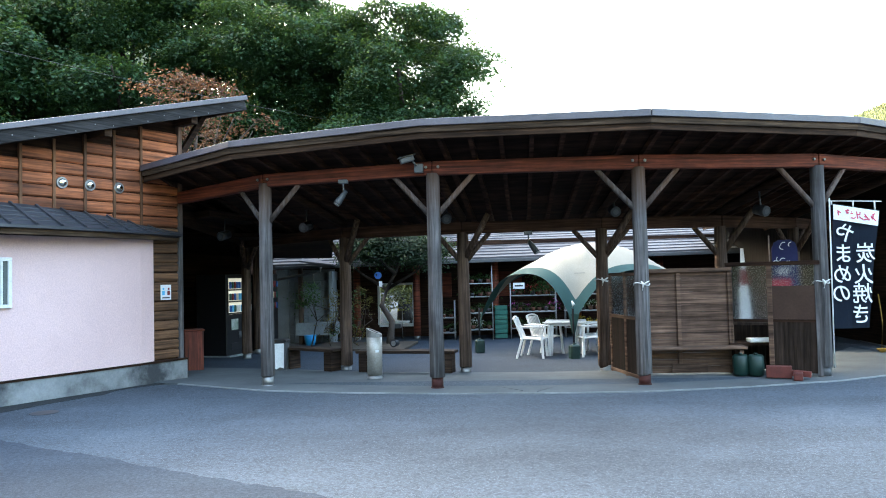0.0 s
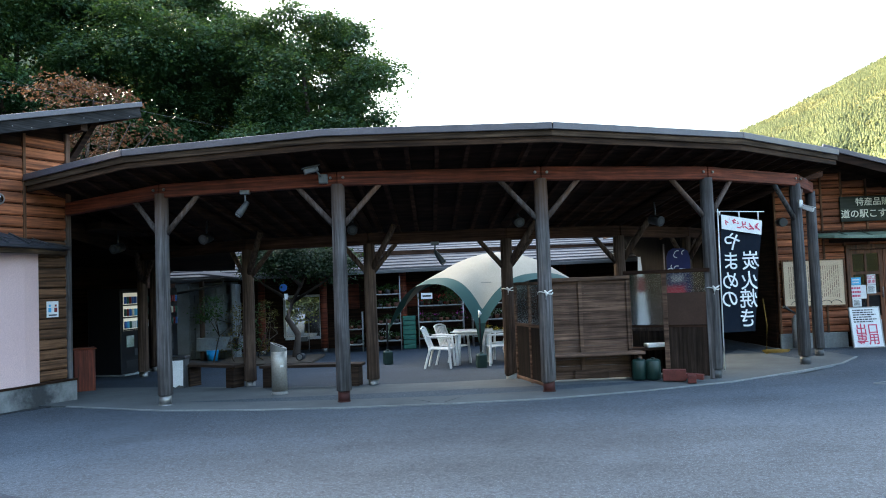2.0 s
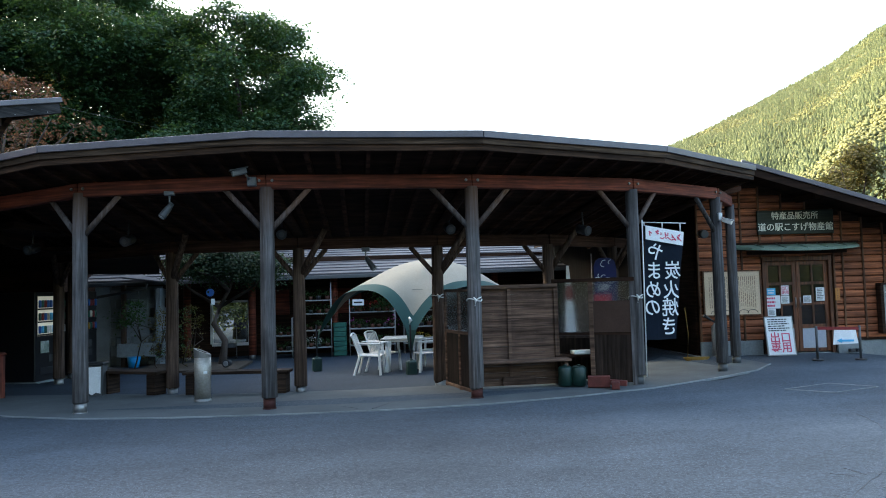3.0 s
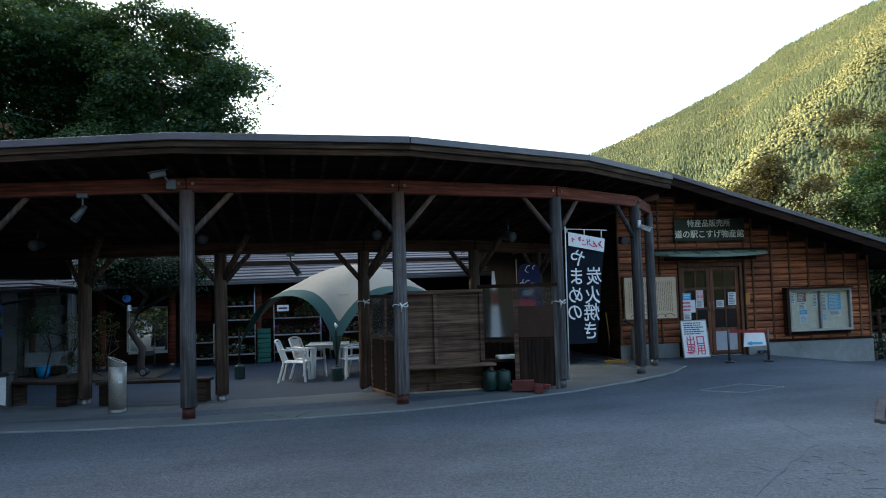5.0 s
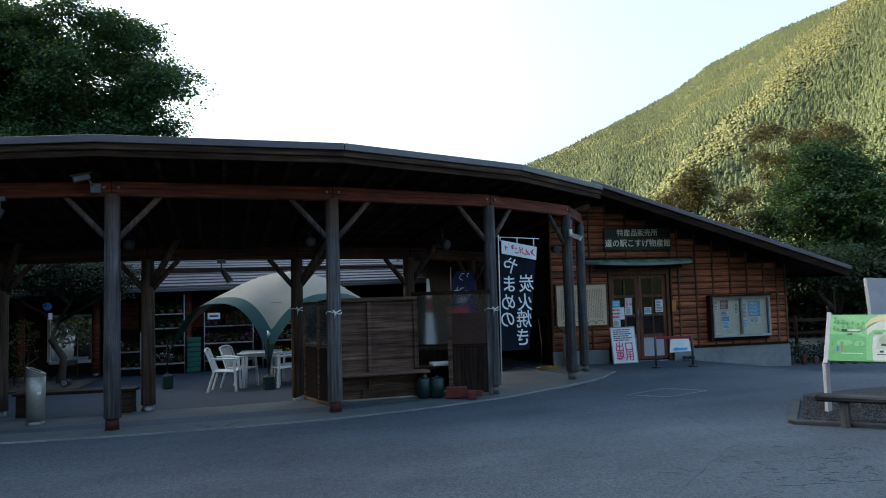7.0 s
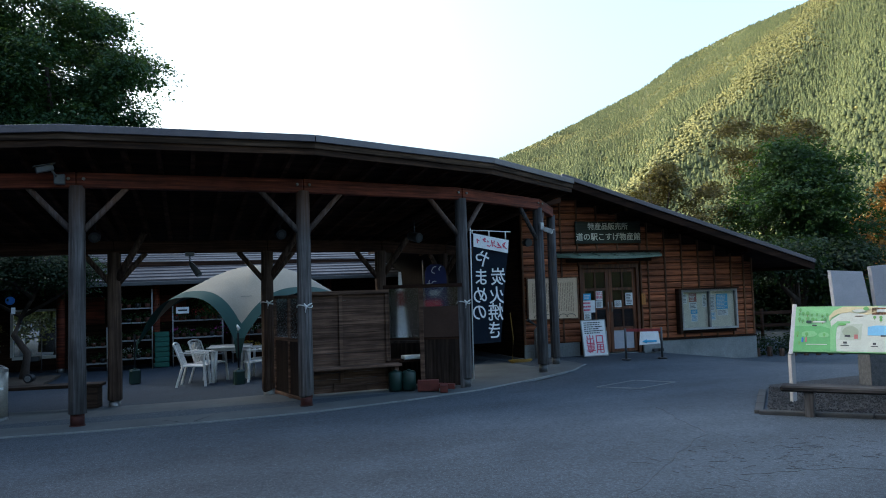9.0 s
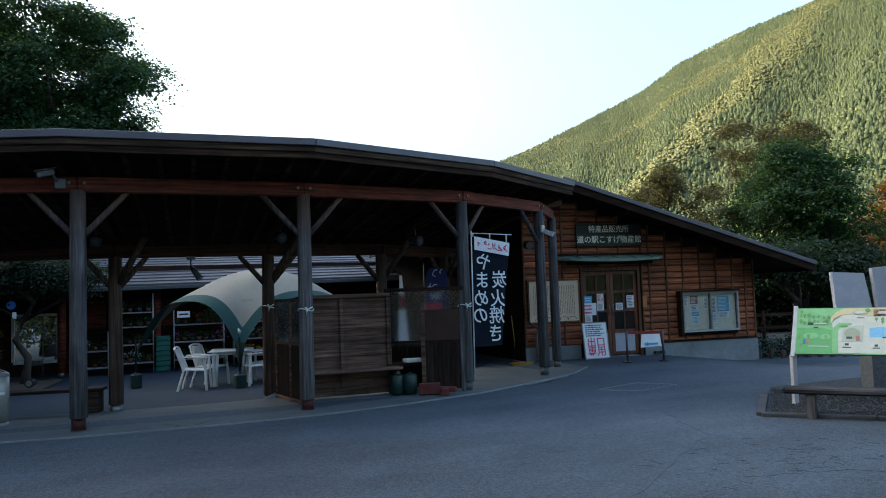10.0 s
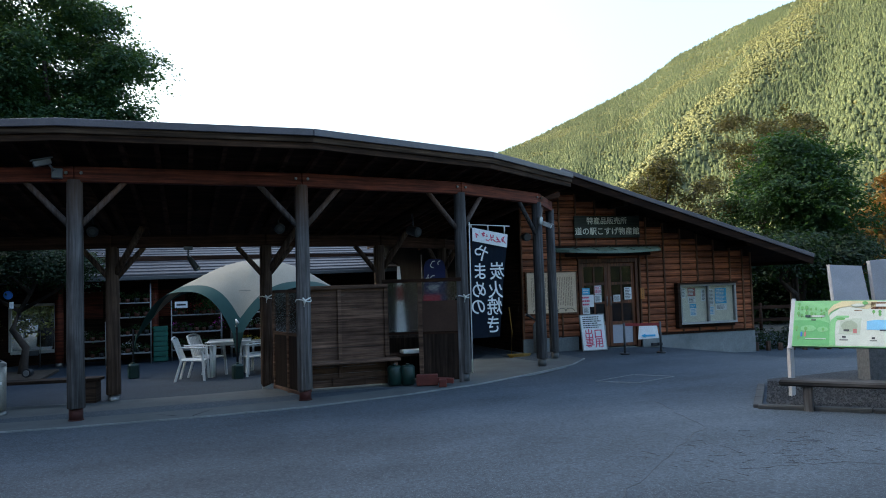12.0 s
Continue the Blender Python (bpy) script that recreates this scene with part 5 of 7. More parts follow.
SA = Wall((6.98, 10.93), 0.0)
scr = thing("timber_screen", "brown boarded wind screen with frame and bench", "screen", group="wind screens")
boarded(SA, 0.06, 1.38, 0.005, 1.58, scr)
for s in (0.03, 0.62, 1.40):
    part("stile", SA.box(s - 0.03, s + 0.03, 0.02, 1.62, 0.011, 0.045, 0.004), M_SCREEN, scr)
for z in (1.60, 0.40):
    part("rail", SA.box(0.0, 1.43, z - 0.03, z + 0.03, 0.046, 0.075, 0.004), M_SCREEN, scr)
part("skirt_board", SA.box(0.48, 1.02, 0.02, 0.15, 0.05, 0.075), M_SCREEN, scr)
bench_in = thing("screen_bench", "narrow brown bench along the wind screen", "bench")
part("seat", box((7.75, 10.72, 0.41), (1.55, 0.26, 0.045), None, 0.006), M_SCREEN, bench_in)
for x in (7.05, 8.45):
    part("leg", box((x, 10.74, 0.19), (0.06, 0.22, 0.40)), M_SCREEN, bench_in)

SBW = Wall((6.62, 11.35), -78.0)
scr2 = thing("timber_screen", "framed wind screen with hazy upper sheet and dark lower panel", "screen", group="wind screens")
for s in (0.0, 0.62, 1.18):
    part("stile", SBW.box(s, s + 0.05, 0.0, 1.58, -0.025, 0.025, 0.004), M_SCREEN, scr2)
for z in (0.04, 0.90, 1.56):
    part("rail", SBW.box(0.05, 1.18, z - 0.025, z + 0.025, -0.02, 0.02), M_SCREEN, scr2)
part("lower_panel", SBW.box(0.05, 1.18, 0.06, 0.88, -0.006, 0.006), M_PLY, scr2)
part("upper_sheet", SBW.box(0.05, 1.18, 0.925, 1.535, -0.004, 0.004), M_ACRYL, scr2, "hazy acrylic sheet")

SC = Wall((8.36, 10.93), -27.0)
scr3 = thing("timber_screen", "framed wind screen with hazy sheets, one bay open below", "screen", group="wind screens")
for s in (0.0, 0.57, 1.22):
    part("stile", SC.box(s, s + 0.07, 0.0, 1.66, -0.03, 0.03, 0.004), M_POST if s > 1 else M_SCREEN, scr3, "grey weathered edge board" if s > 1 else "")
part("top_rail", SC.box(-0.02, 1.30, 1.64, 1.70, -0.05, 0.05, 0.004), M_DARK, scr3)
part("mid_rail", SC.box(0.07, 1.22, 0.79, 0.83, -0.02, 0.02), M_DARK, scr3)
part("lower_panel", SC.box(0.64, 1.22, 0.04, 0.79, -0.006, 0.006), M_PLY, scr3)
part("upper_panel", SC.box(0.64, 1.22, 0.83, 1.33, 0.008, 0.014), surface("brown hardboard", (0.030, 0.016, 0.012), (0.048, 0.027, 0.020), 2.0, 40.0, rough=0.4), scr3)
for s0, s1 in ((0.07, 0.57), (0.64, 1.22)):
    part("upper_sheet", SC.box(s0, s1, 0.83, 1.64, -0.004, 0.004), M_ACRYL, scr3, "hazy acrylic sheet")
part("slat", SC.box(0.07, 0.57, 0.74, 0.78, -0.02, 0.02), M_PLY, scr3)
shelf_ = thing("side_table", "low dark shelf with a white box behind the screen", "table")
part("top", box((8.72, 11.05, 0.44), (0.75, 0.4, 0.04)), M_DARK, shelf_)
# added dark board: gives the open bay in front its darkness
part("back", box((8.74, 11.27, 0.40), (0.86, 0.02, 0.80)), M_PLY, shelf_)
for x in (8.4, 9.03):
    part("leg", box((x, 11.05, 0.21), (0.05, 0.36, 0.42)), M_DARK, shelf_)
wb = thing("white_tray", "white plastic tray on the low shelf", "tray")
part("tray", box((8.82, 10.92, 0.495), (0.36, 0.22, 0.06), None, 0.012), M_WHITE, wb)
for k, (x, y) in enumerate(((8.42, 10.62), (8.62, 10.55))):
    g = thing("green_canister", "dark green plastic weight canister", "canister", group="green canisters")
    part("body", tube([(x, y, 0.0), (x, y, 0.02), (x, y, 0.28), (x, y, 0.31)], [0.10, 0.115, 0.115, 0.09], 18), M_GREEN, g)
    part("cap", tube([(x, y, 0.31), (x, y, 0.335)], 0.03, 10), M_GREEN, g)
M_OXIDE = surface("oxide red paint", (0.060, 0.016, 0.013), (0.11, 0.028, 0.022), 6.0, 50.0, rough=0.6)
rbx = thing("red_stand", "red-painted wooden cross stand lying by the screen", "stand")
part("block", box((8.85, 10.27, 0.09), (0.34, 0.14, 0.17), Matrix.Rotation(-0.35, 3, "Z"), 0.008), M_OXIDE, rbx)
part("bar", bar((8.72, 10.35, 0.10), (9.22, 10.06, 0.07), 0.09, 0.08, bev=0.006), M_OXIDE, rbx)
part("foot", box((9.02, 10.02, 0.06), (0.12, 0.24, 0.11), Matrix.Rotation(-0.35, 3, "Z"), 0.008), M_OXIDE, rbx)
# cords tied round the posts
for x, y, z in ((6.85, 9.88, 1.42), (6.55, 11.71, 1.47), (9.55, 10.40, 1.38)):
    c_ = thing("tied_cord", "white cord tied round a post", "cord", group="cords on posts")
    bm = bmesh.new()
    add_tube(bm, [(x + 0.112 * math.cos(k * math.tau / 16), y + 0.112 * math.sin(k * math.tau / 16), z + 0.02 * math.sin(k * 0.8)) for k in range(17)], 0.008, 6, False)
    part("loop", bm, M_ROPE, c_)
    part("knot", tube([(x - 0.03, y - 0.13, z + 0.04), (x, y - 0.125, z), (x - 0.015, y - 0.13, z - 0.09)], [0.010, 0.022, 0.006], 7), M_ROPE, c_)
    part("loose_end", tube([(x + 0.01, y - 0.125, z), (x + 0.06, y - 0.12, z + 0.03), (x + 0.09, y - 0.10, z + 0.04)], [0.012, 0.01, 0.006], 6), M_ROPE, c_)


# ---- fittings on the canopy ----
def floodlight(x, y, z, drop, turn, lab):
    f = thing("floodlight", lab, "lamp", group="floodlights")
    part("mount", box((x, y, z), (0.14, 0.08, 0.06), None, 0.006), M_FIX, f)
    part("stem", tube([(x, y, z - 0.03), (x, y, z - drop * 0.6)], 0.013, 8), M_FIX, f)
    a = Vector((x + 0.02, y, z - drop * 0.55))
    w = Vector((-0.5 * turn, -0.25, -0.75)).normalized()
    head = part("head", tube([a - w * 0.03, a + w * 0.05, a + w * 0.20, a + w * 0.22], [0.03, 0.045, 0.055, 0.05], 14), M_GREYP, f)
    part("lens", tube([a + w * 0.21, a + w * 0.228], 0.045, 14), M_ALU, head)
    return f


floodlight(2.53, 9.97, 3.05, 0.30, 1, "grey floodlight hanging under the outer beam")
floodlight(5.33, 11.64, 2.30, 0.30, -1, "grey floodlight hanging under the inner beam")
sc = thing("security_camera", "grey security camera on a bracket at the beam", "camera")
part("bracket", box((3.70, 9.70, 3.17), (0.13, 0.07, 0.13), None, 0.008), M_FIX, sc)
part("arm", tube([(3.67, 9.67, 3.2), (3.62, 9.62, 3.27)], 0.014, 8), M_FIX, sc)
hd = part("housing", bar((3.64, 9.60, 3.31), (3.45, 9.54, 3.25), 0.075, 0.075, bev=0.012), M_FIX, sc)
part("visor", bar((3.66, 9.60, 3.36), (3.42, 9.53, 3.295), 0.09, 0.012), M_GREYP, hd)
sc2 = thing("security_camera", "white security camera on a post by the shop", "camera")
part("bracket", box((11.62, 11.44, 2.74), (0.07, 0.07, 0.14), None, 0.008), M_WHITE, sc2)
hd = part("housing", bar((11.63, 11.36, 2.68), (11.74, 11.25, 2.61), 0.075, 0.07, bev=0.012), M_WHITE, sc2)
part("visor", bar((11.62, 11.37, 2.725), (11.76, 11.23, 2.655), 0.09, 0.010), M_WHITE, hd)
wl = thing("wall_lamp", "round blue-grey lamp on the shop corner", "lamp")
part("bowl", tube([(12.52, 13.98, 2.62), (12.52, 13.80, 2.60), (12.52, 13.72, 2.59)], [0.05, 0.095, 0.085], 16), M_GREYP, wl)
for x, y, z, tx in ((1.58, 11.38, 2.50, -0.3), (3.98, 11.25, 2.56, 0.0), (6.68, 11.05, 2.58, 0.1), (8.89, 10.85, 2.5, 0.5), (-0.09, 12.0, 2.43, -0.4)):
    sp = thing("loudspeaker", "grey cylindrical loudspeaker under the canopy roof", "loudspeaker", group="loudspeakers")
    w = Vector((tx, -0.9, -0.25)).normalized()
    c = Vector((x, y, z))
    body = part("body", tube([c - w * 0.11, c + w * 0.09, c + w * 0.11], [0.075, 0.085, 0.08], 16), M_BLACK, sp)
    part("grille", tube([c + w * 0.10, c + w * 0.115], 0.045, 14), M_GREYP, body)
    part("bracket", tube([c, c + Vector((0, 0.05, 0.30))], 0.014, 6), M_BLACK, sp)
cab = thing("overhead_cable", "thin black cable before the trees", "cable")
part("cable", tube([Vector((-6.5, -1.8, 5.0)).lerp(Vector((-0.38, 22.64, 6.77)), k / 12) - Vector((0, 0, 0.35 * math.sin(math.pi * k / 12))) for k in range(13)], 0.004, 6), M_BLACK, cab)

# ---- restroom details ----
ts = thing("restroom_sign", "white restroom sign with two figures marked in blue and red", "sign")
part("panel", LW.box(-0.41, -0.21, 1.32, 1.57, 0.04, 0.048, 0.002), M_PAPER, ts)
for s, m_ in ((-0.36, M_CYAN), (-0.26, M_RED)):
    part("mark", LW.box(s - 0.025, s + 0.025, 1.40, 1.47, 0.049, 0.052), m_, ts)
    part("mark_top", LW.box(s - 0.016, s + 0.016, 1.485, 1.52, 0.049, 0.052), m_, ts)
tagged(part("lettering", LW.box(-0.38, -0.24, 1.345, 1.365, 0.049, 0.052), M_INK, ts), kind="stuff")
win = thing("window_1", "small white-framed window in the pink wall", "window", kind="structure")
for s0, s1, z0, z1 in ((-3.6, -2.84, 1.95, 2.0), (-3.6, -2.84, 1.31, 1.36), (-2.89, -2.84, 1.36, 1.95), (-3.6, -3.55, 1.36, 1.95), (-2.99, -2.96, 1.36, 1.95)):
    part("window_frame", LW.box(s0, s1, z0, z1, 0.15, 0.205, 0.004), M_WHITE, win)
part("pane", LW.box(-3.55, -2.89, 1.36, 1.95, 0.162, 0.168), plain("dim glass", (0.10, 0.12, 0.12), 0.08, spec=0.6), win)
rb2 = thing("red_cabinet", "red-brown wooden box standing by the passage", "box")
part("body", box((-0.95, 12.6, 0.32), (0.34, 0.34, 0.74), Matrix.Rotation(0.5, 3, "Z"), 0.01), surface("red brown boards", (0.10, 0.022, 0.012), (0.17, 0.04, 0.022), 2.0, 8.0, UP, 0.6), rb2)
part("lid", box((-0.95, 12.6, 0.705), (0.38, 0.38, 0.03), Matrix.Rotation(0.5, 3, "Z"), 0.006), M_BEAM, rb2)


M_POSTER = surface("green and white poster", (0.05, 0.12, 0.04), (0.42, 0.44, 0.42), 5.0, 40.0, rough=0.4, vary=0.0, relief=0.0)


def vending(y0, lab, hue):
    v = thing("vending_machine", lab, "vending machine", group="vending machines")
    part("body", box((-1.45, y0 + 0.5, 0.86), (0.78, 1.0, 1.80), None, 0.012), plain("black steel", (0.012, 0.012, 0.014), 0.4), v)
    part("plinth", box((-1.42, y0 + 0.5, -0.07), (0.9, 1.04, 0.06), None, 0.006), M_CONC, v)
    part("window_surround", box((-1.055, y0 + 0.5, 1.27), (0.02, 0.92, 0.86)), M_BLACK, v)
    lit = bpy.data.materials.new("lit display")
    lit.use_nodes = True
    e = lit.node_tree.nodes["Principled BSDF"]
    e.inputs["Base Color"].default_value = (0.9, 0.85, 0.7, 1)
    e.inputs["Emission Color"].default_value = (1.0, 0.86, 0.62, 1)
    e.inputs["Emission Strength"].default_value = 0.0 if hue else 0.022
    disp = part("display", box((-1.043, y0 + 0.5, 1.27), (0.006, 0.86, 0.80)), M_BLACK if hue else lit, v, "unlit display window" if hue else "lit display window")
    rg = random.Random(int(y0 * 10))
    cols = [M_RED, M_PAPER, M_CYAN, M_GREEN2, M_YELLOW, M_CREAMP, M_BLUE]
    for r in range(3):
        part("shelf", box((-1.03, y0 + 0.5, 0.89 + 0.26 * r), (0.03, 0.86, 0.03)), M_BLACK, disp)
        for k in range(10):
            z = 0.99 + 0.26 * r
            p = Vector((-1.025, y0 + 0.11 + 0.087 * k, z - 0.07))
            part("can", tube([p, p + Vector((0, 0, 0.02)), p + Vector((0, 0, 0.13)), p + Vector((0, 0, 0.15))], [0.024, 0.03, 0.03, 0.02], 8), rg.choice(cols), disp)
    part("poster", box((-1.05, y0 + 0.3, 0.64), (0.008, 0.26, 0.24)), M_POSTER, v)
    part("poster", box((-1.05, y0 + 0.68, 0.60), (0.008, 0.22, 0.16)), M_GREYP, v)
    part("coin_panel", box((-1.05, y0 + 0.62, 0.40), (0.01, 0.36, 0.14), None, 0.002), M_GREYP, v)
    part("hatch", box((-1.05, y0 + 0.45, 0.16), (0.012, 0.6, 0.14), None, 0.003), M_BLACK, v)


for k, y0 in enumerate((15.0, 16.15)):
    vending(y0, ("black drinks vending machine with a lit display", "black drinks vending machine with an unlit display")[k], k)
for ob in [o for o in scene.objects if o.name.startswith("vending_machine")]:
    ob.matrix_basis = pose(-1.45, 15.5, 0, 0, 0, -14) @ pose(1.45, -15.5, 0)


def slab_bench(a, c, z, lab):
    b_ = thing("plank_bench", lab, "bench", group="plank benches")
    a, c = Vector((*a, 0)), Vector((*c, 0))
    part("seat", bar(a + Vector((0, 0, z - 0.03)), c + Vector((0, 0, z - 0.03)), 0.32, 0.05, bev=0.012), M_DARK_WOOD, b_)
    d = (c - a).normalized()
    for p in (a + d * 0.14, c - d * 0.14):
        part("leg", box(p + Vector((0, 0, (z - 0.06 + COURT) / 2)), (0.18, 0.28, z - 0.06 - COURT), Matrix.Rotation(math.atan2(d.y, d.x), 3, "Z"), 0.01), M_DARK_WOOD, b_)


M_DARK_WOOD = surface("worn brown bench wood", (0.018, 0.012, 0.009), (0.046, 0.031, 0.023), 1.2, 4.0, SIDE, 0.85, spec=0.1, vary=0.15)
slab_bench((0.80, 12.72), (1.92, 12.12), 0.36, "thick brown plank bench on block legs")
slab_bench((2.30, 12.05), (4.05, 11.72), 0.34, "long worn plank bench on block legs")

ash = thing("smoking_stand", "brushed steel cylindrical smoking stand with slanted top", "ashtray")
cx, cy = 2.77, 11.0
body = tube([(cx, cy, 0.03), (cx, cy, 0.35), (cx, cy, 0.36), (cx, cy, 0.66)], [0.122, 0.122, 0.125, 0.125], 28)
part("body", body, M_BRUSHED, ash)
bm = bmesh.new()
lo = [bm.verts.new((cx + 0.128 * math.cos(k * math.tau / 28), cy + 0.128 * math.sin(k * math.tau / 28), 0.645)) for k in range(28)]
hi = [bm.verts.new((cx + 0.128 * math.cos(k * math.tau / 28), cy + 0.128 * math.sin(k * math.tau / 28), 0.735 - 0.055 * math.cos(k * math.tau / 28))) for k in range(28)]
for k in range(28):
    bm.faces.new((lo[k], lo[(k + 1) % 28], hi[(k + 1) % 28], hi[k]))
bm.faces.new(hi)
part("head", bm, M_STEEL, ash)
part("grating", box((cx, cy, 0.742), (0.15, 0.13, 0.008), Matrix.Rotation(0.4, 3, "Y")), M_BLACK, ash)
part("label_plate", box((cx + 0.06, cy - 0.115, 0.42), (0.055, 0.012, 0.035), Matrix.Rotation(0.5, 3, "Z")), M_PAPER, ash)
part("foot_ring", tube([(cx, cy, -0.04), (cx, cy, -0.01), (cx, cy, 0.035)], [0.135, 0.13, 0.11], 24), M_STEEL, ash)
wbn = thing("waste_bin", "grey bin with a torn white notice", "bin")
part("body", box((0.75, 12.45, 0.19), (0.30, 0.28, 0.56), None, 0.015), M_GREYP, wbn)
part("lid", box((0.75, 12.45, 0.49), (0.33, 0.31, 0.05), None, 0.015), M_BLACK, wbn)
part("notice", prism([(0.64, 12.30, 0.44), (0.88, 12.30, 0.45), (0.87, 12.30, 0.0), (0.80, 12.30, 0.02), (0.74, 12.30, -0.02), (0.65, 12.30, 0.02)], (0, -0.004, 0)), M_PAPER, wbn)

# ---- court: tent, table and chairs ----
tent = thing("dome_tent", "cream and green party tent on four arched legs", "tent")
TF, TL, TR = Vector((6.24, 13.72, 0)), Vector((4.36, 15.14, 0)), Vector((9.4, 16.0, 0))
TB = TL + TR - TF


def arch(u, low, top):
    return low + (top - low) * (1 - abs(2 * u - 1) ** 2.7)


def tent_point(u, v):
    p = TF + (TR - TF) * u + (TL - TF) * v
    a_u, a_v = arch(u, 0.58, 1.64), arch(v, 0.58, 1.61)
    hi, lo = max(a_u, a_v), min(a_u, a_v)
    soft = max(0.0, 0.10 - (hi - lo)) ** 2 / 0.4
    rise = 2 * min(u, 1 - u, v, 1 - v)
    return Vector((p.x, p.y, hi + soft + 0.62 * (1 - (1 - rise) ** 1.5)))


M_MATT = plain("matt black paint", (0.012, 0.012, 0.013), 0.9, spec=0.05)
N = 44
for nm, want, m_, lab in (("roof_panel", True, M_CREAM, "cream canvas crown"), ("edge_panel", False, M_TARP, "bottle-green canvas border")):
    bm = bmesh.new()
    grid = [[None] * (N + 1) for _ in range(N + 1)]
    for i in range(N):
        for j in range(N):
            u, v = (i + 0.5) / N, (j + 0.5) / N
            mu, mv_ = min(u, 1 - u), min(v, 1 - v)
            inner = min(mv_, mu) > 0.065
            if inner == want:
                vs = []
                for a, c in ((i, j), (i + 1, j), (i + 1, j + 1), (i, j + 1)):
                    if grid[a][c] is None:
                        grid[a][c] = bm.verts.new(tent_point(a / N, c / N))
                    vs.append(grid[a][c])
                bm.faces.new(vs).smooth = True
    part(nm, bm, m_, tent, lab)
for c in (TF, TL, TR, TB):
    part("leg", tube([c + Vector((0, 0, COURT)), c + Vector((0, 0, 0.9))], 0.018, 8), M_MATT, tent)
    bm = bmesh.new()
    o_ = (TF + TB) / 2
    w = (o_ - c).normalized()
    s = Vector((-w.y, w.x, 0))
    add_prism(bm, [c + s * 0.11 + w * 0.06 + Vector((0, 0, 0.80)), c - s * 0.11 + w * 0.06 + Vector((0, 0, 0.80)), c - s * 0.03 + Vector((0, 0, 0.42)), c + s * 0.03 + Vector((0, 0, 0.42))], w * 0.01)
    part("corner_flap", bm, M_TARP, tent, "green canvas corner")
part("knot", tube([TF + Vector((-0.02, -0.03, 1.06)), TF + Vector((0.01, -0.04, 0.99)), TF + Vector((-0.02, -0.03, 0.92))], [0.012, 0.035, 0.012], 8), M_WHITE, tent)
part("mark", box(tent_point(0.17, 0.17) + Vector((0, -0.06, 0.0)), (0.22, 0.006, 0.008)), M_GREYP, tent)
for c in (TF + Vector((0.0, -0.06, 0)), TL, TR):
    wg = thing("tent_weight", "dark green water weight at a tent leg", "weight", group="tent weights")
    part("body", box(c + Vector((0, 0, COURT + 0.16)), (0.20, 0.16, 0.30), Matrix.Rotation(0.3, 3, "Z"), 0.03), M_GREEN, wg)
    part("cap", tube([c + Vector((0, 0, COURT + 0.31)), c + Vector((0, 0, COURT + 0.34))], 0.03, 10), M_GREEN, wg)

table = thing("garden_table", "white plastic garden table under the tent", "table")
tx, ty = 6.17, 14.62
part("tabletop", box((tx, ty, COURT + 0.70), (0.84, 0.80, 0.035), Matrix.Rotation(-0.12, 3, "Z"), 0.014), M_WHITE, table)
part("apron", box((tx, ty, COURT + 0.655), (0.72, 0.68, 0.05), Matrix.Rotation(-0.12, 3, "Z")), M_WHITE, table)
for dx in (-0.33, 0.33):
    for dy in (-0.30, 0.30):
        part("leg", tube([(tx + dx, ty + dy, COURT), (tx + dx * 0.95, ty + dy * 0.95, COURT + 0.66)], [0.03, 0.045], 8), M_WHITE, table)


def garden_chair(m, first=[]):
    if first:
        return copy_thing(first[0], m)
    c = thing("garden_chair", "white plastic garden armchair with slatted back", "chair", group="chairs under the tent")
    part("seat", box((0, 0, 0.41), (0.46, 0.44, 0.025), Matrix.Rotation(0.05, 3, "X"), 0.01), M_WHITE, c)
    # legs: front at -y
    for x in (-0.24, 0.24):
        part("leg", bar((x * 1.12, -0.24, 0.0), (x, -0.20, 0.64), 0.045, 0.04, bev=0.008), M_WHITE, c)
        part("leg", bar((x * 1.05, 0.30, 0.0), (x * 0.9, 0.18, 0.42), 0.045, 0.04, bev=0.008), M_WHITE, c)
        part("armrest", bar((x * 1.08, -0.26, 0.645), (x * 1.0, 0.22, 0.665), 0.06, 0.025, bev=0.008), M_WHITE, c)
        part("back_post", bar((x * 0.9, 0.19, 0.42), (x * 0.82, 0.34, 0.82), 0.035, 0.03, bev=0.006), M_WHITE, c)
    for k in range(6):
        x = -0.14 + 0.056 * k
        part("slat", bar((x, 0.205, 0.43), (x * 0.95, 0.345, 0.815), 0.012, 0.034), M_WHITE, c)
    bm = bmesh.new()
    add_tube(bm, [(0.205 * math.cos(a), 0.345 + 0.012 * math.sin(a), 0.80 + 0.05 * math.sin(a)) for a in [k * math.pi / 10 for k in range(11)]], 0.018, 8)
    part("top_rail", bm, M_WHITE, c)
    c.matrix_basis = m
    first.append(c)
    return c


for x, y, r in ((5.46, 14.05, 78), (5.76, 14.60, 55), (6.62, 14.20, -80), (6.80, 14.85, -110), (7.2, 15.0, -110)):
    garden_chair(pose(x, y, COURT, 0, 0, r))


# ---- plant shelves along the court range ----
M_PETAL = [plain("white petals", (0.75, 0.75, 0.70), 0.7), plain("magenta petals", (0.40, 0.03, 0.28), 0.7), plain("red petals", (0.50, 0.03, 0.03), 0.7), plain("yellow petals", (0.62, 0.42, 0.03), 0.7)]
M_POT = surface("terracotta pot", (0.06, 0.028, 0.02), (0.13, 0.05, 0.032), 5.0, 40.0, vary=0.3)


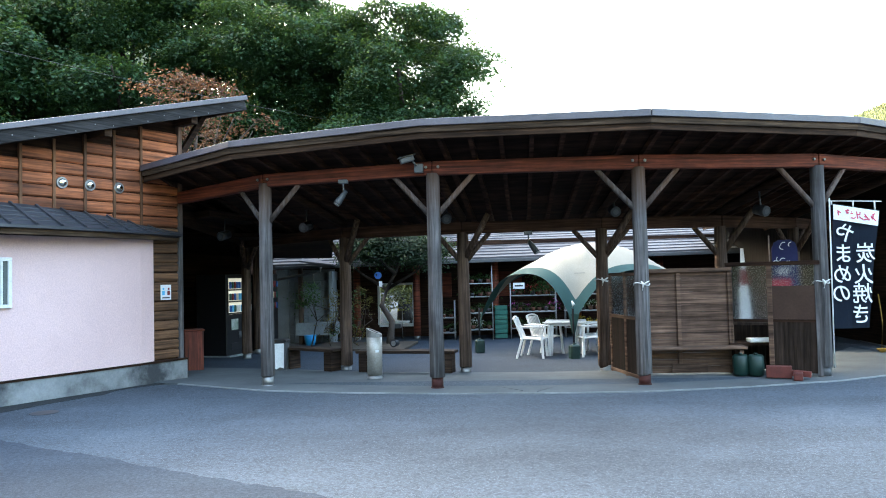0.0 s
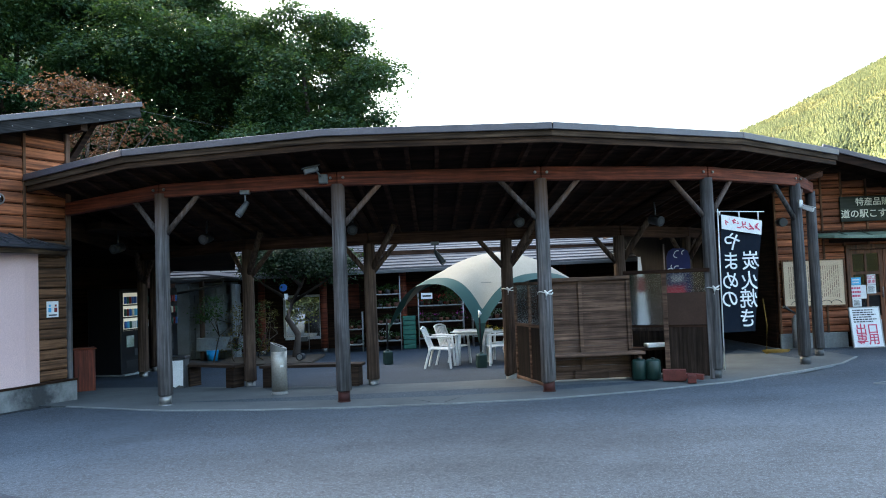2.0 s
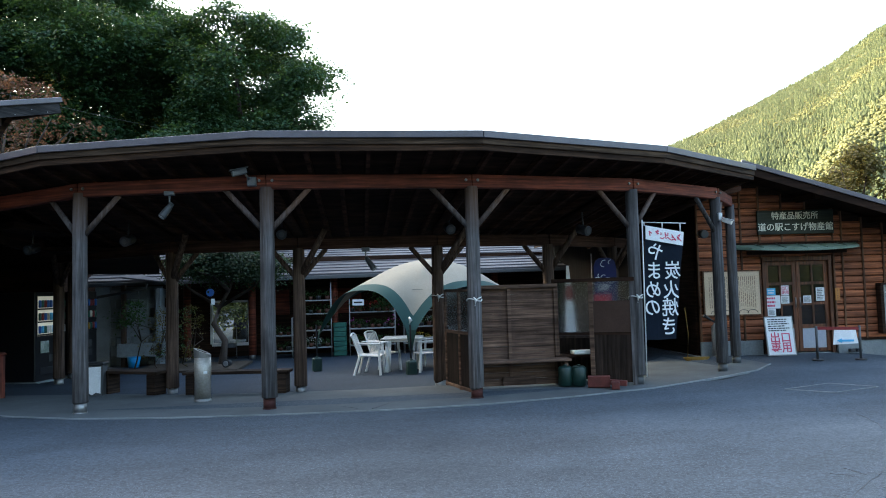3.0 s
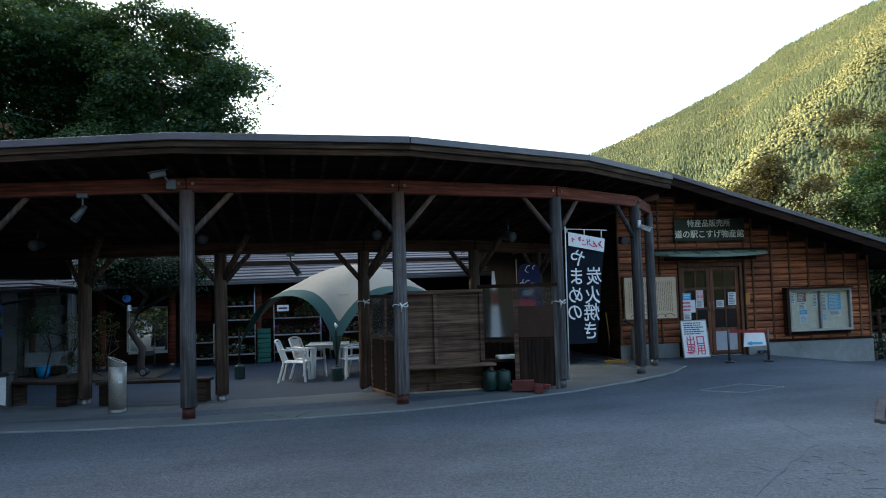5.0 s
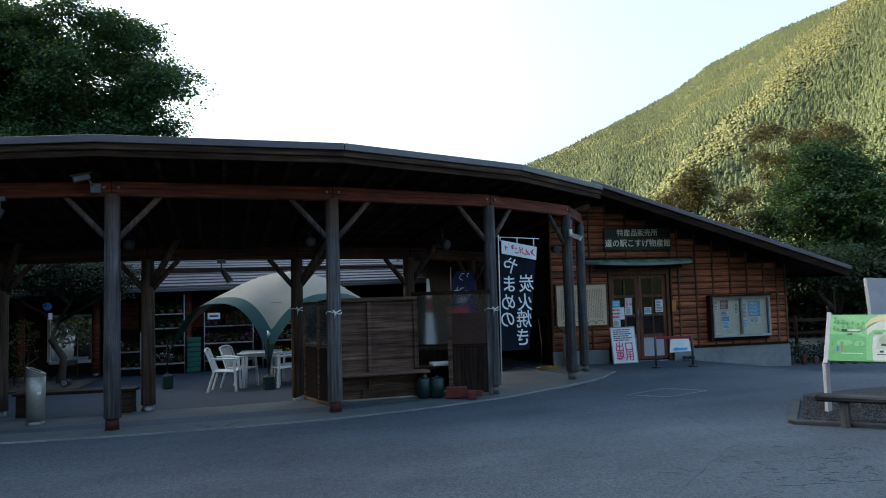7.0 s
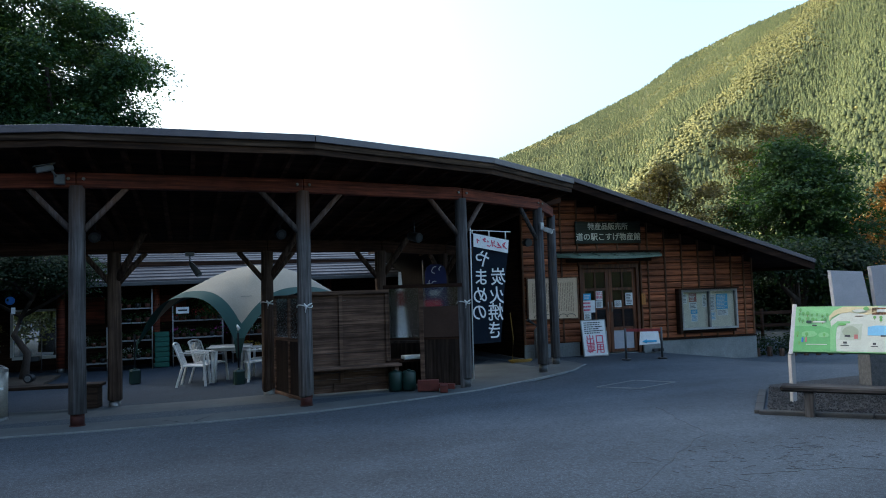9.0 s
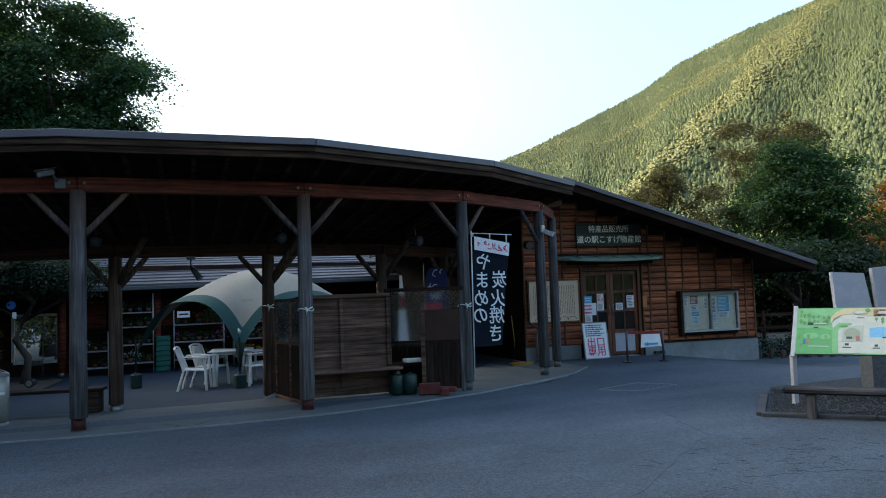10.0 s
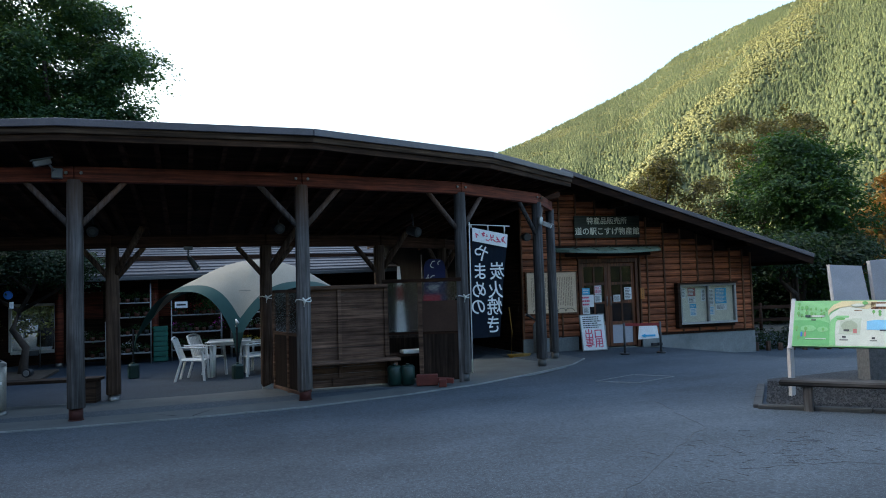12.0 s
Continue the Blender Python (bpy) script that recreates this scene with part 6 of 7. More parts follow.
def pot_plant(x, y, z, r, flower, seed):
    rg = np.random.default_rng(seed)
    p = thing("potted_plant", ("green potted plant on the shelf", "white flowering potted plant on the shelf", "magenta flowering potted plant on the shelf", "red flowering potted plant on the shelf", "yellow flowering potted plant on the shelf")[flower + 1], "plant", group="potted plants on shelves")
    part("pot", tube([(x, y, z), (x, y, z + r * 0.9)], [r * 0.42, r * 0.55], 8), M_POT if seed % 3 else M_BLACK, p)
    v, f = leaf_cloud([(x, y, z + r * 1.6)], [(r * 0.9, r * 0.8, r * 0.85)], 130, r * 0.33, rg)
    ob = new("foliage", cloud_mesh("foliage", v, f, M_LEAF2))
    ob.parent = p
    if flower >= 0:
        v, f = leaf_cloud([(x, y - r * 0.2, z + r * 2.0)], [(r * 0.8, r * 0.7, r * 0.5)], 45, r * 0.32, rg)
        ob = new("blossom", cloud_mesh("blossom", v, f, M_PETAL[flower]))
        ob.parent = p


def plant_shelf(x0, x1, y, tiers, lab, seed):
    rg = random.Random(seed)
    sh = thing("plant_shelf", lab, "shelf", group="plant shelves")
    top = COURT + tiers[-1] + 0.45
    for x in (x0, x1):
        for yy in (y - 0.16, y + 0.16):
            part("upright", tube([(x, yy, COURT), (x, yy, top)], 0.014, 6), M_ALU, sh)
    for t in tiers:
        part("tier", box(((x0 + x1) / 2, y, COURT + t - 0.015), (x1 - x0 + 0.03, 0.36, 0.025)), M_ALU, sh)
    for ti, t in enumerate(tiers):
        n = int((x1 - x0) / 0.17)
        fl = rg.choice((-1, 0, 1, 2, 3))
        for k in range(n):
            if rg.random() < 0.9:
                pot_plant(x0 + (k + 0.5) * (x1 - x0) / n, y - 0.04, COURT + t, rg.uniform(0.085, 0.125), fl if rg.random() < 0.55 else -1, seed * 100 + ti * 20 + k)


plant_shelf(3.78, 4.62, 18.72, (0.28, 0.72, 1.15, 1.5), "steel plant shelf with magenta flowers", 1)
plant_shelf(5.10, 6.30, 18.96, (0.28, 0.72, 1.15), "steel plant shelf crowded with potted plants", 2)
plant_shelf(6.55, 7.7, 19.0, (0.28, 0.72, 1.15), "steel plant shelf crowded with potted plants", 5)
plant_shelf(3.0, 3.6, 18.9, (0.2, 0.6), "low plant stand beside the post", 7)
tag = thing("price_card", "white price card hung on the plant shelf", "card")
part("card", box((5.33, 18.74, 1.30), (0.30, 0.008, 0.16)), M_PAPER, tag)
tagged(part("lettering", box((5.33, 18.732, 1.30), (0.22, 0.004, 0.04)), M_INK, tag), kind="stuff")
cr = thing("crate_stack", "tall stack of green plastic crates", "crates")
for k in range(7):
    part("crate", box((4.84, 18.95, COURT + 0.07 + 0.125 * k), (0.34, 0.30, 0.115), Matrix.Rotation(0.03 * (k % 3 - 1), 3, "Z"), 0.012), M_GREEN2, cr)
hang = thing("hanging_fern", "long trailing fern hanging under the eave", "plant")
v, f = leaf_cloud([(6.0, 18.9, 1.72), (6.0, 18.9, 1.5)], [(0.26, 0.2, 0.2), (0.2, 0.16, 0.34)], 1500, 0.05, np.random.default_rng(5))
ob = new("fronds", cloud_mesh("fronds", v, f, M_LEAF2))
ob.parent = hang
part("hook", tube([(6.0, 18.9, 1.7), (6.0, 18.9, 2.1)], 0.006, 6), M_BLACK, hang)
# lit red interior and window of the court range
w2 = thing("window_2", "white-framed shop window with a bright garden beyond", "window", kind="structure")
for s0, s1, z0, z1 in ((WX0, WX1, WZ0 - 0.06, WZ0 + 0.02), (WX0, WX1, WZ1 - 0.04, WZ1 + 0.02), (WX0 - 0.04, WX0 + 0.03, WZ0, WZ1), (WX1 - 0.03, WX1 + 0.04, WZ0, WZ1)):
    part("window_frame", box(((s0 + s1) / 2, 20.11, (z0 + z1) / 2), (s1 - s0, 0.08, z1 - z0), None, 0.005), M_WHITE, w2)
p = part("pane", box(((WX0 + WX1) / 2, 20.16, (WZ0 + WZ1) / 2), (WX1 - WX0 - 0.06, 0.008, WZ1 - WZ0 - 0.06)), M_GLASS, w2)
p.visible_shadow = False
# the sunlit look of this shrub comes from its leaf colour
tree("golden_shrub", "golden shrub beyond the shop window, coloured as if sunlit", (1.4, 27.0, 0), 3.0, [((0, 0, 1.6), (1.3, 0.8, 0.9)), ((0.8, 0.2, 1.3), (1.0, 0.8, 0.8)), ((-0.9, 0, 1.4), (0.9, 0.8, 0.8))], 9000, 0.12, M_LEAF_SUNLIT, 0.06, 61, 4)
for x, w_, m_ in ((3.2, 0.5, M_BATTEN), (5.0, 0.9, M_BATTEN), (6.6, 0.9, M_BATTEN), (8.4, 1.0, M_BATTEN)):
    pz = thing("wall_panel", "red-brown wall panel under the eave of the range", "panel", group="wall panels")
    part("panel", box((x, 20.10, 1.35), (w_, 0.03, 0.7), None, 0.005), M_BEAM if m_ is not M_RED else m_, pz)
ct = thing("shopping_cart", "small wire trolley before the shop window", "trolley")
for x in (1.75, 2.10):
    part("upright", tube([(x, 19.4, COURT + 0.06), (x, 19.45, COURT + 0.85)], 0.012, 6), M_STEEL, ct)
part("handle", tube([(1.75, 19.45, COURT + 0.85), (2.10, 19.45, COURT + 0.85)], 0.014, 6), M_STEEL, ct)
part("basket", box((1.92, 19.3, COURT + 0.36), (0.32, 0.26, 0.12), None, 0.01), M_GREYP, ct)
for x in (1.75, 2.10):
    part("wheel", tube([(x - 0.015, 19.36, COURT + 0.05), (x + 0.015, 19.36, COURT + 0.05)], 0.05, 12), M_BLACK, ct)
spot = thing("ground_spotlight", "black ground spotlight with a bright lens", "lamp")
part("base", box((2.42, 16.15, COURT + 0.03), (0.30, 0.14, 0.05), None, 0.01), M_BLACK, spot)
part("head", tube([(2.40, 16.16, COURT + 0.18), (2.34, 16.0, COURT + 0.18)], [0.07, 0.09], 16), M_BLACK, spot)
part("lens", tube([(2.345, 16.01, COURT + 0.18), (2.335, 15.99, COURT + 0.18)], 0.06, 16), M_ALU, spot)

# sink block and downpipe at the west of the court
sink = thing("wash_house", "grey block wash place with a concrete counter", "wash place")
M_BLOCK = surface("grey block wall", (0.15, 0.165, 0.175), (0.22, 0.24, 0.25), 2.0, 40.0, rough=0.85, vary=0.1)
for r in range(8):
    for k in range(4):
        x0 = -1.05 + 0.37 * k + (0.18 if r % 2 else 0)
        part("block", box((min(x0 + 0.18, 0.3), 18.55, COURT + 0.13 + 0.235 * r), (0.355, 0.14, 0.222), None, 0.006), M_BLOCK, sink)
part("counter", box((0.0, 18.25, 0.30), (1.1, 0.40, 0.34), None, 0.015), M_CONC, sink)
part("end_pier", box((0.42, 18.3, 0.85), (0.10, 0.5, 1.9), None, 0.006), M_BLOCK, sink)
part("corner_pier", box((-0.98, 18.5, 0.88), (0.34, 0.2, 1.98), None, 0.006), M_BLOCK, sink)
part("pier", box((-0.42, 18.2, 0.9), (0.10, 0.14, 2.0)), M_POST_IN, sink)
part("backing", box((-0.35, 18.64, 0.88), (1.5, 0.03, 1.96)), M_BLOCK, sink)
part("roof_edge", prism([(-0.4, 18.0, 2.06), (0.55, 18.1, 1.93), (0.55, 18.45, 2.0), (-0.4, 18.35, 2.13)], (0, 0, 0.04)), M_NROOF, sink)
bk = thing("blue_bucket", "bright blue plastic bucket under the counter", "bucket")
part("body", tube([(-0.12, 17.95, COURT), (-0.12, 17.95, COURT + 0.26)], [0.12, 0.16], 16), plain("bright blue plastic", (0.03, 0.28, 0.62), 0.4), bk)
dp = thing("downpipe", "grey downpipe from the court gutter", "pipe")
part("pipe", tube([(0.22, 17.8, 1.92), (0.20, 17.8, 1.80), (-0.85, 17.6, 1.62), (-0.90, 17.6, 1.55), (-0.92, 17.6, COURT)], 0.035, 10), M_GREYP, dp)
sap_ = tree("potted_sapling", "slender green sapling in the court", (0.22, 16.62, COURT), 1.7, [((0.05, 0, 1.50), (0.24, 0.22, 0.24)), ((-0.08, 0, 1.22), (0.24, 0.22, 0.22))], 620, 0.06, M_LEAF, 0.025, 31, 3, fork=0.7)
for k, (x, y) in enumerate(((0.75, 16.9), (1.1, 16.7), (1.45, 16.9))):
    tree("court_shrub", "thin leafy shrub in the court bed", (x, y, COURT), 1.3, [((0, 0, 0.7), (0.2, 0.2, 0.5)), ((0.05, 0, 1.2), (0.22, 0.2, 0.4))], 420, 0.05, M_LEAF_OLIVE if k != 1 else M_LEAF, 0.018, 40 + k, 7)
bed = tagged(part("planting_bed", prism([(0.3, 16.2, COURT + 0.01), (2.6, 15.9, COURT + 0.01), (2.7, 17.9, COURT + 0.01), (0.3, 18.0, COURT + 0.01)], (0, 0, 0.05)), M_SOIL, None, "dark soil bed round the court tree"), category="bed", kind="structure")
rbn = thing("round_sign", "round blue sign hung in the court tree", "sign")
part("disc", tube([(1.80, 17.3, 1.66), (1.80, 17.28, 1.66)], 0.09, 20), M_BLUE, rbn)
part("card", box((1.86, 17.3, 1.44), (0.08, 0.01, 0.14)), M_PAPER, rbn)

# ---- map board, bench and gravel bed ----
MB = Wall((12.52, 6.51), -56.0)
mp = thing("map_board", "slanted green area map board on pale metal legs", "sign")
up = Vector((0, 0, 1)) * 0.56 - MB.n * 0.42
mz = Vector((0, 0, 0.64))


def on_map(s, t, out=0.0):
    nrm = MB.u.cross(up).normalized()
    return MB.o + MB.u * s + mz + up * t - MB.n * 0.02 + nrm * (-out)


def map_poly(pts, out, material, name, thick=0.004, lab=""):
    nrm = MB.u.cross(up).normalized()
    return part(name, prism([on_map(s if name == "panel" else s * 0.70, t, -out) for s, t in pts], nrm * thick), material, mp, lab)


M_MAPG = plain("light green print", (0.17, 0.37, 0.15), 0.5)
M_MAPG2 = plain("deep green print", (0.10, 0.30, 0.09), 0.5)
M_MAPS = plain("sand print", (0.44, 0.38, 0.22), 0.5)
M_MAPW = plain("pale print", (0.42, 0.44, 0.39), 0.5)
map_poly([(0, 0), (2.5, 0), (2.5, 1), (0, 1)], 0.0, M_MAPG, "panel", 0.03)
map_poly([(0.02, 0.02), (0.62, 0.02), (0.60, 0.50), (0.45, 0.56), (0.02, 0.56)], 0.032, M_MAPG2, "field", 0.002)
M_MAPT = plain("mid green print", (0.10, 0.27, 0.06), 0.5)


def blob(s, t, rs, rt, n=14, seed=0):
    return [(s + rs * math.cos(k * math.tau / n) * (1 + 0.06 * math.sin(3 * k + seed)), t + rt * math.sin(k * math.tau / n) * (1 + 0.06 * math.cos(2 * k + seed))) for k in range(n)]


map_poly([(0.66, 0.02), (2.94, 0.02), (2.94, 0.98), (1.25, 0.98), (0.80, 0.86), (0.64, 0.72), (0.60, 0.66), (0.61, 0.58), (0.64, 0.50), (0.65, 0.3)], 0.032, M_MAPW, "path_area", 0.002)
map_poly([(0.58, 0.66), (0.62, 0.74), (0.72, 0.82), (0.90, 0.86), (1.2, 0.80), (1.34, 0.86), (1.36, 0.98), (0.80, 0.98), (0.66, 0.90), (0.58, 0.78)], 0.035, M_MAPS, "sand_area", 0.002)
map_poly([(0.62, 0.02), (0.72, 0.02), (0.70, 0.3), (0.71, 0.52), (0.76, 0.60), (0.92, 0.62), (0.92, 0.66), (0.72, 0.66), (0.63, 0.56)], 0.035, M_MAPG, "hedge_strip", 0.002)
M_MAPB = plain("sky blue print", (0.16, 0.36, 0.56), 0.5)
map_poly([(1.20, 0.36), (1.62, 0.35), (1.68, 0.46), (1.60, 0.56), (1.34, 0.57), (1.20, 0.54)], 0.035, M_MAPB, "lake", 0.002)
M_MAPK = plain("grey print", (0.24, 0.28, 0.20), 0.5)
map_poly([(0.76, 0.26), (1.10, 0.26), (1.12, 0.60), (0.98, 0.60), (0.78, 0.54)], 0.035, plain("pale grey print", (0.33, 0.37, 0.30), 0.5), "plaza", 0.002)
map_poly(blob(0.93, 0.43, 0.13, 0.12), 0.038, M_MAPK, "plaza_ring", 0.002)
map_poly(blob(0.79, 0.59, 0.07, 0.028), 0.038, M_MAPT, "shrub_mark", 0.002)
map_poly(blob(1.06, 0.88, 0.12, 0.045), 0.038, M_MAPK, "pond_edge", 0.002)
map_poly(blob(1.06, 0.885, 0.10, 0.032), 0.041, M_MAPW, "pond", 0.002)
map_poly(blob(1.17, 0.93, 0.045, 0.04), 0.042, M_MAPT, "tree_mark", 0.002)
map_poly(blob(0.26, 0.38, 0.13, 0.07, seed=2), 0.035, M_MAPG, "grove", 0.002)
map_poly(blob(0.50, 0.36, 0.09, 0.06, seed=1), 0.035, M_MAPG, "grove", 0.002)
map_poly([(1.26, 0.80), (1.85, 0.80), (1.85, 0.95), (1.26, 0.95)], 0.035, M_BATTEN, "title_plate", 0.002)
rg = random.Random(12)
for k in range(26):
    s, t = (0.08 + 0.075 * (k % 7) + rg.uniform(-0.02, 0.02), 0.70 + 0.11 * (k // 7) + rg.uniform(-0.03, 0.03)) if k < 15 else (rg.uniform(0.05, 0.52), rg.uniform(0.1, 0.5)) if k < 19 else (rg.uniform(1.3, 1.5) if k < 22 else rg.uniform(1.9, 2.6), rg.uniform(0.66, 0.76))
    r = rg.uniform(0.018, 0.036)
    map_poly([(s + r * math.cos(a * 0.9), t + r * 1.35 * math.sin(a * 0.9)) for a in range(7)], 0.038, M_MAPT, "tree_mark", 0.002)
    map_poly([(s - 0.004, t - r * 2.2), (s + 0.004, t - r * 2.2), (s + 0.004, t - r), (s - 0.004, t - r)], 0.038, M_BATTEN, "trunk_mark", 0.002)
M_MAPP = plain("white print", (0.45, 0.46, 0.44), 0.5)
for s0, s1, t0, t1, m_ in ((0.22, 0.56, 0.145, 0.16, M_MAPP), (0.20, 0.29, 0.62, 0.67, M_GREEN), (0.31, 0.52, 0.63, 0.66, M_MAPP), (0.30, 0.38, 0.55, 0.575, M_INK), (0.78, 0.92, 0.13, 0.145, M_INK), (0.82, 0.88, 0.18, 0.22, M_INK), (0.84, 0.93, 0.32, 0.36, M_INK), (0.99, 1.05, 0.28, 0.37, M_ROSE), (1.25, 1.36, 0.12, 0.135, M_INK), (1.28, 1.33, 0.16, 0.20, M_INK), (1.34, 1.55, 0.85, 0.91, M_MAPP), (1.0, 1.12, 0.76, 0.775, M_BATTEN), (1.40, 1.50, 0.33, 0.36, M_INK), (0.14, 0.17, 0.20, 0.30, M_BLUE), (0.20, 0.23, 0.20, 0.30, M_ROSE)):
    map_poly([(s0, t0), (s1, t0), (s1, t1), (s0, t1)], 0.040, m_, "text_bar", 0.002)
M_PALE = plain("pale painted metal", (0.36, 0.35, 0.36), 0.5)
for s in (-0.02, 2.52):
    part("side_plate", bar(on_map(s, -0.06, 0.0), on_map(s, 1.06, 0.0), 0.05, 0.065, bev=0.006), M_PALE, mp, "pale metal side plate")
    part("leg", bar(MB.at(s, -0.03, -0.0), on_map(s, 0.0), 0.055, 0.07, bev=0.006), M_PALE, mp, "pale metal leg")

BB = Wall((11.80, 6.02), -50.0)
lb = thing("log_bench", "low split-log bench on short posts", "bench")
part("seat", BB.box(0.0, 2.6, 0.275, 0.345, -0.13, 0.13, 0.02), M_FASCIA_GREY, lb)
for s in (0.30, 2.2):
    part("leg", BB.box(s - 0.05, s + 0.05, -0.03, 0.276, -0.09, 0.09, 0.012), M_POST, lb)
KB = Wall((11.62, 6.20), -46.0)
M_KERB = surface("mossy dark kerb", (0.022, 0.023, 0.024), (0.048, 0.049, 0.051), 2.0, 30.0, rough=0.95, vary=0.15, relief=0.4)
kerb = tagged(new("kerb"), "low concrete kerb round the gravel bed", "kerb", kind="structure")
for k in range(8):
    part("kerb_stone", KB.box(0.6 * k + 0.005, 0.6 * k + 0.595, -0.2, 0.035, -0.06, 0.06, 0.012), M_KERB, kerb)
a_, c_ = KB.at(0, 0), Vector((13.4, 7.95, 0))
for k in range(3):
    part("kerb_stone", bar(a_.lerp(c_, (k + 0.01) / 4) + Vector((0, 0, -0.07)), a_.lerp(c_, (k + 0.99) / 4) + Vector((0, 0, -0.07)), 0.10, 0.20, bev=0.01), M_KERB, kerb)
poly = [KB.at(0.1, -0.10, -0.06), KB.at(4.7, -0.10, -0.06), Vector((17.4, 4.6, -0.10)), Vector((16.5, 8.0, -0.10)), Vector((13.45, 7.9, -0.10))]
grav = tagged(part("gravel_bed", prism(poly, (0, 0, 0.115)), M_GRAVEL, None, "dark gravel bed inside the kerb"), category="gravel", kind="structure")
rg = np.random.default_rng(9)
gvs, gfs = [], []
base = np.array([(1, 0, 0), (-1, 0, 0), (0, 1, 0), (0, -1, 0), (0, 0, 1), (0, 0, -1)], float)
octa = [(0, 2, 4), (2, 1, 4), (1, 3, 4), (3, 0, 4), (2, 0, 5), (1, 2, 5), (3, 1, 5), (0, 3, 5)]
for k in range(6500):
    a1, a2 = rg.uniform(0, 1, 2)
    q = Vector(poly[0]).lerp(Vector(poly[1]), a1).lerp(Vector(poly[4]).lerp(Vector(poly[2]), a1), a2 * 0.9)
    r = rg.uniform(0.010, 0.024)
    k0 = len(gvs)
    gvs += (base * r * rg.uniform(0.6, 1.3, (6, 1)) * np.array([1, 1, 0.7]) + np.array([q.x, q.y, 0.02])).tolist()
    gfs += [tuple(k0 + i for i in f) for f in octa]
gp = tagged(new("gravel", cloud_mesh("gravel", gvs, gfs, M_GRAVEL)), "loose dark gravel", "gravel", kind="stuff")

mon = thing("stone_monument", "pale slanted stone slabs like an open book", "monument")
MW = Wall((13.96, 7.1), -24.0)
part("base", prism([MW.at(0.45, -0.1, 0.0), MW.at(1.15, -0.1, 0.0), MW.at(1.15, -0.1, -0.35), MW.at(0.45, -0.1, -0.35)], (0, 0, 0.95)), surface("dark pitted stone", (0.05, 0.055, 0.06), (0.10, 0.105, 0.115), 20.0, 80.0, rough=0.8), mon, "dark pitted stone base")
for s0, s1, z0, z1, tilt in ((-0.02, 0.52, 0.82, 1.70, 0.03), (0.55, 1.20, 0.84, 1.74, -0.04)):
    part("slab", prism([MW.at(s0, z0, 0.12), MW.at(s1, z0 - 0.02, 0.12 - tilt), MW.at(s1 - 0.02, z1 - tilt, -0.16), MW.at(s0 + 0.05, z1, -0.12)], -MW.n * 0.10), M_STONE, mon)

# ---- beyond the shop: fence, hedge, trunks ----
fence = thing("rail_fence", "low dark wooden rail fence behind the shop", "fence")
for k in range(9):
    x = 19.5 + 1.1 * k
    part("post", tube([(x, 17.0 - 0.25 * k, -0.4), (x, 17.0 - 0.25 * k, 0.75)], 0.05, 8), M_DARK, fence)
for z in (0.25, 0.62):
    part("rail", bar((19.3, 17.05, z), (28.6, 14.9, z), 0.05, 0.10), M_DARK, fence)
hv, hf = leaf_cloud([(19.6 + 0.75 * k, 14.3 - 0.34 * k, -0.1) for k in range(12)], [(0.6, 0.5, 0.42)] * 12, 15000, 0.07, np.random.default_rng(8))
hedge = tagged(new("hedge", cloud_mesh("hedge", hv, hf, M_LEAF_DARK)), "low dark clipped hedge along the drive", "hedge")
st = thing("log_edging", "row of short upright log stakes edging the hedge", "edging")
for k in range(34):
    p = Vector((18.85 + 0.27 * k, 13.75 - 0.122 * k, 0))
    part("stake", tube([p + Vector((0, 0, -0.5)), p + Vector((0, 0, -0.10 + 0.03 * math.sin(k * 2.1)))], 0.06, 8), M_POST_IN, st)
for k, (x, y) in enumerate(((20.4, 17.8), (21.6, 17.2), (22.6, 18.4), (23.9, 17.4), (25.2, 18.6), (26.6, 17.6))):
    tree("conifer_tree", "dark slender tree behind the shop eave", (x, y, -0.4), 3.8, [((0, 0, 2.75), (1.1, 1.0, 0.4)), ((0.3, 0.2, 3.05), (0.9, 0.9, 0.4)), ((-0.3, 0, 2.5), (0.8, 0.8, 0.35))], 3500, 0.13, M_LEAF_DARK, 0.13, 70 + k, 5, "slender trees behind the shop")

# ---- ground marks ----
edge = [(-2.6, 7.6), (-0.61, 6.67), (0.35, 6.17), (1.16, 5.78), (1.89, 5.4), (2.51, 5.09), (3.08, 4.81), (3.54, 4.58), (5.6, 3.4)]
wob = random.Random(5)
rim = []
for a, c in zip(edge, edge[1:]):
    for k in range(6):
        q = lerp(a, c, k / 6)
        rim.append((q[0] + wob.uniform(-0.02, 0.02), q[1] + wob.uniform(-0.03, 0.03), -0.012))
pt = tagged(part("road_patch", prism(rim + [(*edge[-1], -0.012), (6.0, -6.0, -0.012), (-9.0, -6.0, -0.012), (-9.0, edge[0][1] + 0.8, -0.012)], (0, 0, 0.004)), M_PATCH, None, "darker asphalt patch with a ragged edge"), category="road", kind="structure")
# dirt washed up along the foot of the plinth
dirt = [LW.at(-6.2 + 0.3 * k, -0.012, 0.19) for k in range(20)]
dirt += [LW.at(-0.5 - 0.3 * k, -0.012, 0.30 + 0.30 * sstep(0.0, 2.5, 0.3 * k) + wob.uniform(-0.07, 0.07)) for k in range(20)]
tagged(part("road_stain", prism(dirt, (0, 0, 0.005)), M_DIRT, None, "dark dirt washed along the foot of the plinth"), category="road", kind="structure")
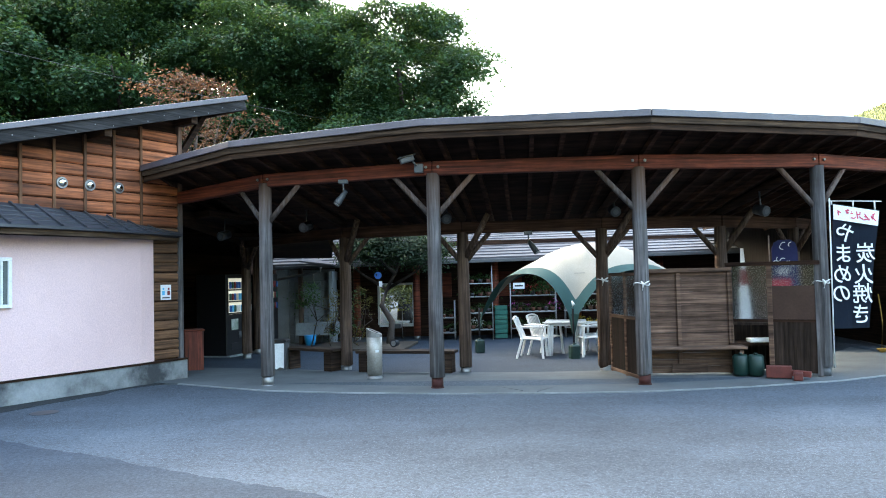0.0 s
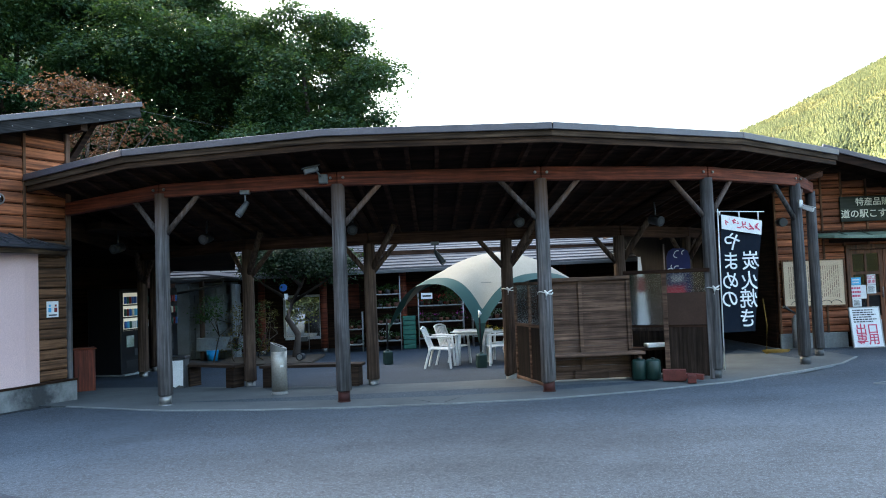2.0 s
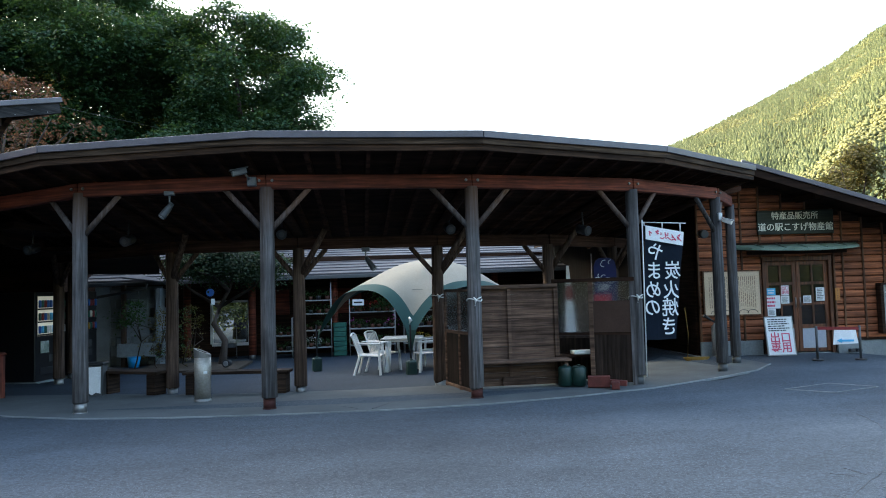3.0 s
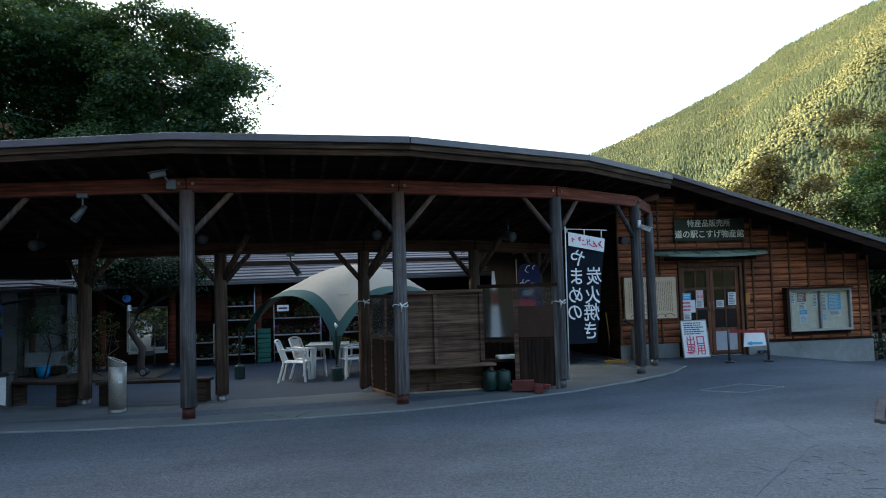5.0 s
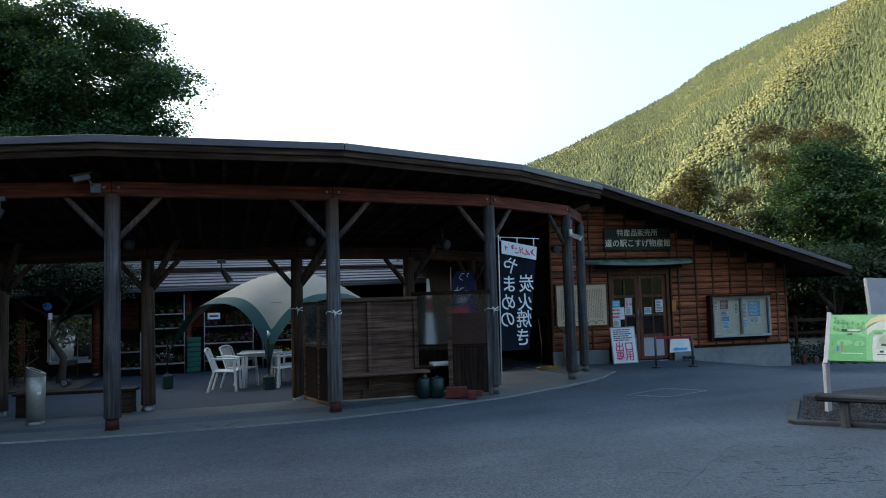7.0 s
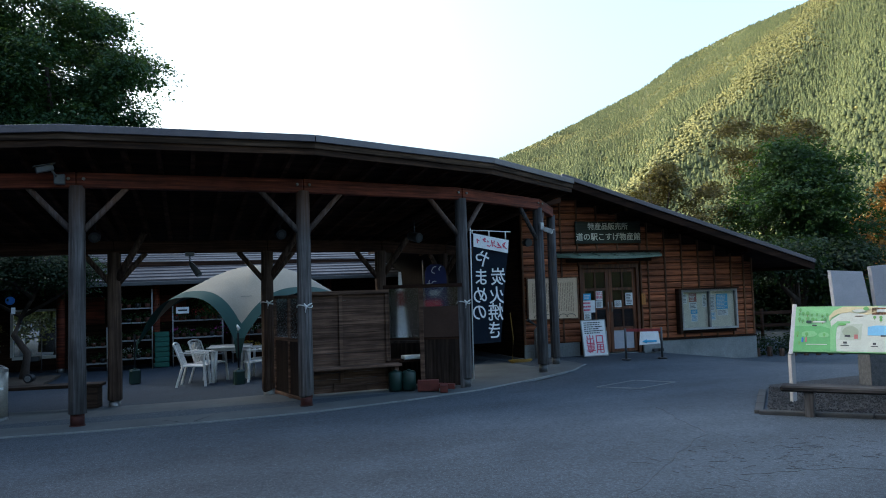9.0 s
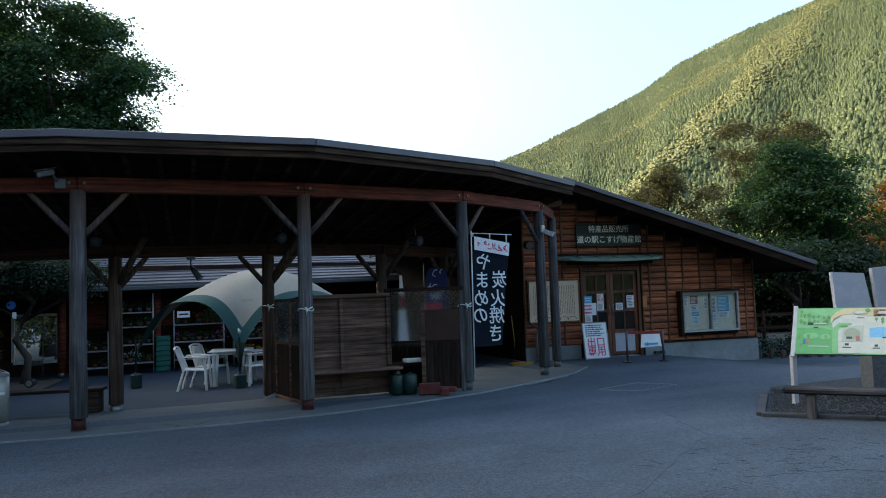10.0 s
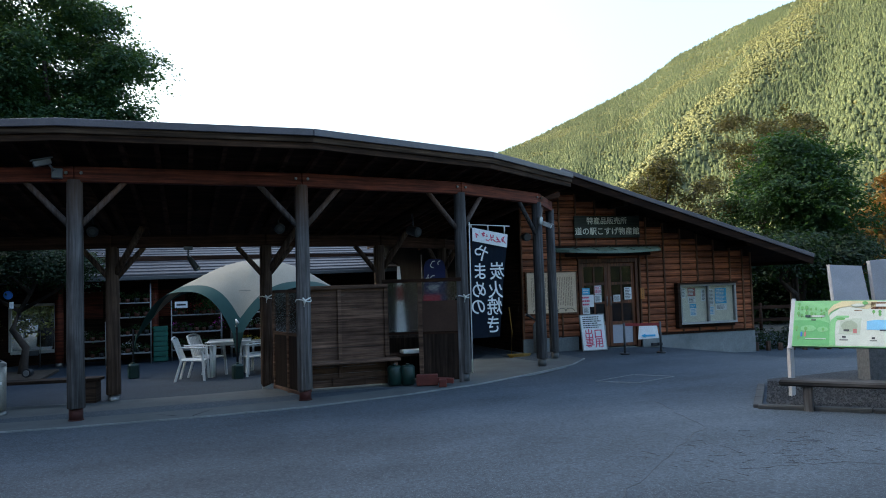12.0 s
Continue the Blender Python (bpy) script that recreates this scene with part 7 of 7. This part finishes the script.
# cracked area of the drive
wob = random.Random(8)
bm = bmesh.new()
for k in range(95):
    x, y = 10.15 + wob.gauss(0, 0.6), 4.45 + wob.gauss(0, 0.36)
    a = wob.uniform(-0.5, 2.2)
    for n in range(wob.randint(2, 5)):
        l = wob.uniform(0.02, 0.05)
        x2, y2 = x + l * math.cos(a), y + l * math.sin(a)
        add_bar(bm, (x, y, -0.0115), (x2, y2, -0.0115), wob.uniform(0.002, 0.004), 0.004)
        x, y, a = x2, y2, a + wob.uniform(-0.9, 0.9)
for line in ([(7.96, 3.77), (9.2, 4.74), (10.34, 5.63), (10.9, 7.2)], [(9.4, 4.1), (10.3, 3.9), (11.2, 3.0)]):
    for a, c in zip(line, line[1:]):
        p = a
        for k in range(1, 9):
            q = lerp(a, c, k / 8)
            q = (q[0] + wob.uniform(-0.03, 0.03), q[1] + wob.uniform(-0.03, 0.03))
            add_bar(bm, (*p, -0.0115), (*q, -0.0115), 0.004, 0.004)
            p = q
tagged(part("asphalt_crack", bm, M_INK, None, "fine dark cracks in the asphalt"), category="road", kind="structure")
hc = thing("drain_cover", "flush rectangular drain cover in the asphalt", "cover")
part("frame", prism([(11.30, 9.25, -0.014), (11.75, 8.75, -0.014), (12.65, 9.05, -0.014), (12.25, 9.6, -0.014)], (0, 0, 0.005)), M_ASPHALT, hc)
rim_ = [(11.30, 9.25), (11.75, 8.75), (12.65, 9.05), (12.25, 9.6)]
for a, c in zip(rim_, rim_[1:] + rim_[:1]):
    part("lip", bar((*a, -0.008), (*c, -0.008), 0.018, 0.012), M_SLAB_PALE, hc)
mh = thing("manhole_cover", "dark round cover by the restroom plinth", "cover")
part("disc", tube([(-0.99, 8.15, -0.014), (-0.99, 8.15, -0.006)], 0.17, 24), M_INK, mh)
edge_line = thing("edge_line", "pale concrete edge line round the paving", "kerb", kind="structure")
for a, c in zip(front[1:], front[2:-1]):
    part("edge_strip", bar((a[0], a[1] - 0.04, -0.012), (c[0], c[1] - 0.04, -0.012), 0.035, 0.034), M_SLAB_PALE, edge_line)
bm = bmesh.new()
for pts in ([(2.05, 11.6), (1.82, 11.0), (1.78, 10.4), (1.95, 9.75)], [(3.95, 10.6), (4.6, 10.1), (5.1, 9.4)], [(5.3, 9.3), (5.9, 10.4), (6.5, 11.3)]):
    for a, c in zip(pts, pts[1:]):
        add_bar(bm, (*a, 0.0 - 0.028 * max(0, a[1] - 9.3)), (*c, 0.0 - 0.028 * max(0, c[1] - 9.3)), 0.014, 0.012)
tagged(part("paving_joint", bm, M_INK, None, "dark joints across the paving"), category="pavement", kind="structure")
